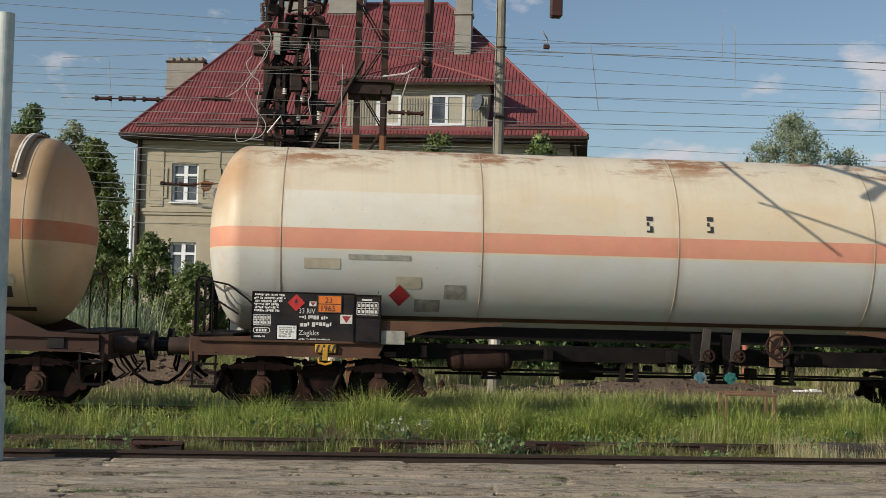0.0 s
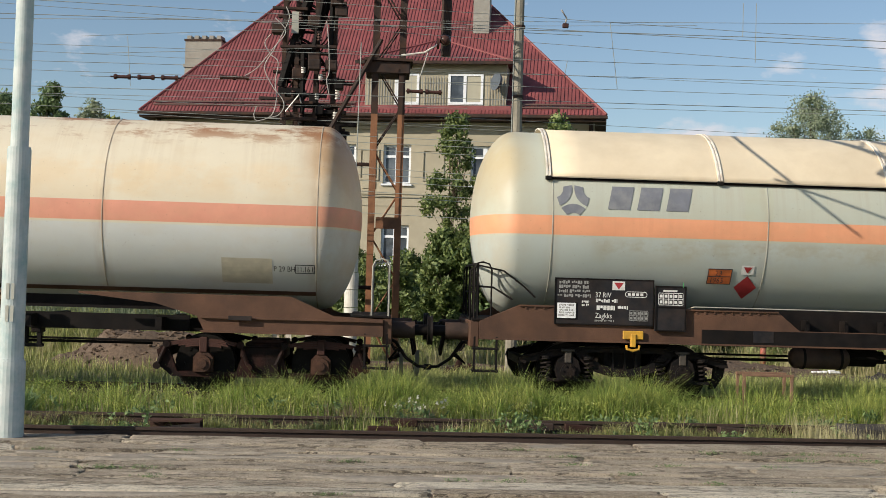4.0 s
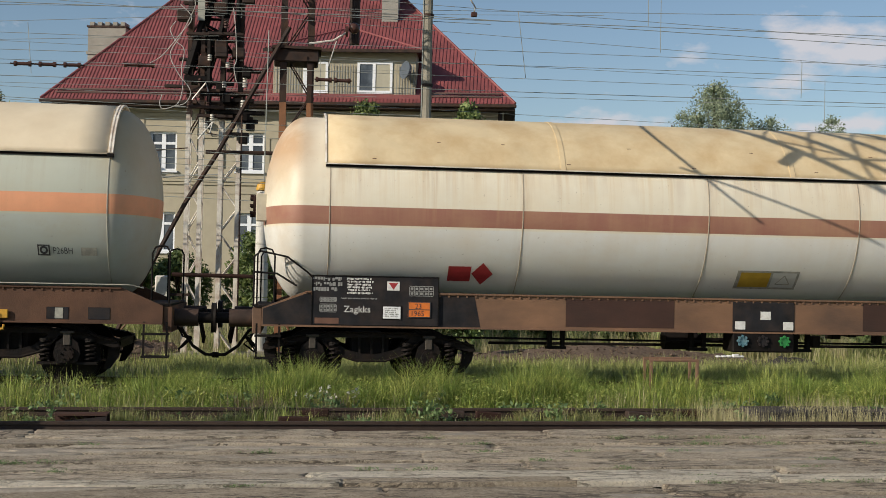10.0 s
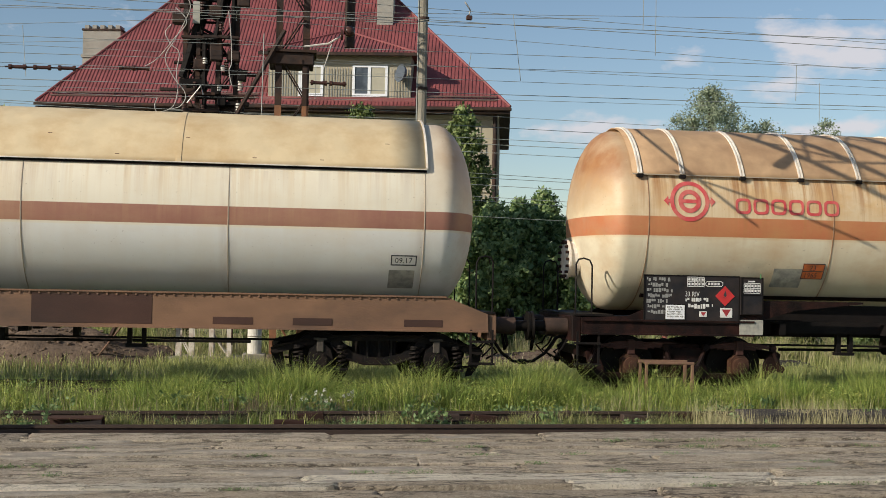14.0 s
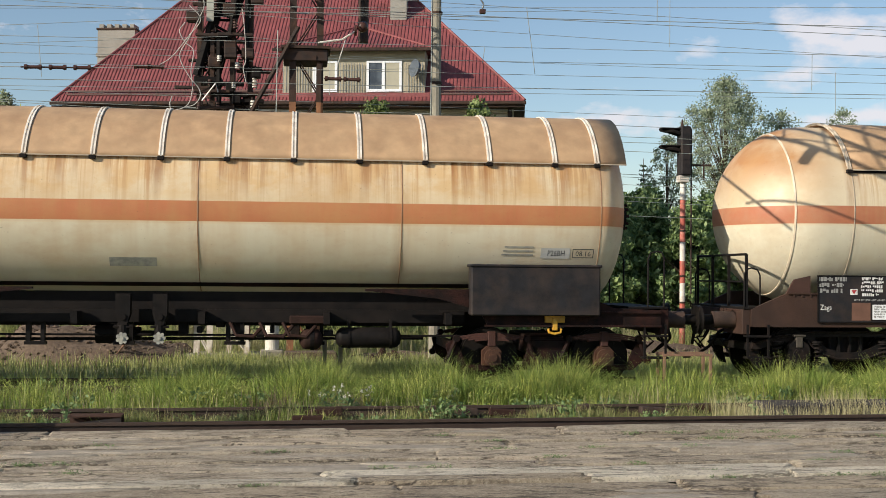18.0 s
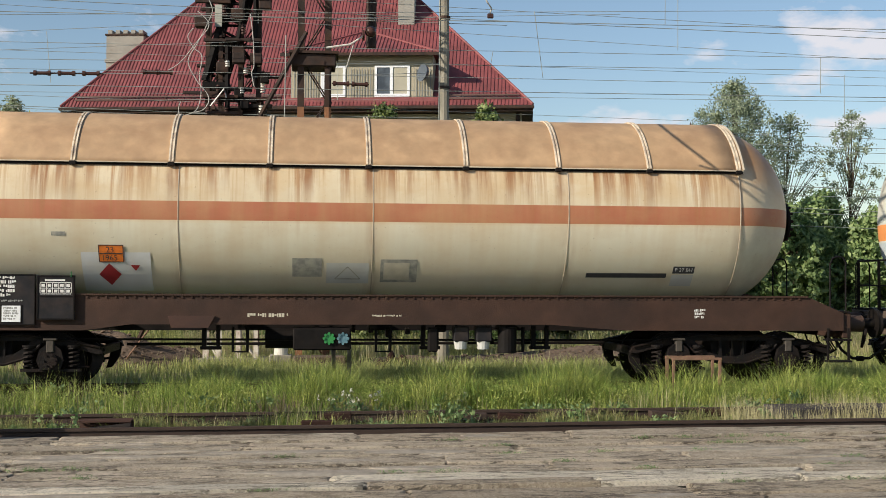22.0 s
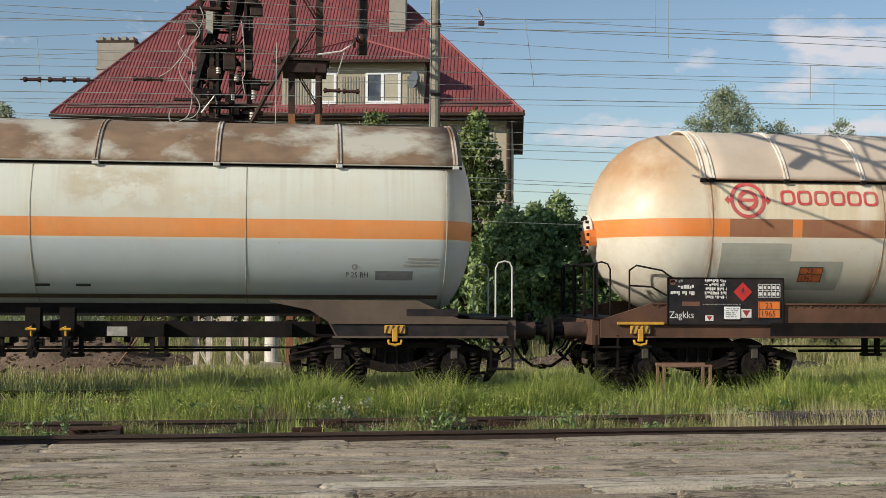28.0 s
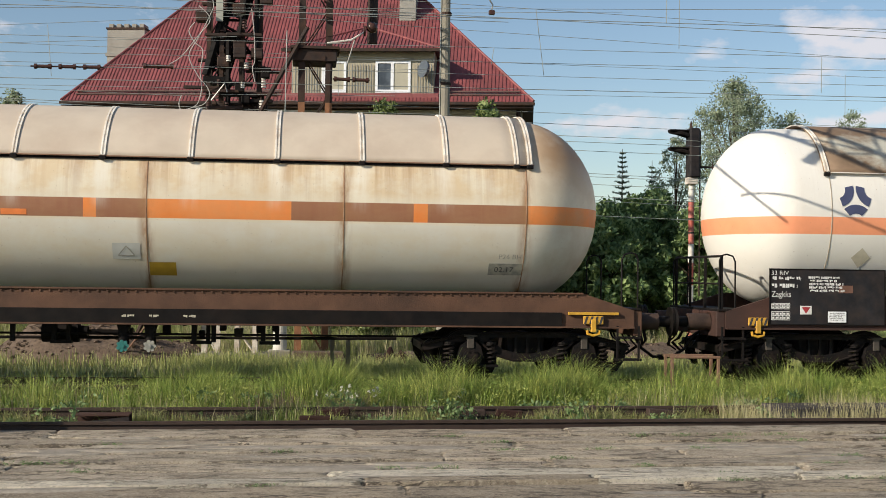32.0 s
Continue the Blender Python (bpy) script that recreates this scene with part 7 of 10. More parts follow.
# the gantry over the tracks: a box lattice beam that leaves the view overhead
g = empty("gantry", -1.50, 28.2, 0, "black lattice gantry beam spanning the tracks overhead", "gantry")
GX, GY = 0.105, -34.0
for sx in (-0.38, 0.38):
    for z in (8.55, 9.35):
        part("chord", rod(B(), (sx, 0, z), (sx - GX * GY, GY, z), 0.05, 6), M_DARKIRON, g)
n = 46
for k in range(n):
    a, b = k / n, (k + 1) / n
    pa, pb = Vector((-GX * GY * a, GY * a, 0)), Vector((-GX * GY * b, GY * b, 0))
    sg = 1 if k % 2 else -1
    bm = B()
    for sx in (-0.38, 0.38):
        rod(bm, pa + Vector((sx, 0, 8.55 if sg > 0 else 9.35)), pb + Vector((sx, 0, 9.35 if sg > 0 else 8.55)), 0.024, 5)
    for z in (8.55, 9.35):
        rod(bm, pa + Vector((0.38 * sg, 0, z)), pb + Vector((-0.38 * sg, 0, z)), 0.022, 5)
    part("web_bar", bm, M_DARKIRON, g)
for sx in (-0.38, 0.38):
    part("gantry_leg", rod(B(), (sx * 3 - GX * GY, GY, -0.15), (sx - GX * GY, GY, 9.35), 0.09, 8), M_DARKIRON, g)
o = Vector((-1.50, 28.2, 0))
for pts, r in (([(0.78, 17.77, 7.59), (0.33, 17.77, 7.59), (1.11, 15.19, 6.10)], 0.022), ([(0.69, 15.8, 6.47), (2.35, 14.83, 6.23)], 0.022)):
    part("steady_arm", tube(B(), [Vector(p) - o for p in pts], r, 6), M_DARKIRON, g)
bm = B()
for j in range(6):
    drum(bm, Vector((1.17, 15.2, 7.62 - j * 0.065)) - o, "z", 0.04, 0.075, 10)
part("hanging_insulator", bm, M_INSUL, g)

# leaning haunch where the beam meets its mast
ha, hb_, hc, hd = Vector((-1.83, 28.0, 8.4)), Vector((-2.42, 28.0, 6.24)), Vector((-1.36, 28.0, 8.4)), Vector((-1.98, 28.0, 6.24))
for pa, pb, r in ((ha, hb_, 0.10), (hc, hd, 0.055)):
    for dy in (0.0, 0.5):
        part("haunch_chord", rod(B(), pa - o + Vector((0, dy, 0)), pb - o + Vector((0, dy, 0)), r, 6), M_BLACK, g)
for k in range(11):
    f0, f1 = k / 11, (k + 1) / 11
    for dy in (0.0, 0.5):
        part("haunch_rung", rod(B(), ha.lerp(hb_, f0) - o + Vector((0, dy, 0)), hc.lerp(hd, f1 if k % 2 else f0) - o + Vector((0, dy, 0)), 0.032, 5), M_BLACK, g)
part("haunch_shoe", box(B(), -0.98, -0.36, -0.25, 0.35, 6.05, 6.22, 0.02), M_BLACK, g)
part("hanger_bar", rod(B(), (0.21, -0.3, 8.4), (0.20, -0.3, 6.1), 0.055, 6), M_BLACK, g)
part("hanger_bar", rod(B(), (0.02, -0.3, 8.4), (-0.20, -0.3, 7.0), 0.05, 6), M_BLACK, g)
part("hanger_bar", rod(B(), (-0.42, -0.3, 7.2), (-0.40, -0.3, 5.0), 0.06, 6), M_BLACK, g)
part("notice_plate", box(B(), -0.70, -0.54, -0.36, -0.33, 7.45, 7.95), M_FADED, g, "small grey notice plate")
for k, (x, z, w) in enumerate(((-0.75, 6.0, 0.9), (-0.55, 5.75, 0.8), (-0.1, 5.62, 0.7), (-0.35, 5.35, 1.2), (0.1, 5.15, 0.6), (0.05, 6.35, 0.5), (0.0, 4.85, 0.5))):
    part("switch_beam", box(B(), x, x + w, -0.36, -0.22, z, z + 0.09, 0.01), M_BLACK, g)
    part("switch_block", box(B(), x + w * 0.55, x + w * 0.55 + 0.2, -0.42, -0.16, z - 0.16, z + 0.02, 0.02), M_BLACK, g)
for x, z in ((-0.60, 6.0), (-0.62, 5.7), (-0.07, 5.95), (-0.32, 5.2), (0.0, 6.4), (-0.46, 5.0), (-0.40, 6.55)):
    bm = B()
    for j in range(3):
        drum(bm, (x, -0.40, z + j * 0.05), "z", 0.03, 0.05, 10)
    part("post_insulator", bm, M_PORC if x > -0.5 else M_INSUL, g)
part("earth_strap", tube(B(), [(-0.62, -0.42, 4.75), (-0.30, -0.42, 5.15), (-0.36, -0.42, 4.9)], 0.022, 6), M_PORC, g)

# white segmented post with a yellow cap
p = empty("arrester_post", -0.63, 27.0, -0.28, "white segmented post with a yellow domed cap", "post")
for k in range(9):
    z0 = 0.35 + k * 0.39
    part("segment", rod(B(), (0, 0, z0), (0, 0, z0 + 0.375), 0.155 if k < 5 else 0.135, 20), M_PORC, p)
bm = B()
for r0, r1, za, zb in ((0.145, 0.145, 3.86, 3.92), (0.145, 0.12, 3.92, 4.0), (0.12, 0.05, 4.0, 4.05)):
    rod(bm, (0, 0, za), (0, 0, zb), r0, 20, r1)
part("cap", bm, M_YELLOW, p, "yellow domed cap")
part("lead", rod(B(), (0.02, 0, 4.05), (0.05, 0, 7.4), 0.012, 6), M_WIRE, p)
part("plinth", box(B(), -0.25, 0.25, -0.25, 0.25, 0, 0.36, 0.02), M_CONCPOLE, p)

# round ball fitting on its pale arm
bm = B()
bmesh.ops.create_uvsphere(bm, u_segments=20, v_segments=12, radius=0.125)
ball = part("wire_tensioner", bm, M_INSUL, smooth=True)
ball.matrix_basis = pose(*BALL[0])
tagged(ball, "dark round tensioner ball on an overhead wire", "tensioner")
bo = Vector(BALL[0])
part("tensioner_disc", drum(B(), (-0.16, 0, -0.08), "x", 0.05, 0.12, 16), M_INSUL, ball)
part("tensioner_arm", tube(B(), [Vector(q) - bo for q in BALL_ARM], 0.022, 6), M_PORC, ball)
part("tensioner_stay", tube(B(), [Vector(q) - bo for q in ARM2], 0.014, 6), M_CABLE, ball)
ob = part("dark_downpipe", rod(B(), (0, 0, 0), (0, 0, 4.4), 0.13, 12), M_DARKIRON)
ob.matrix_basis = pose(1.46, 30.2, 7.5)
tagged(ob, "dark steel mast tube above the roof line", "mast tube")

# concrete pole with a stay, hung bracket to its right
cp = empty("pole", 3.0, 27.5, -0.28, "weathered grey concrete pole behind the track", "pole")
part("shaft", rod(B(), (0, 0, 0), (0, 0, 11.3), 0.135, 10, 0.095), M_CONCPOLE, cp)
part("pole_lead", rod(B(), (-0.13, -0.05, 1.5), (-0.11, -0.05, 11.2), 0.014, 6), M_WIRE, cp)
for z in (1.9, 4.2, 6.4, 8.0):
    part("clamp", drum(B(), (0, 0, z), "z", 0.06, 0.135, 12), M_DARKIRON, cp)
part("painted_mark", rod(B(), (0.01, -0.012, 1.05), (0.01, -0.012, 1.5), 0.13, 12), M_PORC, cp)
br = empty("wire_bracket", *BRK[0], "small dark wire bracket with a clamp", "bracket")
part("arm", tube(B(), [Vector(q) - Vector(BRK[0]) for q in BRK], 0.016, 6), M_CABLE, br)
part("clamp", box(B(), 0.03, 0.15, -0.04, 0.04, -0.36, -0.27, 0.01), M_INSUL, br)
hb = empty("hung_weight", 3.72, 24.0, 7.62, "dark hung transformer box on an overhead wire", "weight")
part("body", box(B(), -0.12, 0.12, -0.1, 0.1, 0.0, 0.42, 0.03), M_INSUL, hb)
part("strap", rod(B(), (0, 0, 0.42), (0, 0, 1.6), 0.02, 6), M_DARKIRON, hb)

# colour light signal, seen edge-on
sg = empty("signal", 9.60, 30.0, -0.28, "railway signal with two black hoods on a red and white post", "signal")
M_REDP = material("faded_red_post_paint", (0.42, 0.09, 0.06), 0.6, 0, 0.15, 6, 0, 40, (0.55, 0.40, 0.32), 0.4, 5)
z, k = 0.0, 0
for h, mt in ((0.75, M_REDP), (0.62, M_REDP), (0.50, M_MASTWHITE), (0.56, M_REDP), (0.48, M_MASTWHITE), (0.62, M_REDP), (0.45, M_REDP), (0.45, M_MASTWHITE)):
    part("post_section", rod(B(), (0, 0, z), (0, 0, z + h), 0.072, 14), mt, sg)
    z += h
for zz in (0.75, 1.38, 2.05, 3.2, 3.55):
    part("collar", drum(B(), (0, 0, zz), "z", 0.04, 0.085, 14), M_DARKIRON, sg)
part("head_seat", box(B(), -0.13, 0.13, -0.13, 0.13, 4.43, 4.60, 0.01), M_MASTWHITE, sg)
head = part("signal_head", box(B(), -0.10, 0.16, -0.20, 0.20, 4.60, 5.85, 0.03), M_PANEL, sg)
for zz in (5.22, 5.66):
    bm = B()
    tube(bm, [(-0.08, -0.12, zz), (-0.30, -0.10, zz + 0.06), (-0.58, 0, zz + 0.10), (-0.30, 0.10, zz + 0.06), (-0.08, 0.12, zz)], 0.05, 6)
    box(bm, -0.60, -0.08, -0.13, 0.13, zz + 0.10, zz + 0.15, 0.02)
    part("hood", bm, M_BLACK, head)
part("finial", rod(B(), (-0.02, 0, 5.85), (-0.02, 0, 6.05), 0.05, 8, 0.01), M_DARKIRON, head)
part("ladder_rail", tube(B(), [(0.22, 0, 1.6), (0.22, 0, 5.8), (0.10, 0, 5.88)], 0.02, 6), M_DARKIRON, sg)
part("ladder_bracket", box(B(), 0.08, 0.75, -0.02, 0.02, 4.85, 4.90), M_DARKIRON, sg)
part("cabinet_stub", rod(B(), (0.55, 0, 4.5), (0.55, 0, 4.95), 0.02, 6), M_DARKIRON, sg)

# lamp post beside the yard
lp = empty("lamp_post", -4.13, 14.0, -0.28, "pale stepped steel lamp post beside the paved edge", "lamp post")
for za, zb, r in ((0.0, 0.16, 0.26), (0.16, 1.05, 0.165), (1.05, 3.45, 0.135), (3.45, 5.25, 0.10)):
    part("tube_section", rod(B(), (0, 0, za), (0, 0, zb), r, 24, r * 0.97), M_PALEPOLE, lp)
for zz, r in ((1.05, 0.15), (3.45, 0.125)):
    part("joint_ring", drum(B(), (0, 0, zz), "z", 0.05, r, 24), M_PALEPOLE, lp)
bm = B()
for k in range(2):
    rect(bm, -0.045, -0.01, 1.75 - k * 0.25, 1.93 - k * 0.25, -0.139)
    rect(bm, 0.01, 0.045, 1.75 - k * 0.25, 1.93 - k * 0.25, -0.139)
part("stencil_mark", bm, M_FADED, lp)


# ---- boards, marks and fittings of the wagons ----
M_OCHRE = material("ochre_weathered_film", (0.64, 0.52, 0.31), 0.5, 0, 0.1, 3, 0, 40, (0.50, 0.36, 0.18), 0.5, 3, (3, 1, 0.4))
M_BEIGE = material("faded_beige_label", (0.50, 0.46, 0.36), 0.6, 0, 0.15, 8)
M_SMUDGE = material("grey_smudged_label", (0.30, 0.30, 0.27), 0.6, 0, 0.3, 9, 0, 40, (0.45, 0.42, 0.33), 0.7, 9)
M_PAPER = material("white_plastic_card", (0.80, 0.82, 0.85), 0.35, 0, 0.12, 9)
M_OX = material("oxide_brown_patch", (0.15, 0.075, 0.05), 0.65, 0, 0.2, 6)
YB = -1.352


def board(w, x0, x1, z0, z1, items, seed, side_box=None):
    """The black data board: a framed plate with its lettering, placards and cards."""
    b = plate("data_board", x0, x1, z0, z1, -1.335, M_PANEL, w, 0.016, "black data board with white lettering")
    W, H = x1 - x0, z1 - z0
    bm = B()
    for a in ((x0 - 0.012, x1 + 0.012, z1, z1 + 0.014), (x0 - 0.012, x1 + 0.012, z0 - 0.014, z0), (x0 - 0.012, x0, z0, z1), (x1, x1 + 0.012, z0, z1)):
        box(bm, a[0], a[1], -1.362, -1.33, a[2], a[3])
    part("board_frame", bm, M_BLACK, b)
    for k, it in enumerate(items):
        what, u0, u1, v0, v1 = it[:5]
        a0, a1, c0, c1 = x0 + W * u0, x0 + W * u1, z1 - H * v1, z1 - H * v0
        y = YB - 0.0007 * (k % 5)
        if what == "lines":
            scribble(b, a0, a1, c0, c1, y, it[5], M_WHITE if len(it) < 7 else M_GREYT, seed + k)
        elif what == "bars":
            scribble(b, a0, a1, c0, c1, y, it[5] if len(it) > 5 else 1, M_WHITE if len(it) < 7 else M_GREYT, seed + 50 + k, "number_bar")
        elif what == "text":
            bm = letters(it[5], a0, c0, c1 - c0, y)
            xs = [v.co.x for v in bm.verts]
            f = (a1 - a0) / max(0.01, max(xs) - min(xs))
            for v in bm.verts:
                v.co.x = a0 + (v.co.x - min(xs)) * f
            part("lettering", bm, M_WHITE, b)
        elif what == "card":
            card = plate("card_holder", a0 - 0.015, a1 + 0.015, c0 - 0.015, c1 + 0.015, -1.352, M_BLACK, b, 0.012)
            plate("card", a0, a1, c0, c1, -1.3645, M_PAPER, card, 0.004, "white card")
            scribble(card, a0 + 0.02, a1 - 0.02, c0 + 0.02, c1 - 0.02, -1.3692, 5, M_GREYT, seed + 90 + k)
        elif what == "tri":
            t = plate("warning_label", a0, a1, c0, c1, -1.352, M_WHITE, b, 0.006, "white label with a red triangle")
            part("triangle", flat(B(), [(a0 + (a1 - a0) * 0.12, c1 - (c1 - c0) * 0.15), (a0 + (a1 - a0) * 0.5, c0 + (c1 - c0) * 0.1), (a1 - (a1 - a0) * 0.12, c1 - (c1 - c0) * 0.15)], -1.3592), M_CRIMSON, t)
        elif what == "flame":
            r = (c1 - c0) / 2
            cx, cz = (a0 + a1) / 2, (c0 + c1) / 2
            f = part("flame_placard", prism(B(), [(cx - r, cz), (cx, cz - r), (cx + r, cz), (cx, cz + r)], -1.358, -1.352, "y"), M_RED, b, "red flame placard")
            bm = flat(B(), [(cx - r * 0.16, cz + r * 0.02), (cx, cz - r * 0.1), (cx + r * 0.16, cz + r * 0.02), (cx + r * 0.13, cz + r * 0.25), (cx + r * 0.02, cz + r * 0.55), (cx - r * 0.05, cz + r * 0.33), (cx - r * 0.14, cz + r * 0.22)], -1.3592)
            rect(bm, cx - r * 0.2, cx + r * 0.2, cz - r * 0.2, cz - r * 0.15, -1.3592)
            part("flame", bm, M_DARKT, f)
        elif what == "orange":
            hazard_plate(b, a0, a1, c0, c1, -1.352)
        elif what == "table":
            grid_mark(b, a0, a1, c0, c1, y, M_WHITE if len(it) < 6 else M_GREYT, 2, 5)
        elif what == "oval":
            r = (c1 - c0) / 2
            bm = B()
            ring(bm, a0 + r, c0 + r, r - 0.01, r, 90, 270, 10, y)
            ring(bm, a1 - r, c0 + r, r - 0.01, r, -90, 90, 10, y)
            rect(bm, a0 + r, a1 - r, c1 - 0.01, c1, y), rect(bm, a0 + r, a1 - r, c0, c0 + 0.01, y)
            for j in range(4):
                rect(bm, a0 + r + j * (a1 - a0 - 2 * r) / 4, a0 + r + (j + 0.7) * (a1 - a0 - 2 * r) / 4, c0 + r * 0.55, c1 - r * 0.55, y)
            part("oval_mark", bm, M_WHITE, b)
        elif what == "patch":
            plate("oxide_patch", a0, a1, c0, c1, -1.3505, M_OX, b, 0.0015)
    if side_box:
        s0, s1, q0, q1 = side_box
        sb = plate("placard_box", s0, s1, q0, q1, -1.335, M_PANEL, w, 0.05, "black hinged placard box")
        bm = B()
        h = q1 - q0
        for a in ((s0, s1, q1 - 0.02, q1), (s0, s1, q0, q0 + 0.02), (s0, s0 + 0.02, q0 + 0.02, q1 - 0.02), (s1 - 0.02, s1, q0 + 0.02, q1 - 0.02), (s0 + 0.02, s1 - 0.02, q0 + h * 0.52, q0 + h * 0.54)):
            box(bm, a[0], a[1], -1.397, -1.385, a[2], a[3])
        part("box_rim", bm, M_BLACK, sb)
        grid_mark(sb, s0 + 0.05, s1 - 0.05, q1 - h * 0.42, q1 - h * 0.16, -1.3865, M_WHITE, 2, 5)
        bm = rect(B(), s0 + 0.12, s1 - 0.14, q1 - h * 0.13, q1 - h * 0.09, -1.3865)
        part("lettering_bar", bm, M_WHITE, sb)
        bm = B()
        rod(bm, (s1 - 0.05, -1.40, q1 - 0.02), (s1 - 0.05, -1.40, q1 + 0.06), 0.008, 5)
        part("latch", bm, M_GREEN, sb)
    return b


def tri_label(shell, cx, cz, w, h):
    shell.patch("warning_label", cx - w / 2, cx + w / 2, cz - h / 2, cz + h / 2, M_WHITE, 0.008, "white label with a red triangle")
    shell.wrap("triangle", flat(B(), [(cx - w * 0.36, cz + h * 0.32), (cx, cz - h * 0.36), (cx + w * 0.36, cz + h * 0.32)]), M_CRIMSON, 0.013)


def small_writing(shell, body, x, z, h, mat, width=None):
    bm = letters(body, x, z, h)
    if width:
        xs = [v.co.x for v in bm.verts]
        f = width / max(0.01, max(xs) - min(xs))
        for v in bm.verts:
            v.co.x = x + (v.co.x - x) * f
    shell.wrap("lettering", bm, mat, 0.006)


def frame_mark(shell, x0, x1, z0, z1, mat, t=0.012):
    bm = B()
    for a in ((x0, x1, z0, z0 + t), (x0, x1, z1 - t, z1), (x0, x0 + t, z0 + t, z1 - t), (x1 - t, x1, z0 + t, z1 - t)):
        rect(bm, *a)
    shell.wrap("mark_frame", bm, mat, 0.007)


def outline_sign(shell, x0, x1, z0, z1):
    """A pale label with a faint triangle outline."""
    shell.patch("pale_label", x0, x1, z0, z1, M_PALE, 0.005, "pale label with a faint triangle")
    cx, w, h = (x0 + x1) / 2, x1 - x0, z1 - z0
    bm = B()
    p = [(cx - w * 0.3, z0 + h * 0.22), (cx + w * 0.3, z0 + h * 0.22), (cx, z1 - h * 0.18)]
    for a, b in zip(p, p[1:] + p[:1]):
        d = (Vector((b[0] - a[0], b[1] - a[1]))).normalized() * 0.008
        flat(bm, [(a[0] - d.y, a[1] + d.x), (a[0] + d.y, a[1] - d.x), (b[0] + d.y, b[1] - d.x), (b[0] - d.y, b[1] + d.x)])
    shell.wrap("triangle_outline", bm, M_SMUDGE, 0.009)


def three_lobes(shell, cx, cz, r, mat):
    """A three-sided emblem drawn as plain bowed bars."""
    n = 8
    for k in range(3):
        a = radians(-90 + 120 * k)
        mx, mz = cx + 1.32 * r * math.cos(a), cz + 1.32 * r * math.sin(a)
        bm = B()
        for j in range(n):
            p, q = (a + math.pi + radians(-42 + 84 * i / n) for i in (j, j + 1))
            flat(bm, [(mx + f * r * math.cos(t), mz + f * r * math.sin(t)) for f, t in ((0.55, p), (1.08, p), (1.08, q), (0.55, q))])
        shell.wrap("emblem_lobe", bm, mat)


def slanted_blocks(shell, x0, x1, z0, z1, mat):
    """Three bold slanted blocks in place of a firm's name."""
    w = (x1 - x0) / 3
    h = z1 - z0
    for k in range(3):
        a = x0 + k * w
        bm = flat(B(), [(a + 0.06 * h, z0), (a + w * 0.80, z0), (a + w * 0.80 + 0.22 * h, z1), (a + 0.28 * h, z1)])
        shell.wrap("sign_block", bm, mat)


def ring_emblem(shell, cx, cz, r, mat):
    bm = ring(B(), cx, cz, r * 0.80, r, 0, 360, 40)
    shell.wrap("emblem_ring", bm, mat)
    bm = ring(B(), cx, cz, r * 0.36, r * 0.58, 0, 360, 32)
    rect(bm, cx - r * 0.36, cx + r * 0.36, cz - r * 0.09, cz + r * 0.09)
    shell.wrap("emblem_core", bm, mat)
    for s in (-1, 1):
        bm = rect(B(), *sorted((cx + s * r * 1.0, cx + s * r * 1.1)), cz - r * 0.09, cz + r * 0.09)
        flat(bm, [(cx + s * r * 1.08, cz - r * 0.25), (cx + s * r * 1.32, cz), (cx + s * r * 1.08, cz + r * 0.25)][::s])
        shell.wrap("emblem_arrow", bm, mat)


def round_blocks(shell, x0, x1, z0, z1, mat, n=6):
    """A row of rounded hollow blocks in place of a firm's name."""
    w = (x1 - x0) / n
    r = (z1 - z0) / 2
    for k in range(n):
        wide = 0.86 * w if k != 4 else 0.86 * w
        cx = x0 + (k + 0.5) * w
        h = wide / 2
        bm = B()
        t = min(0.05, h * 0.34)
        pts_o, pts_i = [], []
        for j in range(32):
            a = 2 * math.pi * j / 32
            ca, sa = math.cos(a), math.sin(a)
            q = 0.55
            pts_o.append((cx + h * math.copysign(abs(ca) ** q, ca), z0 + r + r * math.copysign(abs(sa) ** q, sa)))
            pts_i.append((cx + (h - t) * math.copysign(abs(ca) ** q, ca), z0 + r + (r - t) * math.copysign(abs(sa) ** q, sa)))
        for j in range(32):
            j2 = (j + 1) % 32
            flat(bm, [pts_i[j], pts_o[j], pts_o[j2], pts_i[j2]])
        shell.wrap("sign_block", bm, mat)


def head_flange(w, x, sg, z, r, mat, bolts=14, bolt_mat=None):
    """A bolted manhole flange on a tank head; sg is the way it faces."""
    bm = B()
    rod(bm, (x - sg * 0.10, 0, z), (x + sg * 0.06, 0, z), r, 28)
    rod(bm, (x + sg * 0.06, 0, z), (x + sg * 0.10, 0, z), r * 1.12, 28)
    f = part("manhole_flange", bm, mat, w)
    for k in range(bolts):
        a = 2 * math.pi * k / bolts
        part("bolt", rod(B(), (x + sg * 0.10, r * math.cos(a), z + r * math.sin(a)), (x + sg * 0.15, r * math.cos(a), z + r * math.sin(a)), 0.025, 6), bolt_mat or M_RUSTY, f)
    return f


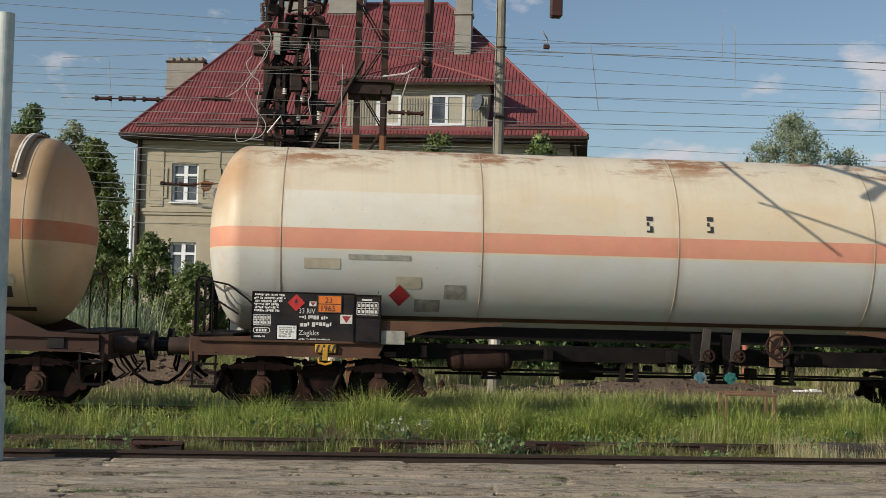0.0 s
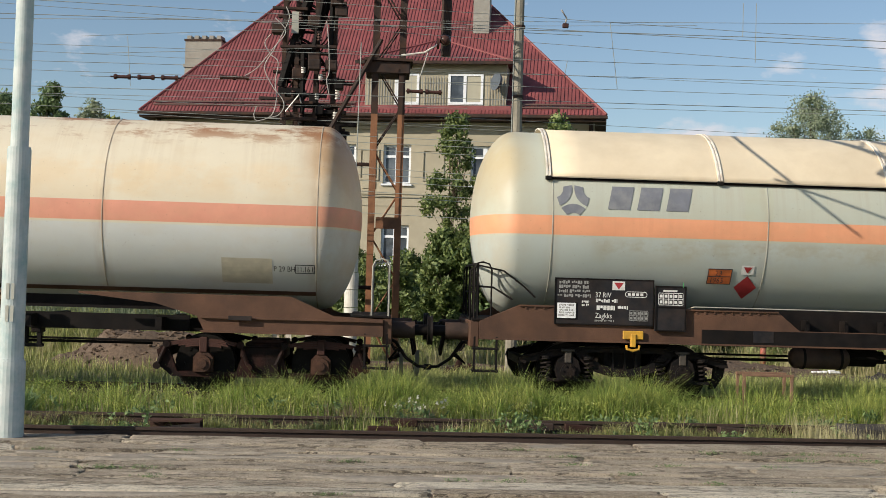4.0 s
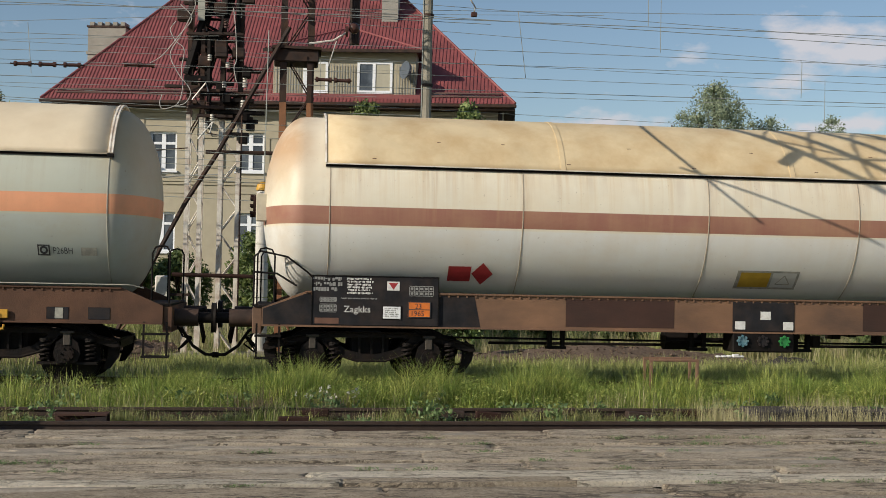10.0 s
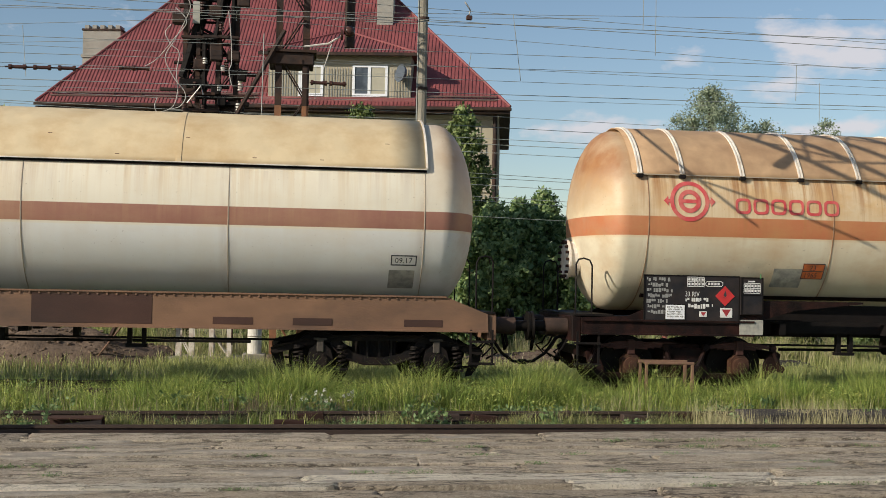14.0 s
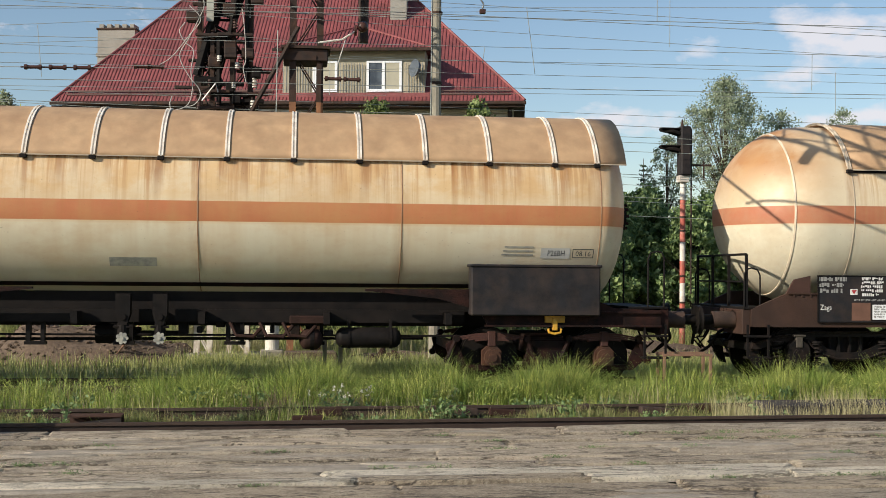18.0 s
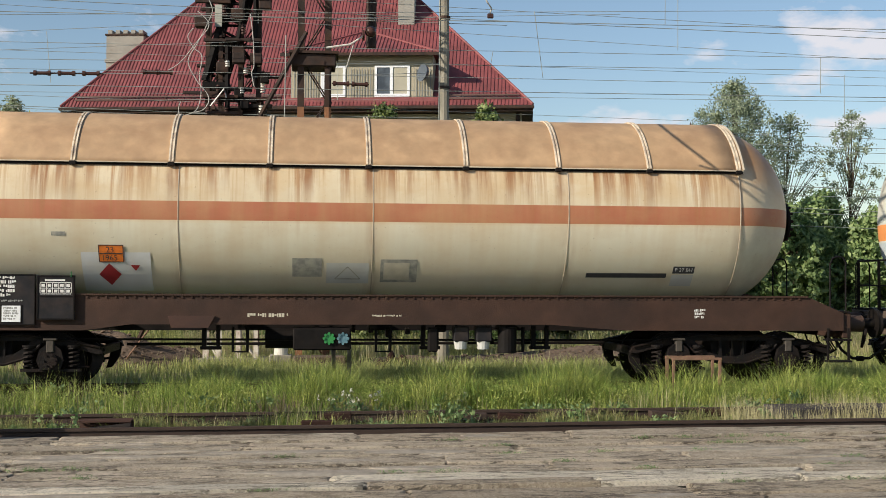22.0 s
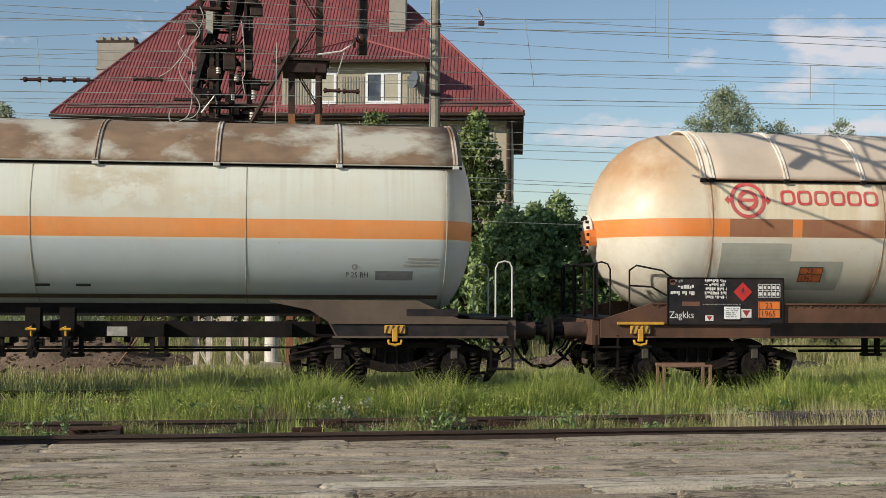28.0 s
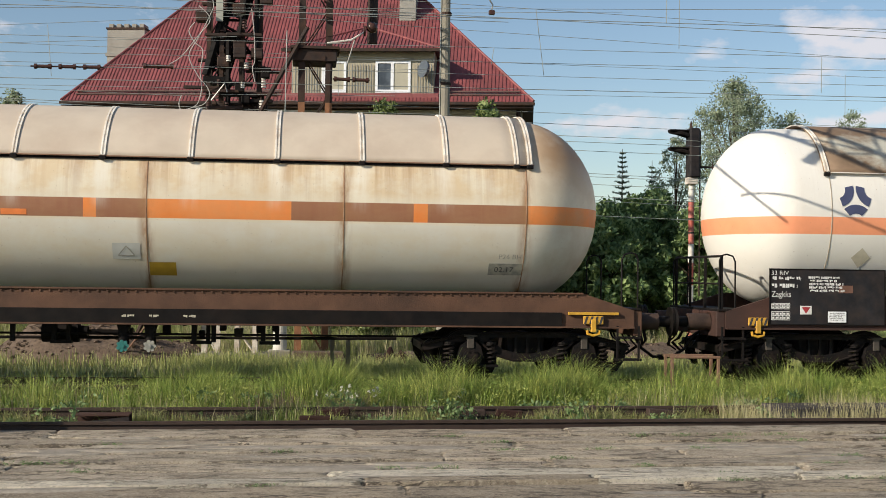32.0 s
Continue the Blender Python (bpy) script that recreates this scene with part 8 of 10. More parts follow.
def end_gear(w, L, key):
    """Platforms, handrails, end bars and steps at both ends."""
    r = random.Random(key + 400)
    for e in (0, 1):
        def X(v):
            return v if e == 0 else L - v
        bm = B()
        a, b = sorted((X(0.62), X(1.25)))
        box(bm, a, b, -1.30, 1.30, 1.245, 1.275)
        part("end_platform", bm, M_BLACK, w)
        for y in (-1.22, 1.22):
            a = X(0.66)
            bm = B()
            d = 1 if e == 0 else -1
            hgt = 2.15 if (e, key) != (0, 5) else 1.9
            tube(bm, [(a, y, 1.0), (a, y, hgt - 0.1), (a + d * 0.04, y, hgt - 0.02), (a + d * 0.12, y, hgt), (a + d * 0.22, y, hgt - 0.03), (a + d * 0.26, y, hgt - 0.12), (a + d * 0.26, y, 1.26)], 0.014, 7)
            part("handrail", bm, M_PALE if (key == 6 and e == 1) else M_SMUDGE if (key == 1 and e == 1) else M_BLACK, w, "", True)
        if e == 0 and key not in (3, 4):
            rail = part("end_railing", rod(B(), (X(0.70), -1.2, 2.12), (X(0.70), 1.2, 2.12), 0.020, 6), M_BLACK, w)
            part("middle_rail", rod(B(), (X(0.70), -1.2, 1.68), (X(0.70), 1.2, 1.68), 0.016, 6), M_BLACK, rail)
            for y in (-1.2, -0.4, 0.4, 1.2):
                part("railing_post", box(B(), X(0.70) - 0.02, X(0.70) + 0.02, y - 0.02, y + 0.02, 1.2, 2.12), M_BLACK, rail)
        a, b = sorted((X(0.64), X(1.04)))
        step = part("foot_step", box(B(), a, b, -1.42, -1.22, 0.46, 0.49), M_BLACK if key != 6 or e else M_PALE, w)
        part("upper_step", box(B(), a, b, -1.40, -1.22, 0.80, 0.83), M_BLACK if key != 6 or e else M_PALE, step)
        for q in (a + 0.03, b - 0.03):
            part("step_hanger", box(B(), q - 0.015, q + 0.015, -1.36, -1.33, 0.49, 1.0), M_BLACK, step)
        for k in range(5):
            y = r.uniform(-0.9, 0.9)
            bm = B()
            tube(bm, [(X(0.66), y, 0.95), (X(0.55), y + 0.05, 0.72), (X(0.45), y + 0.1, 0.58 + r.random() * 0.15), (X(0.62), y + 0.15, 0.50)], 0.016, 5)
            part("hanging_hose", bm, M_BLACK, w)


def lower_pipe(w, xa, mat):
    """The curved pipe and drip apron low on the tank's front head."""
    bm = B()
    tube(bm, [(xa - 0.05, -1.15, 2.02), (xa + 0.05, -1.2, 2.10), (xa + 0.45, -1.26, 2.02), (xa + 0.75, -1.3, 1.80), (xa + 0.95, -1.3, 1.62)], 0.015, 7)
    tube(bm, [(xa - 0.05, -1.15, 1.25), (xa - 0.05, -1.15, 2.02)], 0.015, 7)
    tube(bm, [(xa - 0.04, -1.15, 1.78), (xa + 0.3, -1.2, 1.76), (xa + 0.6, -1.28, 1.58)], 0.016, 7)
    part("grab_rail", bm, mat, w, "", True)


def dial_box(w, x0, x1, z0, z1, dials, stickers=False):
    d = part("valve_box", box(B(), x0, x1, -1.36, -0.9, z0, z1, 0.02), M_BLACK, w, "black valve box with coloured dials")
    for k, (fx, mt) in enumerate(dials):
        cx = x0 + (x1 - x0) * fx
        bm = B()
        rod(bm, (cx, -1.36, z0 + 0.18), (cx, -1.38, z0 + 0.18), 0.075, 18)
        for j in range(8):
            a = 2 * math.pi * j / 8
            rod(bm, (cx + 0.075 * math.cos(a), -1.37, z0 + 0.18 + 0.075 * math.sin(a)), (cx + 0.075 * math.cos(a), -1.40, z0 + 0.18 + 0.075 * math.sin(a)), 0.022, 6)
        part("dial", bm, mt, d)
    return d


def handwheel(w, x, z, r, mat, y=-1.32):
    bm = B()
    pts = [(x + r * math.cos(2 * math.pi * k / 24), y, z + r * math.sin(2 * math.pi * k / 24)) for k in range(25)]
    tube(bm, pts, 0.018, 6)
    for k in range(5):
        a = 2 * math.pi * k / 5
        rod(bm, (x, y, z), (x + r * math.cos(a), y, z + r * math.sin(a)), 0.013, 5)
    rod(bm, (x, y - 0.03, z), (x, y + 0.35, z), 0.03, 10)
    return part("handwheel", bm, mat, w)


M_BLUE_DIAL = material("worn_blue_dial", (0.07, 0.17, 0.22), 0.4, 0, 0.3, 9, 0, 40, (0.4, 0.5, 0.5), 0.4, 12)
M_BRASS = material("brassy_valve", (0.45, 0.28, 0.08), 0.4, 0.5, 0.2, 9)

# ochre wagon that has almost passed
w, tank, sh = TRAIN[0]
end_gear(w, 16.5, 0)
sh.patch("dark_label", 14.0, 14.45, 1.95, 2.1, M_SMUDGE)
sh.patch("dark_label", 14.0, 14.4, 1.75, 1.92, M_DARKT)
plate("load_plate", 15.0, 15.25, 1.0, 1.2, -1.335, M_PANEL, w)

# cream wagon with the pink band
w, tank, sh = TRAIN[1]
end_gear(w, 16.18, 1)
lower_pipe(w, 0.72, M_BLACK)
board(w, 1.54, 3.07, 1.19, 1.92, [("lines", 0.01, 0.33, 0.03, 0.42, 6), ("table", 0.01, 0.18, 0.47, 0.68), ("oval", 0.01, 0.18, 0.73, 0.85), ("lines", 0.01, 0.17, 0.90, 0.95, 1), ("card", 0.25, 0.44, 0.68, 0.96), ("flame", 0.33, 0.53, 0.02, 0.38), ("tri", 0.56, 0.63, 0.17, 0.27), ("orange", 0.64, 0.88, 0.03, 0.40),
                                   ("text", 0.46, 0.62, 0.31, 0.42, "33 RIV"), ("bars", 0.46, 0.77, 0.46, 0.57), ("bars", 0.46, 0.86, 0.60, 0.73), ("text", 0.46, 0.66, 0.76, 0.87, "Zagkks"), ("lines", 0.46, 0.86, 0.94, 0.98, 1), ("tri", 0.87, 0.99, 0.43, 0.62)], 101, (3.07, 3.49, 1.19, 1.92))
bm = diamond(B(), 3.765, 1.92, 0.165)
sh.wrap("dark_diamond", bm, M_CRIMSON, 0.010, "dark red diamond placard")
sh.patch("faded_label", 3.70, 4.09, 2.03, 2.21, M_BEIGE), sh.patch("faded_label", 4.45, 4.78, 1.88, 2.10, M_SMUDGE), sh.patch("faded_label", 4.0, 4.40, 1.68, 1.87, M_SMUDGE)
sh.patch("faded_label", 2.3, 2.85, 2.30, 2.46, M_BEIGE), sh.patch("faded_label", 2.97, 3.92, 2.45, 2.53, M_SMUDGE)
for cx, cz in ((7.60, 3.12), (8.55, 3.14)):
    bm = rect(B(), cx - 0.05, cx + 0.05, cz + 0.05, cz + 0.12)
    rect(bm, cx - 0.05, cx - 0.01, cz - 0.03, cz + 0.03), rect(bm, cx + 0.0, cx + 0.05, cz - 0.13, cz - 0.03), rect(bm, cx - 0.05, cx + 0.02, cz - 0.13, cz - 0.10)
    sh.wrap("chalk_mark", bm, M_DARKT)
sh.patch("faded_label", 12.95, 13.72, 1.72, 2.10, M_BEIGE, 0.004)
small_writing(sh, "P 29 BH", 13.74, 1.91, 0.085, M_DARKT, 0.32)
small_writing(sh, "11.16 L", 14.09, 1.91, 0.085, M_DARKT, 0.26)
frame_mark(sh, 14.07, 14.37, 1.885, 2.02, M_DARKT)
jack_hook(w, 2.66), air_tank(w, 4.54, 5.59, M_RUSTY, 0.93)
for x, cap in ((8.50, M_BLUE_DIAL), (8.98, M_TEAL)):
    valve(w, x, cap, -1.12, 0.98)
    part("valve_stay", prism(B(), [(x - 0.02, 1.02), (x + 0.12, 1.02), (x + 0.16, 1.52), (x + 0.04, 1.52)], -1.24, -1.18, "y"), M_DAMPER, w)
    handwheel(w, x + 0.10, 1.10, 0.09, M_RUSTY)
handwheel(w, 9.70, 1.27, 0.19, M_RUSTY)
part("handwheel_stay", box(B(), 9.60, 9.80, -1.26, -1.20, 0.95, 1.52), M_SOLE_TAN, w)
plate("load_plate", 3.50, 3.86, 1.17, 1.38, -1.335, M_SMUDGE, w)
plate("load_plate", 13.1, 13.45, 1.15, 1.22, -1.40, M_PANEL, w)

# grey-green wagon
w, tank, sh = TRAIN[2]
end_gear(w, 16.83, 2)
lower_pipe(w, 0.65, M_BLACK)
board(w, 1.90, 3.42, 1.24, 1.93, [("lines", 0.02, 0.40, 0.04, 0.44, 4, 1), ("card", 0.02, 0.21, 0.54, 0.88), ("bars", 0.27, 0.35, 0.48, 0.62, 2), ("tri", 0.58, 0.71, 0.03, 0.23), ("text", 0.41, 0.57, 0.28, 0.40, "37 RIV"), ("bars", 0.41, 0.64, 0.43, 0.54), ("bars", 0.41, 0.75, 0.58, 0.72), ("text", 0.41, 0.58, 0.74, 0.86, "Zagkks"), ("oval", 0.71, 0.94, 0.25, 0.38), ("table", 0.76, 0.95, 0.68, 0.90, 1), ("lines", 0.40, 0.67, 0.90, 0.96, 1, 1)], 202, (3.45, 3.93, 1.16, 1.86))
hazard_plate(w, 4.28, 4.66, 1.91, 2.15, 0, M_ORANGE_OLD, True, sh)
tri_label(sh, 4.90, 2.14, 0.20, 0.14)
sh.wrap("dark_diamond", diamond(B(), 4.91, 1.87, 0.18), M_CRIMSON, 0.010, "dark red diamond placard")
three_lobes(sh, 2.12, 3.14, 0.26, M_LOGO_GREY), slanted_blocks(sh, 2.63, 3.99, 3.01, 3.37, M_LOGO_GREY)
sh.patch("faded_label", 9.85, 10.68, 1.72, 1.92, M_PALE)
small_writing(sh, "P26BH", 14.46, 1.99, 0.10, M_DARKT, 0.28)
sh.wrap("round_mark", ring(B(), 14.33, 2.04, 0.03, 0.06), M_DARKT, 0.007), frame_mark(sh, 14.24, 14.42, 1.96, 2.12, M_DARKT, 0.02)
sh.patch("dark_label", 14.87, 15.10, 1.97, 2.09, M_SMUDGE)
part("heating_pipe", tube(B(), [(3.95, -1.30, 1.50), (4.05, -1.38, 1.545), (9.0, -1.38, 1.545), (15.6, -1.38, 1.545), (15.8, -1.30, 1.50)], 0.010, 7), M_SMUDGE, w, "thin pale pipe along the tank's foot")
part("inner_sill", box(B(), 4.6, 12.0, -0.92, -0.88, 1.0, 1.55), M_BLACK, w)
for x in np.arange(5.9, 11.0, 0.62):
    part("frame_rib", box(B(), x, x + 0.05, -1.18, -0.93, 1.16, 1.38), M_BLACK, w)
part("lower_sill", box(B(), 4.2, 12.4, -1.36, -1.325, 0.955, 1.20), M_BLACK, w)
jack_hook(w, 3.12, False), jack_hook(w, 13.70, False), air_tank(w, 5.73, 6.73, M_BUFFER, 0.78)
for x in (8.5, 9.35):
    plate("pale_tag", x, x + 0.15, 1.08, 1.20, -1.362, M_BEIGE, w)
    part("valve_rod", rod(B(), (x + 0.25, -1.30, 1.20), (x + 0.25, -1.30, 1.55), 0.022, 6), M_PALE, w)
    valve(w, x + 0.1, M_BLACK, -1.0, 0.85)
plate("valve_cover", 10.05, 10.42, 1.22, 1.45, -1.33, M_SOLE_TAN, w, 0.03), handwheel(w, 10.24, 1.30, 0.11, M_RUSTY, -1.40)
for x in (5.0, 13.0, 14.4, 15.0):
    plate("dark_patch", x, x + 0.32, 1.02, 1.20, -1.3235 if x > 13 else -1.365, M_PANEL, w, 0.003)
plate("pale_patch", 14.52, 14.64, 1.03, 1.19, -1.329, M_SMUDGE, w, 0.002)

# cream wagon with the brown band
w, tank, sh = TRAIN[3]
end_gear(w, 17.95, 3)
hb3 = part("head_bracket", box(B(), 0.60, 0.78, -0.62, -0.48, 2.58, 3.02, 0.015), M_BEIGE, w, "small weathered bracket plate on the tank head")
part("bracket_clip", box(B(), 0.58, 0.60, -0.60, -0.50, 2.66, 2.94), M_RUSTY, hb3)
lower_pipe(w, 0.66, M_BLACK)
board(w, 1.50, 3.43, 1.00, 1.74, [("bars", 0.0, 0.25, 0.02, 0.34, 3, 1), ("lines", 0.27, 0.49, 0.03, 0.38, 6), ("lines", 0.22, 0.56, 0.44, 0.48, 1, 1), ("table", 0.06, 0.19, 0.44, 0.53, 1), ("table", 0.06, 0.19, 0.58, 0.74, 1), ("text", 0.25, 0.46, 0.60, 0.74, "Zagkks"), ("tri", 0.59, 0.69, 0.09, 0.28), ("card", 0.56, 0.70, 0.61, 0.86), ("table", 0.77, 0.96, 0.18, 0.38, 1), ("orange", 0.76, 0.94, 0.50, 0.83), ("patch", 0.02, 0.21, 0.86, 0.98)], 303)
sh.patch("red_label", 3.60, 3.96, 1.70, 1.93, M_CRIMSON, 0.010, "faded red rectangular placard"), sh.wrap("dark_diamond", diamond(B(), 4.14, 1.82, 0.17), M_CRIMSON, 0.010, "dark red diamond placard")
sh.patch("label_frame", 8.28, 9.32, 1.67, 1.96, M_SMUDGE, 0.004), sh.patch("yellow_label", 8.34, 8.84, 1.70, 1.93, M_YLABEL, 0.009, "dull yellow label"), outline_sign(sh, 8.88, 9.28, 1.70, 1.93)
small_writing(sh, "09.17", 15.74, 2.01, 0.085, M_DARKT, 0.27), frame_mark(sh, 15.68, 16.08, 1.97, 2.13, M_DARKT, 0.018)
sh.patch("dark_label", 15.66, 16.06, 1.62, 1.90, M_SMUDGE)
dial_box(w, 8.16, 9.18, 0.66, 1.0, [(0.15, M_BLUE_DIAL), (0.48, M_PANEL), (0.83, M_GREEN)])
plate("dark_shield", 8.16, 9.18, 1.0, 1.46, -1.325, M_PANEL, w, 0.012)
for x, z in ((8.2, 1.02), (8.62, 1.18), (9.0, 1.02)):
    plate("white_tag", x, x + 0.17, z, z + 0.13, -1.338, M_WHITE, w, 0.004)
for x0, x1 in ((5.45, 7.2), (10.35, 12.1), (13.0, 13.6), (14.2, 14.8), (15.9, 16.5)):
    plate("dark_patch", x0, x1, 1.02 if x1 - x0 > 1 else 1.03, 1.46 if x1 - x0 > 1 else 1.14, -1.3215, M_SOLE, w, 0.003)
part("dark_patch", prism(B(), [(0.76, 0.99), (4.1, 0.99), (4.0, 1.47), (1.42, 1.47), (0.76, 1.225)], -1.3235, -1.3205, "y"), M_PANEL, w)
head_flange(w, 0.64, -1, 2.85, 0.16, M_RUSTY, 8)
for x in np.linspace(2.4, 15.6, 14):
    z = 3.55 + 0.30 * (int(x * 7) % 2)
    y = -math.sqrt((sh.R + 0.046) ** 2 - (z - sh.zc) ** 2)
    part("cover_lug", box(B(), x - 0.03, x + 0.03, y - 0.012, y + 0.05, z - 0.012, z + 0.012), M_OX, w)
for x in (5.35, 9.10, 12.44):
    rj = sh.R + 0.055
    a = side_angle(3.46, rj, sh.zc)
    part("cover_joint", lathe(B(), [(x - 0.04, rj), (x - 0.04, rj + 0.01), (x + 0.04, rj + 0.01), (x + 0.04, rj)], 24, sh.zc, 0, a), M_COVERS["tan"], w)

# ochre wagon with the ribbed cover
w, tank, sh = TRAIN[4]
end_gear(w, 15.75, 4)
board(w, 1.74, 3.29, 1.17, 1.90, [("lines", 0.02, 0.30, 0.04, 0.86, 7, 1), ("table", 0.45, 0.63, 0.02, 0.22), ("oval", 0.64, 0.83, 0.10, 0.22), ("text", 0.43, 0.58, 0.33, 0.44, "33 RIV"), ("bars", 0.43, 0.71, 0.47, 0.58), ("bars", 0.44, 0.79, 0.60, 0.74), ("flame", 0.74, 0.96, 0.20, 0.64), ("tri", 0.58, 0.66, 0.76, 0.88), ("tri", 0.80, 0.93, 0.68, 0.89), ("card", 0.22, 0.42, 0.63, 0.94)], 404, (3.31, 3.68, 1.30, 1.90))
plate("load_plate", 3.31, 3.70, 0.98, 1.22, -1.335, M_SMUDGE, w)
hazard_plate(w, 4.37, 4.74, 1.89, 2.14, 0, M_ORANGE_OLD, True, sh)
ring_emblem(sh, 2.41, 3.08, 0.32, M_LOGO_RED), round_blocks(sh, 3.14, 4.91, 2.90, 3.15, M_LOGO_RED)
for k in range(3):
    sh.wrap("lettering_bar", rect(B(), 12.46 + 0.02 * k, 12.96, 2.06 + k * 0.06, 2.085 + k * 0.06), M_SMUDGE, 0.006)
sh.patch("pale_label", 13.08, 13.54, 2.02, 2.18, M_PALE), small_writing(sh, "P26BH", 13.18, 2.06, 0.09, M_DARKT, 0.27)
frame_mark(sh, 13.58, 13.92, 2.03, 2.17, M_DARKT), small_writing(sh, "08.16", 13.63, 2.06, 0.08, M_DARKT, 0.24)
tool = part("tool_box", box(B(), 11.96, 13.98, -1.55, -1.20, 1.13, 1.90, 0.02), M_PANEL, w, "large dark sheet-steel box")
part("box_lid", box(B(), 11.94, 14.0, -1.57, -1.18, 1.88, 1.92, 0.008), M_PANEL, tool)
jack_hook(w, 13.30, False)
valve(w, 6.70, M_SMUDGE, -1.1, 0.98), valve(w, 7.25, M_SMUDGE, -1.1, 0.98)
air_tank(w, 9.34, 9.72, M_RUSTY, 0.74, -1.0, 0.16), air_tank(w, 9.9, 10.95, M_BLACK, 0.76, -0.9, 0.16)
part("cylinder_bracket", box(B(), 9.2, 9.75, -1.15, -0.85, 0.98, 1.10, 0.015), M_RUSTY, w)
for k, x in enumerate((8.3, 8.75, 9.1)):
    part("brake_lever", tube(B(), [(x, -1.1, 1.0), (x + 0.1, -1.15, 0.8), (x + 0.35, -1.15, 0.78), (x + 0.5, -1.1, 0.95)], 0.03, 6), M_RUSTY, w)
sh.patch("rubbed_patch", 3.9, 4.4, 1.75, 2.05, M_SMUDGE, 0.003), sh.patch("rubbed_patch", 6.5, 7.2, 1.85, 1.98, M_SMUDGE, 0.003)
head_flange(w, 0.86, -1, 2.15, 0.30, M_BAND, 16), head_flange(w, 14.64, 1, 2.75, 0.20, M_BLACK, 10)

# yellowed wagon
w, tank, sh = TRAIN[5]
end_gear(w, 16.5, 5)
board(w, 1.84, 3.20, 1.05, 1.78, [("bars", 0.0, 0.36, 0.02, 0.40, 3, 1), ("lines", 0.52, 0.83, 0.02, 0.46, 5), ("tri", 0.39, 0.48, 0.28, 0.41), ("lines", 0.42, 0.97, 0.50, 0.56, 1, 1), ("text", 0.02, 0.16, 0.62, 0.74, "Zags"), ("patch", 0.41, 0.64, 0.58, 0.97), ("card", 0.66, 0.86, 0.62, 0.95)], 505, (3.24, 3.79, 1.12, 1.78))
sh.patch("pale_label", 3.86, 4.88, 1.55, 2.13, M_LABELW, 0.006, "large pale label panel")
hazard_plate(w, 4.12, 4.49, 1.98, 2.24, 0, None, True, sh)
sh.wrap("dark_diamond", diamond(B(), 4.265, 1.80, 0.165), M_CRIMSON, 0.012, "dark red diamond placard"), sh.wrap("small_triangle", flat(B(), [(4.58, 1.94), (4.65, 1.85), (4.72, 1.94)]), M_CRIMSON, 0.012)
outline_sign(sh, 7.52, 8.17, 1.68, 1.99)
sh.patch("grey_label", 8.35, 8.92, 1.70, 2.05, M_SMUDGE), sh.patch("inner_label", 8.40, 8.80, 1.74, 2.0, M_BEIGE, 0.008)
sh.patch("dark_bar", 11.60, 12.90, 1.79, 1.86, M_DARKT), sh.patch("pale_label", 12.99, 13.34, 1.66, 1.84, M_PALE, 0.006), sh.patch("dark_label", 12.99, 13.34, 1.86, 1.97, M_DARKT, 0.006)
small_writing(sh, "P 27 BH", 13.02, 1.89, 0.055, M_WHITE, 0.28)
sh.patch("scuffed_label", 7.0, 7.45, 1.78, 2.06, M_SMUDGE, 0.004), sh.patch("scuffed_label", 3.45, 3.65, 2.37, 2.43, M_SMUDGE, 0.006)
part("head_ring", lathe(B(), [(1.44, 1.35), (1.435, 1.372), (1.46, 1.385), (1.465, 1.365)], 72, 2.82), M_SEAM_CREAM, tank)
dial_box(w, 7.02, 7.90, 0.66, 1.0, [(0.62, M_GREEN), (0.86, M_BLUE_DIAL)])
part("pipe_post", box(B(), 9.10, 9.25, -1.2, -1.05, 0.62, 1.0, 0.02), M_BLACK, w)
for x0, x1 in ((9.50, 9.74), (9.85, 10.10)):
    jar = part("filter_box", box(B(), x0, x1, -1.2, -0.95, 0.78, 1.02, 0.02), M_PANEL, w, "dark grey filter box with a pale bowl")
    part("filter_bowl", rod(B(), ((x0 + x1) / 2, -1.08, 0.66), ((x0 + x1) / 2, -1.08, 0.785), 0.09, 14, 0.11), M_PALE, jar)
part("pump_drum", rod(B(), (10.35, -1.1, 0.60), (10.35, -1.1, 1.0), 0.15, 18), M_BLACK, w)
for x in (6.1, 8.3, 10.4):
    part("rod_hanger", tube(B(), [(x, -1.0, 1.0), (x, -1.0, 0.62), (x + 0.22, -1.0, 0.62), (x + 0.22, -1.0, 1.0)], 0.03, 4), M_BLACK, w)
scribble(w, 6.3, 7.0, 1.14, 1.22, -1.3215, 1, M_BEIGE, 77), scribble(w, 8.2, 8.7, 1.16, 1.20, -1.3215, 1, M_BEIGE, 78), scribble(w, 13.3, 13.5, 1.14, 1.30, -1.3215, 3, M_WHITE, 79)
part("bracket_plate", prism(B(), [(5.2, 1.0), (5.75, 1.0), (5.85, 1.18), (5.15, 1.18)], -1.36, -1.325, "y"), M_SOLE, w)
head_flange(w, 15.19, 1, 2.75, 0.30, M_BLACK, 14)
part("head_apron", prism(B(), [(1.20, 1.24), (1.75, 1.24), (1.75, 1.78), (1.48, 1.72)], -1.25, -1.20, "y"), M_SOLE, w)

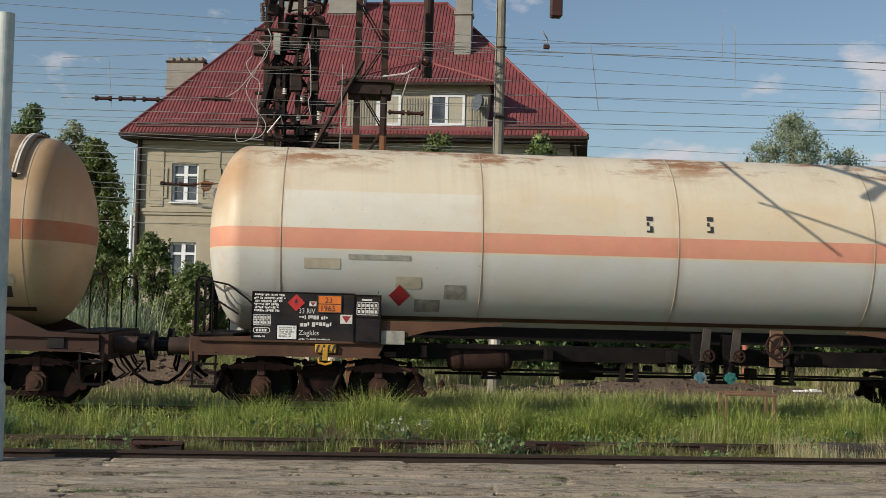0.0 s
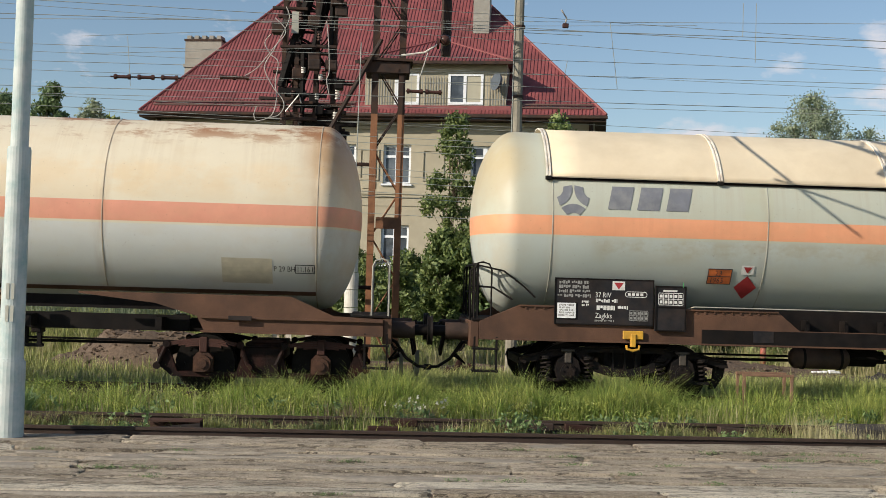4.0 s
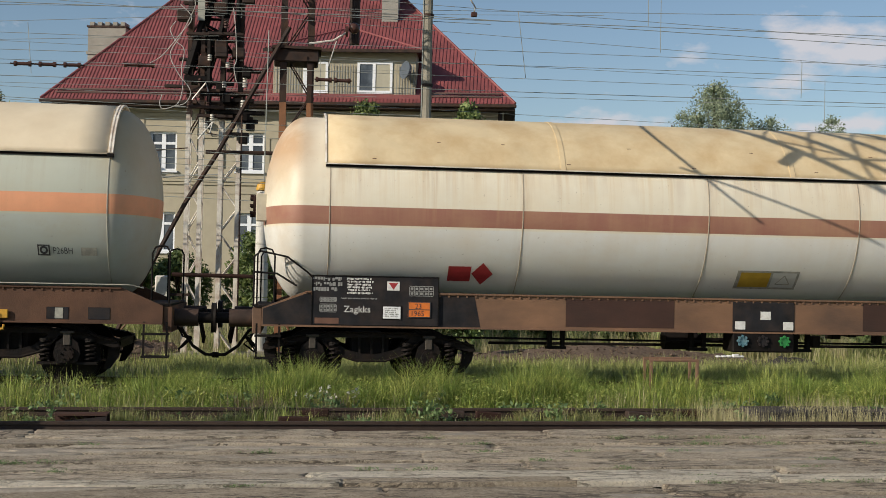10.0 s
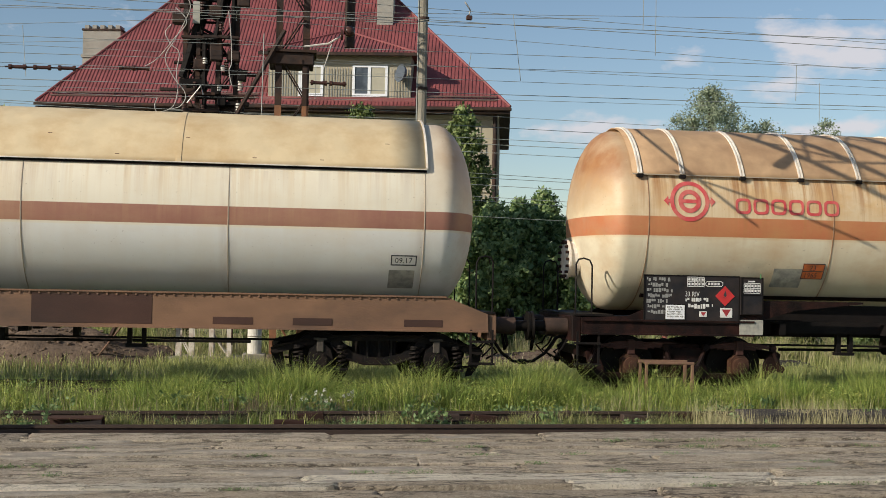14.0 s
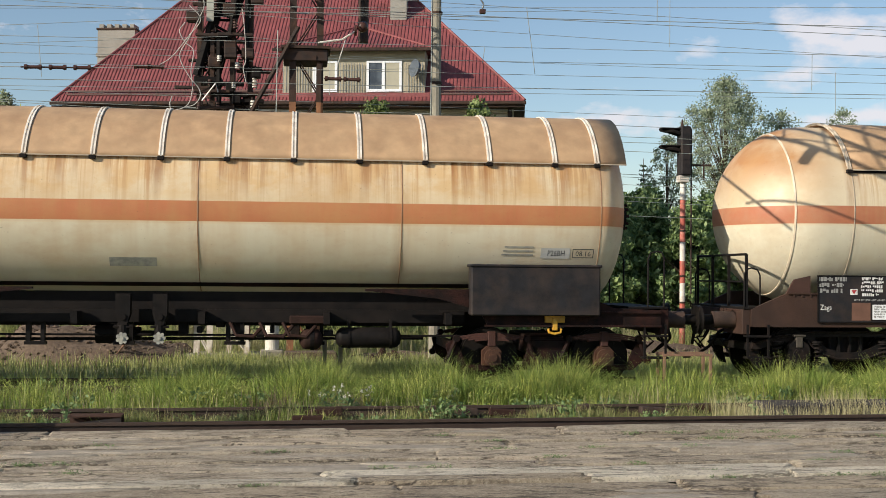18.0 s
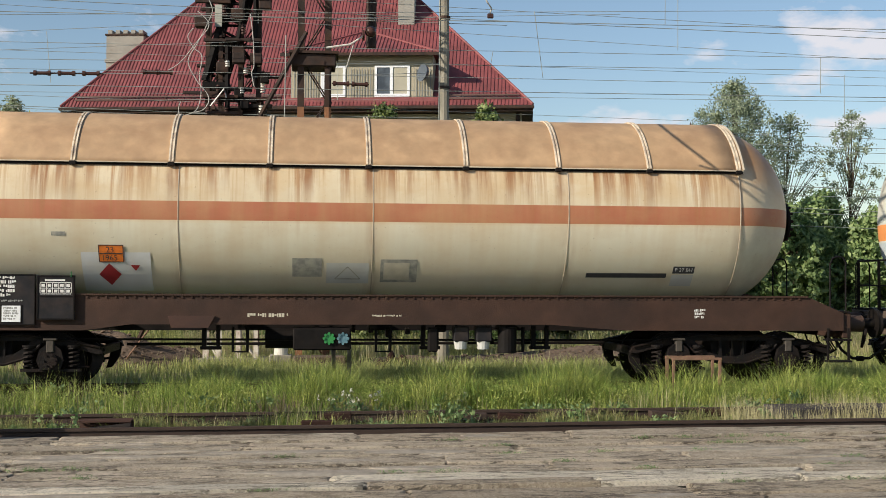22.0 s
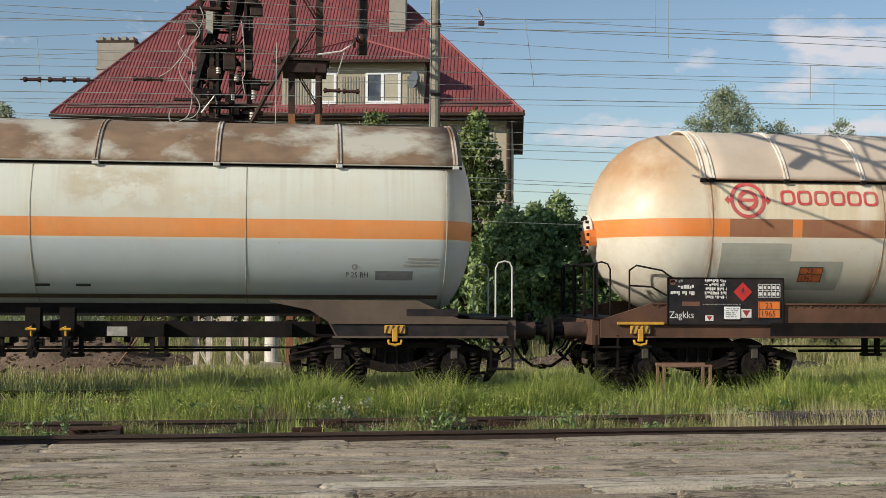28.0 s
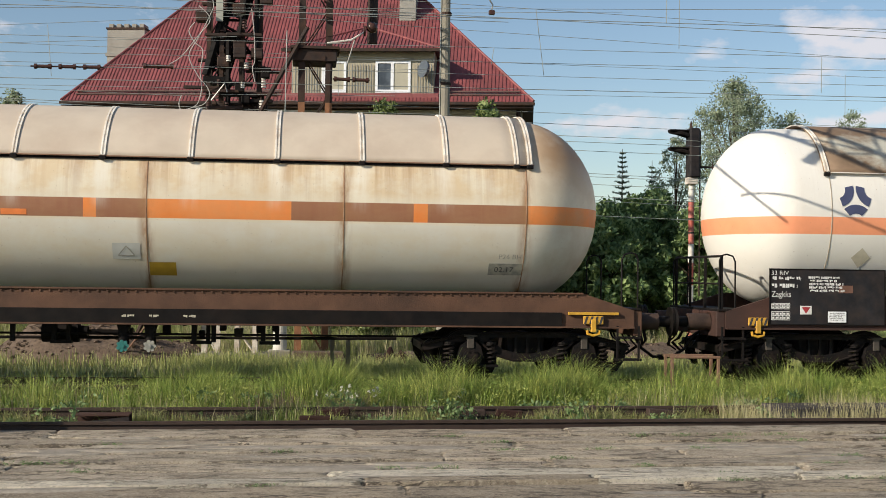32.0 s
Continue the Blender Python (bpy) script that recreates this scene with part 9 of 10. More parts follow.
# pale grey wagon
w, tank, sh = TRAIN[6]
end_gear(w, 15.92, 6)
lower_pipe(w, 0.92, M_BLACK)
board(w, 1.46, 2.98, 1.22, 1.95, [("lines", 0.0, 0.42, 0.03, 0.33, 4), ("table", 0.01, 0.18, 0.38, 0.60), ("oval", 0.22, 0.38, 0.36, 0.48), ("lines", 0.22, 0.38, 0.52, 0.57, 1), ("card", 0.20, 0.38, 0.66, 0.92), ("text", 0.48, 0.69, 0.22, 0.32, "33 RIV"), ("bars", 0.48, 0.81, 0.35, 0.46), ("bars", 0.48, 0.79, 0.49, 0.62), ("text", 0.48, 0.65, 0.64, 0.75, "Zagkks"), ("text", 0.47, 0.80, 0.85, 0.95, "Maschen-Rbf."), ("tri", 0.84, 0.97, 0.81, 0.99)], 606, (3.0, 3.39, 1.06, 1.92))
sh.patch("ochre_film", 1.92, 4.93, 2.76, 3.55, M_OCHRE, 0.003, "ochre weathered patch of paint")
sh.patch("grey_repaint", 3.45, 6.39, 1.80, 2.46, M_FADED, 0.003, "grey repainted patch"), sh.patch("grey_repaint", 3.45, 3.62, 1.80, 2.3, M_SMUDGE, 0.005)
hazard_plate(w, 3.67, 4.03, 1.85, 2.08, 0, M_ORANGE_OLD, True, sh)
sh.wrap("dark_diamond", diamond(B(), 4.27, 1.87, 0.19), M_CRIMSON, 0.012, "dark red diamond placard"), tri_label(sh, 4.55, 1.97, 0.12, 0.08)
three_lobes(sh, 2.19, 3.0, 0.25, M_LOGO_GREY), slanted_blocks(sh, 2.56, 3.98, 2.85, 3.22, M_LOGO_GREY)
small_writing(sh, "P 25 BH", 12.66, 1.88, 0.085, M_DARKT, 0.34)
sh.wrap("round_mark", ring(B(), 12.80, 2.04, 0.025, 0.045), M_SMUDGE, 0.006), sh.patch("grey_label", 13.12, 13.7, 1.84, 1.98, M_LOGO_GREY)
for x in (8.0, 8.6):
    sh.wrap("lettering_bar", rect(B(), x, x + 0.22, 1.72, 1.76), M_DARKT, 0.006)
for k in range(3):
    sh.wrap("lettering_bar", rect(B(), 13.55 + 0.03 * k, 14.1, 2.06 + k * 0.05, 2.08 + k * 0.05), M_SMUDGE, 0.006)
jack_hook(w, 2.50, False), jack_hook(w, 13.42), air_tank(w, 4.47, 5.40, M_RUSTY, 0.80)
for x0, x1 in ((0.76, 3.38), (12.54, 15.16)):
    part("lower_channel", prism(B(), [(x0, 0.986), (x1, 0.986), (x1 + (0.1 if x0 < 5 else -0.0), 1.168), (x0 - (0.1 if x0 > 5 else 0.0), 1.168)], -1.345, -1.322, "y"), M_PANEL, w)
plate("dark_patch", 13.6, 14.4, 1.29, 1.40, -1.3215, M_PANEL, w, 0.003)
for x in (8.0, 8.5):
    valve(w, x, M_BLACK, -1.1, 0.95)
    part("tap", tube(B(), [(x, -1.26, 0.98), (x, -1.30, 1.12), (x - 0.08, -1.30, 1.08), (x + 0.08, -1.30, 1.08)], 0.02, 6), M_YELLOW, w)
for x in (6.3, 6.75, 7.05):
    part("brass_fitting", box(B(), x, x + 0.2, -1.0, -0.85, 0.82, 0.95, 0.02), M_BRASS if x > 6.5 else M_RUSTY, w)
plate("grey_tag", 9.1, 9.4, 0.98, 1.12, -1.25, M_SMUDGE, w)
scribble(w, 14.0, 14.7, 1.10, 1.15, -1.3215, 1, M_BEIGE, 83)
head_flange(w, 0.95, -1, 3.0, 0.14, M_PALE, 8)
hp = part("head_plate", box(B(), 0.80, 0.98, -0.95, -0.55, 2.80, 3.10, 0.01), M_BEIGE, w, "pale plate with a dark slot on the tank head")
part("slot", box(B(), 0.785, 0.80, -0.80, -0.70, 2.84, 3.06), M_DARKT, hp)

# cream wagon with the patched band
w, tank, sh = TRAIN[7]
end_gear(w, 16.5, 7)
M_REPAINT = material("fresh_orange_band_paint", (0.74, 0.21, 0.05), 0.55, 0, 0.12, 6)
sh.patch("repainted_patch", 5.61, 5.76, 2.575, 2.70, M_REPAINT, 0.004), sh.patch("repainted_patch", 6.15, 6.52, 2.575, 2.66, M_REPAINT, 0.004)
lower_pipe(w, 1.3, M_BLACK)
board(w, 1.82, 3.71, 1.17, 1.90, [("bars", 0.02, 0.13, 0.03, 0.12, 1, 1), ("bars", 0.08, 0.28, 0.14, 0.26, 1), ("bars", 0.02, 0.26, 0.28, 0.40), ("lines", 0.31, 0.53, 0.02, 0.46, 5), ("flame", 0.565, 0.725, 0.08, 0.50), ("table", 0.78, 0.97, 0.12, 0.40), ("orange", 0.78, 0.97, 0.48, 0.86), ("text", 0.01, 0.22, 0.71, 0.86, "Zagkks"), ("tri", 0.32, 0.39, 0.80, 0.92), ("card", 0.48, 0.62, 0.61, 0.88), ("tri", 0.63, 0.72, 0.66, 0.85), ("patch", 0.12, 0.27, 0.50, 0.60), ("lines", 0.29, 0.70, 0.55, 0.59, 1, 1), ("patch", 0.02, 0.06, 0.02, 0.14)], 707)
ring_emblem(sh, 3.075, 3.14, 0.29, M_LOGO_RED), round_blocks(sh, 3.60, 5.26, 3.07, 3.31, M_LOGO_RED)
sh.patch("grey_repaint", 2.66, 3.80, 1.92, 2.46, M_FADED, 0.003, "grey repainted patch"), sh.patch("grey_repaint", 3.80, 4.70, 1.72, 2.18, M_FADED, 0.003)
hazard_plate(w, 4.0, 4.39, 1.85, 2.09, 0, M_ORANGE_OLD, True, sh)
outline_sign(sh, 7.74, 8.15, 1.94, 2.18), sh.patch("yellow_label", 8.27, 8.67, 1.70, 1.90, M_YLABEL, 0.006, "dull yellow label")
sh.patch("grey_label", 13.46, 13.99, 1.77, 1.95, M_SMUDGE), small_writing(sh, "02.17", 13.55, 1.82, 0.08, M_DARKT, 0.3), small_writing(sh, "P26 BH", 13.6, 2.02, 0.075, M_SMUDGE, 0.35)
fl = head_flange(w, 0.91, -1, 2.62, 0.30, M_BAND, 16, M_RUSTY)
bm = rod(B(), (0.80, 0, 2.62), (0.925, 0, 2.62), 0.342, 28)
for zz, up in ((2.44, -1), (2.70, 1)):
    bmesh.ops.bisect_plane(bm, geom=bm.verts[:] + bm.edges[:] + bm.faces[:], plane_co=(0, 0, zz), plane_no=(0, 0, up), clear_outer=True)
part("painted_band", bm, M_REPAINT, fl, "orange band painted across the flange")
part("tie_rail", box(B(), 1.0, 1.75, -1.38, -1.33, 1.17, 1.21), M_YELLOW, w, "yellow striped rail")
jack_hook(w, 1.37), jack_hook(w, 15.1)
part("tie_rail", box(B(), 14.7, 15.5, -1.38, -1.33, 1.17, 1.21), M_YELLOW, w, "yellow striped rail")
part("lower_sill", box(B(), 3.5, 14.6, -1.36, -1.325, 0.955, 1.20), M_BLACK, w)
valve(w, 7.9, M_TEAL, -1.1, 0.85), valve(w, 8.3, M_SMUDGE, -1.1, 0.85)
for x in (6.2, 8.9, 9.2):
    part("rod_hanger", box(B(), x, x + 0.07, -1.0, -0.93, 0.68, 0.97), M_BLACK, w)
for x in (5.98, 7.9, 8.3, 8.8):
    scribble(w, x, x + 0.2, 1.06, 1.11, -1.3615, 1, M_BEIGE, int(x * 10))

# clean white wagon that is only just arriving
w, tank, sh = TRAIN[8]
end_gear(w, 16.2, 8)
board(w, 1.45, 3.35, 1.05, 1.92, [("text", 0.01, 0.16, 0.02, 0.10, "33 RIV"), ("bars", 0.01, 0.28, 0.13, 0.22), ("bars", 0.01, 0.28, 0.26, 0.36), ("text", 0.01, 0.18, 0.39, 0.50, "Zagkks"), ("lines", 0.33, 0.66, 0.12, 0.42, 5), ("patch", 0.60, 0.72, 0.28, 0.42), ("table", 0.01, 0.17, 0.62, 0.72), ("table", 0.01, 0.17, 0.77, 0.92), ("tri", 0.26, 0.36, 0.66, 0.82), ("card", 0.50, 0.66, 0.76, 0.96)], 808, (3.4, 3.95, 1.12, 1.90))
three_lobes(sh, 2.79, 3.03, 0.27, M_LOGO_BLUE), slanted_blocks(sh, 3.30, 4.7, 2.88, 3.25, M_LOGO_BLUE)
sh.wrap("scuffed_diamond", diamond(B(), 2.95, 2.12, 0.16), M_BEIGE, 0.006)
jack_hook(w, 1.25)


# ---- things lying in the yard ----
def stones(name, spots, mat, parent, seed):
    """Many small angular stones in one mesh; spots: x, y, z, radius."""
    g = np.random.default_rng(seed)
    p = np.array(spots, float)
    n = len(p)
    unit = np.array([(1, 0, 0), (-1, 0, 0), (0, 1, 0), (0, -1, 0), (0, 0, 1), (0, 0, -1)], float)
    q, _ = np.linalg.qr(g.normal(size=(n, 3, 3)))
    v = np.einsum("kj,nji->nki", unit, q) * g.uniform(0.6, 1.35, (n, 6, 1)) * p[:, 3][:, None, None] * np.array([1.2, 1.0, 0.75]) + p[:, None, :3]
    tri = np.array([(0, 2, 4), (2, 1, 4), (1, 3, 4), (3, 0, 4), (2, 0, 5), (1, 2, 5), (3, 1, 5), (0, 3, 5)])
    f = (np.arange(n)[:, None, None] * 6 + tri).reshape(-1, 3)
    return soup(name, v.reshape(-1, 3).tolist(), f.tolist(), mat, parent)


def lump(name, pts, mat, label, cat, seed, n=26, rough=0.06, clods=0, power=1.7):
    """A heap: a bumpy mound over an oval base. pts: x, y, half length, half width, height."""
    x, y, a, b, hgt = pts
    h = empty(name, x, y, -0.28, label, cat)
    bm = B()
    rows = []
    for i in range(n + 1):
        row = []
        for j in range(n // 2 + 1):
            u, v = -1 + 2 * i / n, -1 + 4 * j / n
            d = math.sqrt(u * u + v * v)
            z = hgt * max(0.0, 1 - d ** power) * (0.75 + 0.5 * noise.noise(Vector((u * 2.2 + seed, v * 2, 0.3))))
            z += rough * noise.noise(Vector((u * a * 4 + seed, v * b * 4, 1.7))) if d < 1 else 0
            row.append(bm.verts.new((u * a, v * b, max(0.0, z) - 0.01)))
        rows.append(row)
    for r0, r1 in zip(rows, rows[1:]):
        for j in range(len(r0) - 1):
            bm.faces.new((r0[j], r1[j], r1[j + 1], r0[j + 1]))
    part("mound", bm, mat, h, "", True)
    r = random.Random(seed)
    spots = []
    for k in range(clods * 4):
        u, v = r.uniform(-0.97, 0.97), r.uniform(-0.97, 0.5)
        d = math.sqrt(u * u + v * v)
        z = hgt * max(0.0, 1 - d ** power) * (0.75 + 0.5 * noise.noise(Vector((u * 2.2 + seed, v * 2, 0.3))))
        spots.append((u * a, v * b, z, 0.012 + 0.05 * r.random() ** 3))
    if clods:
        tagged(stones("clod", spots, mat, h, seed), kind="stuff")
    return h


M_SOIL = material("dark_dug_soil", (0.115, 0.083, 0.060), 0.95, 0, 0.4, 14, 0.9, 24, (0.20, 0.155, 0.12), 0.45, 9, island=0.35)
M_COAL = material("black_tarry_heap", (0.055, 0.050, 0.048), 0.8, 0, 0.3, 6, 0.9, 16)
lump("soil_heap", (-4.95, 28.2, 2.75, 1.5, 0.92), M_SOIL, "heap of dark dug soil behind the track", "heap", 3, 40, 0.10, 260, 4.0)
lump("soil_heap", (6.65, 28.4, 6.9, 1.7, 0.50), M_SOIL, "low stony soil bank behind the track", "heap", 5, 60, 0.10, 420)
lump("tar_heap", (11.5, 27.2, 1.35, 0.45, 0.38), M_COAL, "low black tarry heap behind the track", "heap", 9, 26, 0.08, 60)
bm = B()
r = random.Random(4)
for k in range(5):
    x = k * 0.13
    box(bm, x, x + r.uniform(0.08, 0.16), -0.06, 0.06, 0.0, r.uniform(0.04, 0.09), 0.015)
ob = part("white_rags", bm, M_PAPER)
ob.matrix_basis = pose(9.9, 27.4, 0.02)
tagged(ob, "scraps of white plastic on the soil bank", "litter")

M_BENCH = material("dull_rust_bars", (0.21, 0.115, 0.075), 0.8, 0, 0.25, 6, 0.3, 40, (0.14, 0.09, 0.06), 0.6, 4)
bench = empty("steel_trestle", 5.59, 18.45, -0.28, "small rusty steel trestle standing in the grass", "trestle")
part("top_bar", box(B(), 0, 0.80, -0.02, 0.02, 0.79, 0.83, 0.006), M_BENCH, bench)
part("top_bar", box(B(), 0, 0.80, 0.32, 0.38, 0.79, 0.84, 0.006), M_BENCH, bench)
for x in (0.03, 0.77):
    for y in (0, 0.35):
        part("leg", box(B(), x - 0.022, x + 0.022, y - 0.02, y + 0.02, 0, 0.79, 0.004), M_BENCH, bench)

ch = empty("steel_channel", -2.84, 15.30, -0.19, "dark rusty steel channel lying beside the rail", "scrap steel")
part("web", box(B(), 0.0, 0.66, 0.0, 0.30, 0.0, 0.03), M_SOLE, ch)
part("flange", prism(B(), [(0.12, 0.0), (0.66, 0.0), (0.66, 0.16), (0.12, 0.10)], 0.0, 0.02, "y"), M_PANEL, ch)
part("flange", prism(B(), [(0.0, 0.03), (0.66, 0.03), (0.66, 0.19), (0.0, 0.17)], 0.28, 0.30, "y"), M_SOLE, ch)
part("lid", prism(B(), [(0.02, 0.165), (0.66, 0.165), (0.66, 0.185), (0.02, 0.185)], 0.02, 0.28, "y"), M_SOLE, ch)

for k, (x0, x1, y) in enumerate(((6.22, 7.05, 15.62), (7.08, 7.9, 15.66), (7.93, 8.9, 15.70))):
    ob = part("crossing_slab", box(B(), 0, x1 - x0, 0, 0.6, 0, 0.26, 0.02), M_COAL)
    ob.matrix_basis = pose(x0, y, -0.20, 0, 0, 2.3)
    tagged(ob, "black tarred crossing slab beside the rail", "crossing slab", "crossing slabs")
for k, (x, y, w) in enumerate(((0.05, 15.9, 0.5), (1.9, 16.0, 0.45), (2.5, 16.05, 0.35), (3.3, 16.1, 0.6), (-0.1, 15.25, 0.4), (4.6, 16.15, 0.5), (5.3, 16.2, 0.45), (-4.4, 15.75, 0.4))):
    ob = part("tie_plate", box(B(), 0, w, 0, 0.14, 0, 0.10, 0.012), M_RAILTOP if k % 2 else M_RUSTY)
    ob.matrix_basis = pose(x, y, -0.12, 0, 4 * (k % 3) - 4, 3 * (k % 2))
    tagged(ob, "rusty rail fastening plate in the grass", "tie plate", "fastening plates")
sl = part("concrete_slab", box(B(), 0, 1.1, 0, 0.6, 0, 0.35, 0.02), M_SOIL)
sl.matrix_basis = pose(-0.33, 26.3, -0.28, 0, 0, 3)
tagged(sl, "flat dirty brown slab lying behind the track", "slab")
for x in (0.25, 0.55):
    ob = part("short_stake", box(B(), -0.04, 0.04, -0.04, 0.04, 0, 0.8), M_CONCPOLE)
    ob.matrix_basis = pose(x + 0.2, 23.4, -0.28)
    tagged(ob, "short grey stake behind the track", "stake", "stakes")
for k, (x, z) in enumerate(((1.7, 0.9), (2.05, 0.6))):
    ob = lump("rusty_lump", (x, 26.5, 0.34, 0.3, 0.24 + z * 0.28), M_RUSTY, "rusty scrap lump behind the track", "scrap", 31 + k, 16, 0.05)
for x, y, hh in ((-7.2, 37, 1.5), (-0.9, 33.0, 2.2), (-0.2, 33.4, 2.5), (0.5, 33.2, 2.4)):
    tree("bush", x, y, hh, 0.7, 0.2, "low leafy bush behind the masts", int(x * 10) + 300, clumps=26, per=100, size=0.08)

ob = part("leaning_stick", rod(B(), (0, 0, 0), (0.92, 0, 1.25), 0.022, 6), M_BENCH)
ob.matrix_basis = pose(-4.15, 27.0, -0.28)
tagged(ob, "thin brown stick leaning on the soil heap", "stick")

# weeds and flowers among the grass
def weed(x, y, z, hgt, spread, n, mat, label, seed, heads=0):
    w = empty("weed", x, y, z, label, "weed")
    r = random.Random(seed)
    cs = [(r.uniform(-spread, spread), r.uniform(-spread, spread) * 0.5, r.uniform(0.15, 1.0) * hgt) for k in range(n)]
    v, f = leaves(cs, [0.06] * n, 12, 0.035, seed)
    soup("leaves", v, f, mat, w)
    bm = B()
    for c in cs[::2]:
        rod(bm, (c[0] * 0.4, c[1] * 0.4, 0), c, 0.005, 4)
    part("stems", bm, M_WEED, w)
    if heads:
        cs = [(r.uniform(-spread, spread), r.uniform(-spread, spread) * 0.5, hgt * r.uniform(0.7, 1.15)) for k in range(heads)]
        v, f = leaves(cs, [0.03] * heads, 10, 0.018, seed + 1)
        tagged(soup("flower_heads", v, f, M_PETAL, w), kind="stuff")
    return w


for k in range(48):
    r = random.Random(900 + k)
    x, y = r.uniform(-6, 9), r.uniform(15.2, 18.9)
    weed(x, y, -0.27, r.uniform(0.2, 0.42), r.uniform(0.12, 0.3), 12, M_WEED, "broad-leaved green weed among the grass", 910 + k)
weed(0.55, 16.9, -0.27, 0.42, 0.45, 14, M_WEED, "white-flowering yarrow clump in the grass", 960, 16)
weed(2.2, 17.6, -0.27, 0.35, 0.05, 4, M_WEED, "single white flower in the grass", 961, 2)
weed(-5.0, 17.4, -0.27, 0.32, 0.12, 4, M_WEED, "white flower cluster in the grass", 962, 5)

M_FLAKE = material("flaking_old_asphalt", (0.33, 0.29, 0.235), 0.9, 0, 0.2, 30, 0.5, 60, (0.17, 0.15, 0.12), 0.7, 6)

# paving slabs of the yard, each its own piece
SLABS = []
for k in range(6):
    r = random.Random(700 + k)
    bm = B()
    j = [(-0.5 + r.uniform(-0.012, 0.012), -0.5 + r.uniform(-0.03, 0.03)), (0.5 + r.uniform(-0.012, 0.012), -0.5 + r.uniform(-0.03, 0.03)), (0.5 + r.uniform(-0.012, 0.012), 0.5 + r.uniform(-0.03, 0.03)), (-0.5 + r.uniform(-0.012, 0.012), 0.5 + r.uniform(-0.03, 0.03))]
    pts = []
    for a, b in zip(j, j[1:] + j[:1]):
        for q in range(9):
            f = q / 9
            pts.append((a[0] + (b[0] - a[0]) * f + r.uniform(-0.02, 0.02), a[1] + (b[1] - a[1]) * f + r.uniform(-0.055, 0.055)))
    top = [bm.verts.new((x * 0.992, y * 0.97, 0)) for x, y in pts]
    mid = [bm.verts.new((x, y, -0.012)) for x, y in pts]
    low = [bm.verts.new((x, y, -0.06)) for x, y in pts]
    bm.faces.new(top)
    for a, b in ((top, mid), (mid, low)):
        for q in range(len(pts)):
            q2 = (q + 1) % len(pts)
            bm.faces.new((a[q], b[q], b[q2], a[q2]))
    bmesh.ops.recalc_face_normals(bm, faces=bm.faces)
    me = bpy.data.meshes.new("slab")
    bm.to_mesh(me)
    bm.free()
    SLABS.append(me)
for k, me in enumerate(SLABS[:]):
    me.materials.append(M_PAVE)
    pale = me.copy()
    pale.materials.clear()
    pale.materials.append(M_CONC)
    SLABS.append(pale)
for me in SLABS[:6]:
    brown = me.copy()
    brown.materials.clear()
    brown.materials.append(M_SLABDARK)
    SLABS.append(brown)
ROWS_Y = [(8.3, 0.95, 0), (9.25, 0.95, 0), (10.2, 0.64, 1), (10.84, 0.31, 2), (11.15, 0.58, 0), (11.73, 0.52, 0), (12.25, 0.56, 0), (12.81, 0.50, 0), (13.31, 0.44, 0), (13.75, 0.75, 3)]
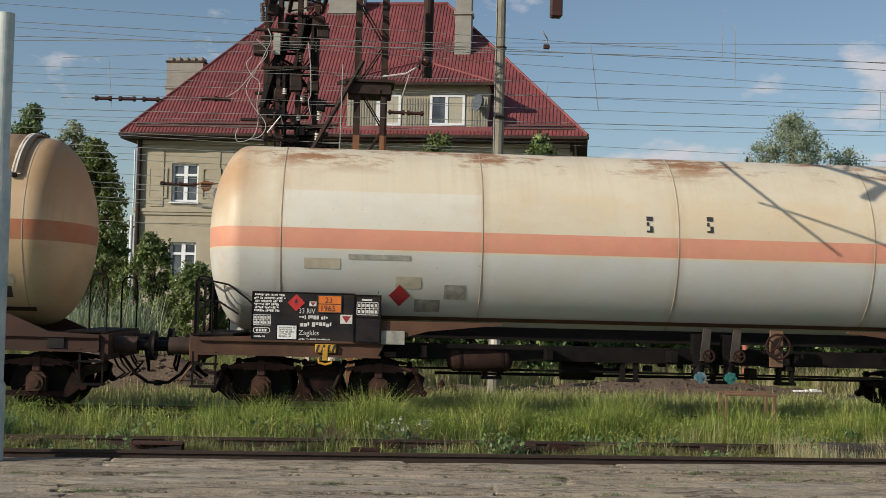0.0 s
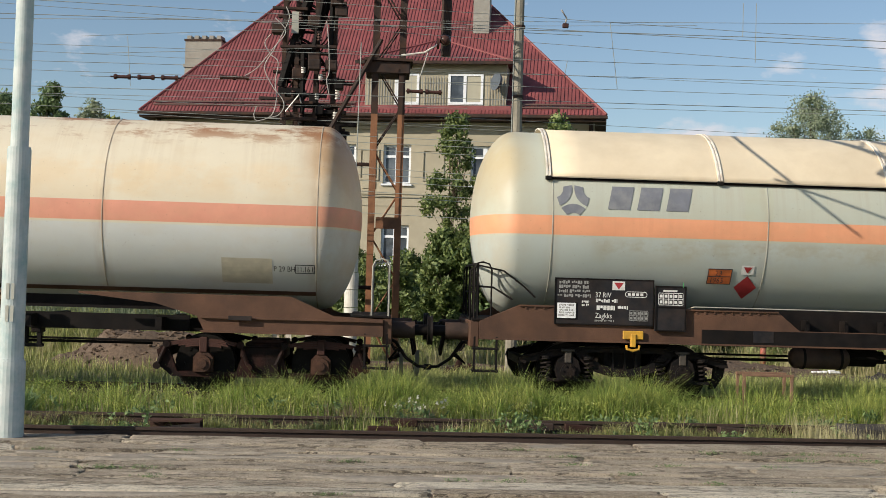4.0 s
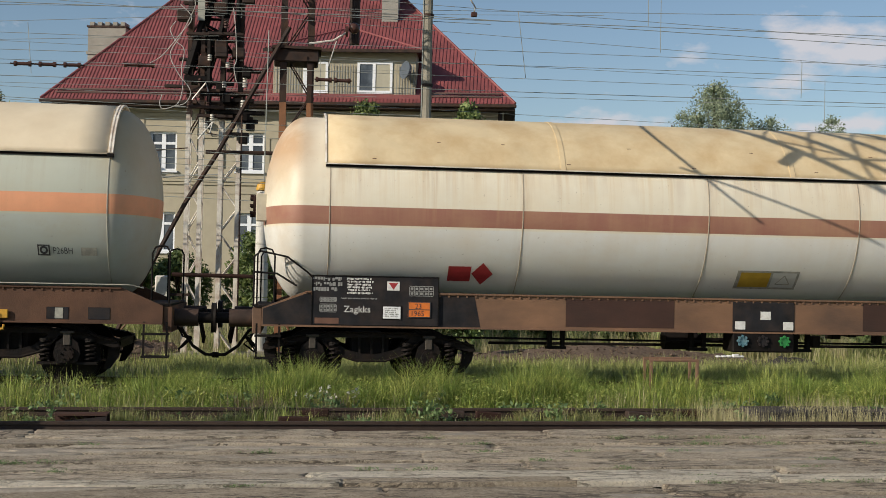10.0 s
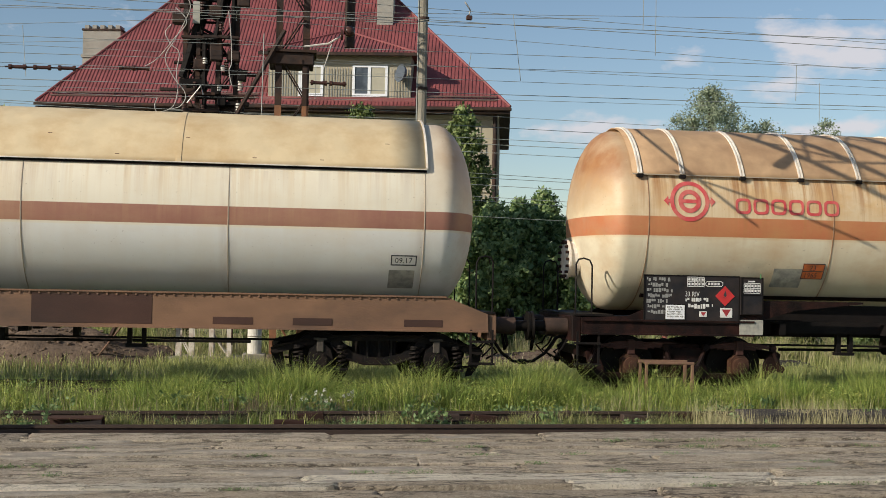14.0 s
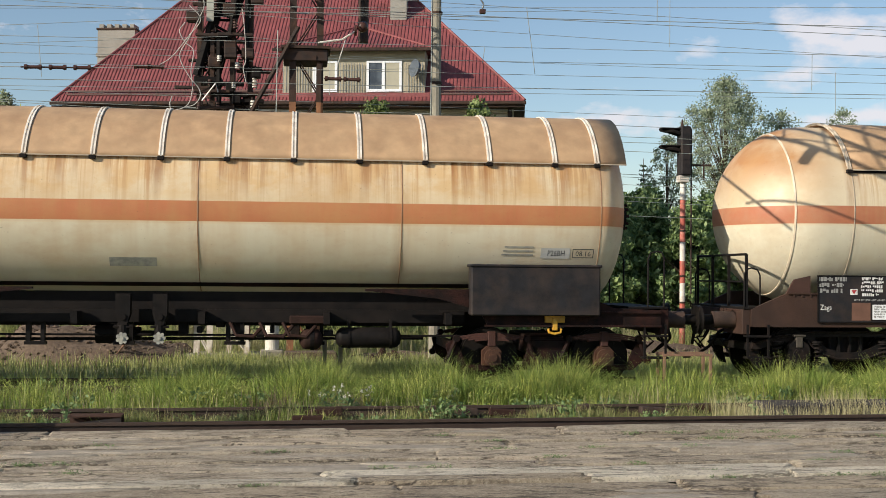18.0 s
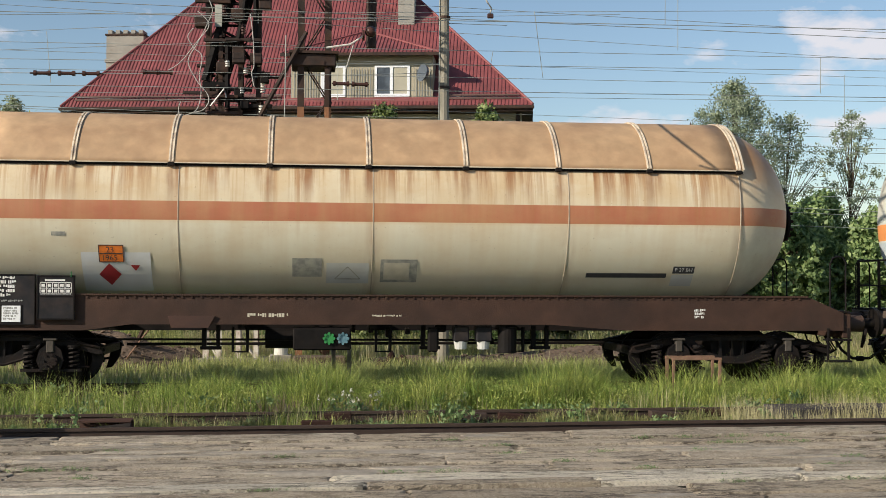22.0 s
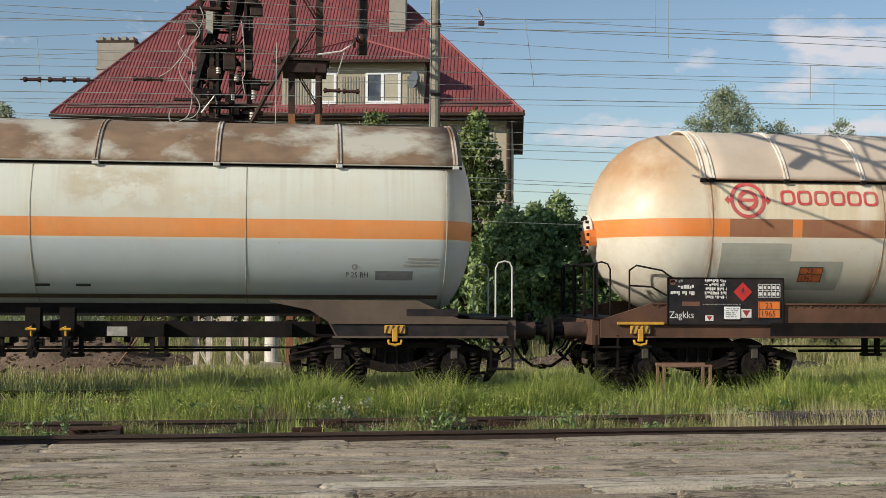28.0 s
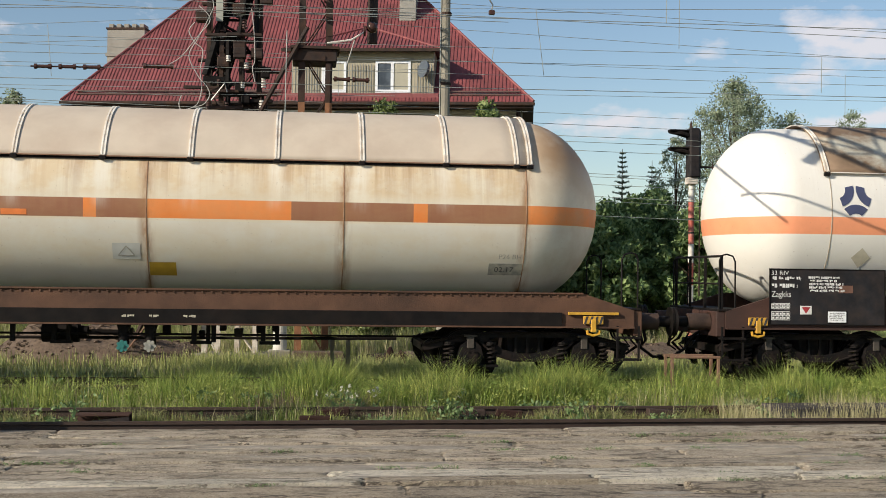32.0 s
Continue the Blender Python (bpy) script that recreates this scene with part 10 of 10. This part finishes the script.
for y0, dy, kind in ROWS_Y:
    r = random.Random(int(y0 * 100) + 3)
    x = -9.0 + r.random()
    while x < 13:
        wdt = r.uniform(2.2, 5.2) if kind != 2 else r.uniform(1.3, 2.2)
        pale = kind == 2 and r.random() < 0.9 or (kind != 2 and r.random() < 0.07)
        ob = new("slab", SLABS[r.randrange(6) + (6 if pale else 12 if y0 < 10.8 and r.random() < 0.75 or r.random() < 0.3 else 0)])
        ob.parent = PAVEMENT
        cx, cy = x + wdt / 2, y0 + dy / 2 + SLOPE * (x + wdt / 2)
        gap = r.choice((0.03, 0.04, 0.06, 0.09, 0.13)) if kind != 2 else 0.03
        ob.matrix_basis = pose(cx, cy + r.uniform(-0.3, 0.3) * gap, -0.115 + max(0.0, y0 + dy / 2 - 12.4) * 0.026 + r.uniform(-0.010, 0.010) + (0.022 if kind == 2 else 0), r.uniform(-0.7, 0.7), r.uniform(-0.2, 0.2), math.degrees(SLOPE) + r.uniform(-0.3, 0.3)) @ Matrix.Diagonal((wdt - r.uniform(0.015, 0.06), dy - gap, 1, 1))
        x += wdt

# tufts rooted in the joints between the slabs
gj = np.random.default_rng(61)
jx = gj.uniform(-7, 11, 60)
jr = gj.integers(3, len(ROWS_Y), 60)
tx = np.repeat(jx, 34) + gj.normal(0, 0.09, 60 * 34)
ty = np.repeat(np.array([r[0] for r in ROWS_Y])[jr], 34) + SLOPE * tx + gj.normal(0, 0.02, 60 * 34)
tv, tf = leaves(np.stack([tx, ty, -0.115 + np.maximum(0, ty - SLOPE * tx - 12.4) * 0.024 + gj.uniform(0, 0.02, len(tx))], 1), np.full(len(tx), 0.02), 3, 0.010, 62)
tagged(soup("joint_weeds", tv, tf, M_WEED), "small dull weeds growing in the paving joints", "weeds", kind="stuff")

# thin flakes and broken layers of the old surface
g = np.random.default_rng(77)
verts, faces = [], []
for k in range(70):
    cx, cy = g.uniform(-8, 12), g.uniform(9.0, 14.1)
    cy += SLOPE * cx
    a, b = g.uniform(0.2, 1.1), g.uniform(0.05, 0.16)
    n = 14
    hgt = g.uniform(0.002, 0.008)
    ang = np.arange(n) * 2 * np.pi / n
    rad = 1 + g.uniform(-0.32, 0.32, n)
    px, py = cx + a * rad * np.cos(ang), cy + b * rad * np.sin(ang) + SLOPE * a * np.cos(ang)
    base = len(verts)
    verts += [(float(u), float(v), -0.135 + max(0.0, float(cy - SLOPE * cx) - 12.4) * 0.022) for u, v in zip(px, py)]
    verts += [(float(cx + (u - cx) * 0.90), float(cy + (v - cy) * 0.6), -0.112 + float(hgt) + max(0.0, float(cy - SLOPE * cx) - 12.4) * 0.022) for u, v in zip(px, py)]
    faces.append([base + n + i for i in range(n)])
    faces += [[base + i, base + (i + 1) % n, base + n + (i + 1) % n, base + n + i] for i in range(n)]
fl = soup("surface_flakes", verts, faces, M_FLAKE, PAVEMENT)
tagged(fl, kind="stuff")

motions()
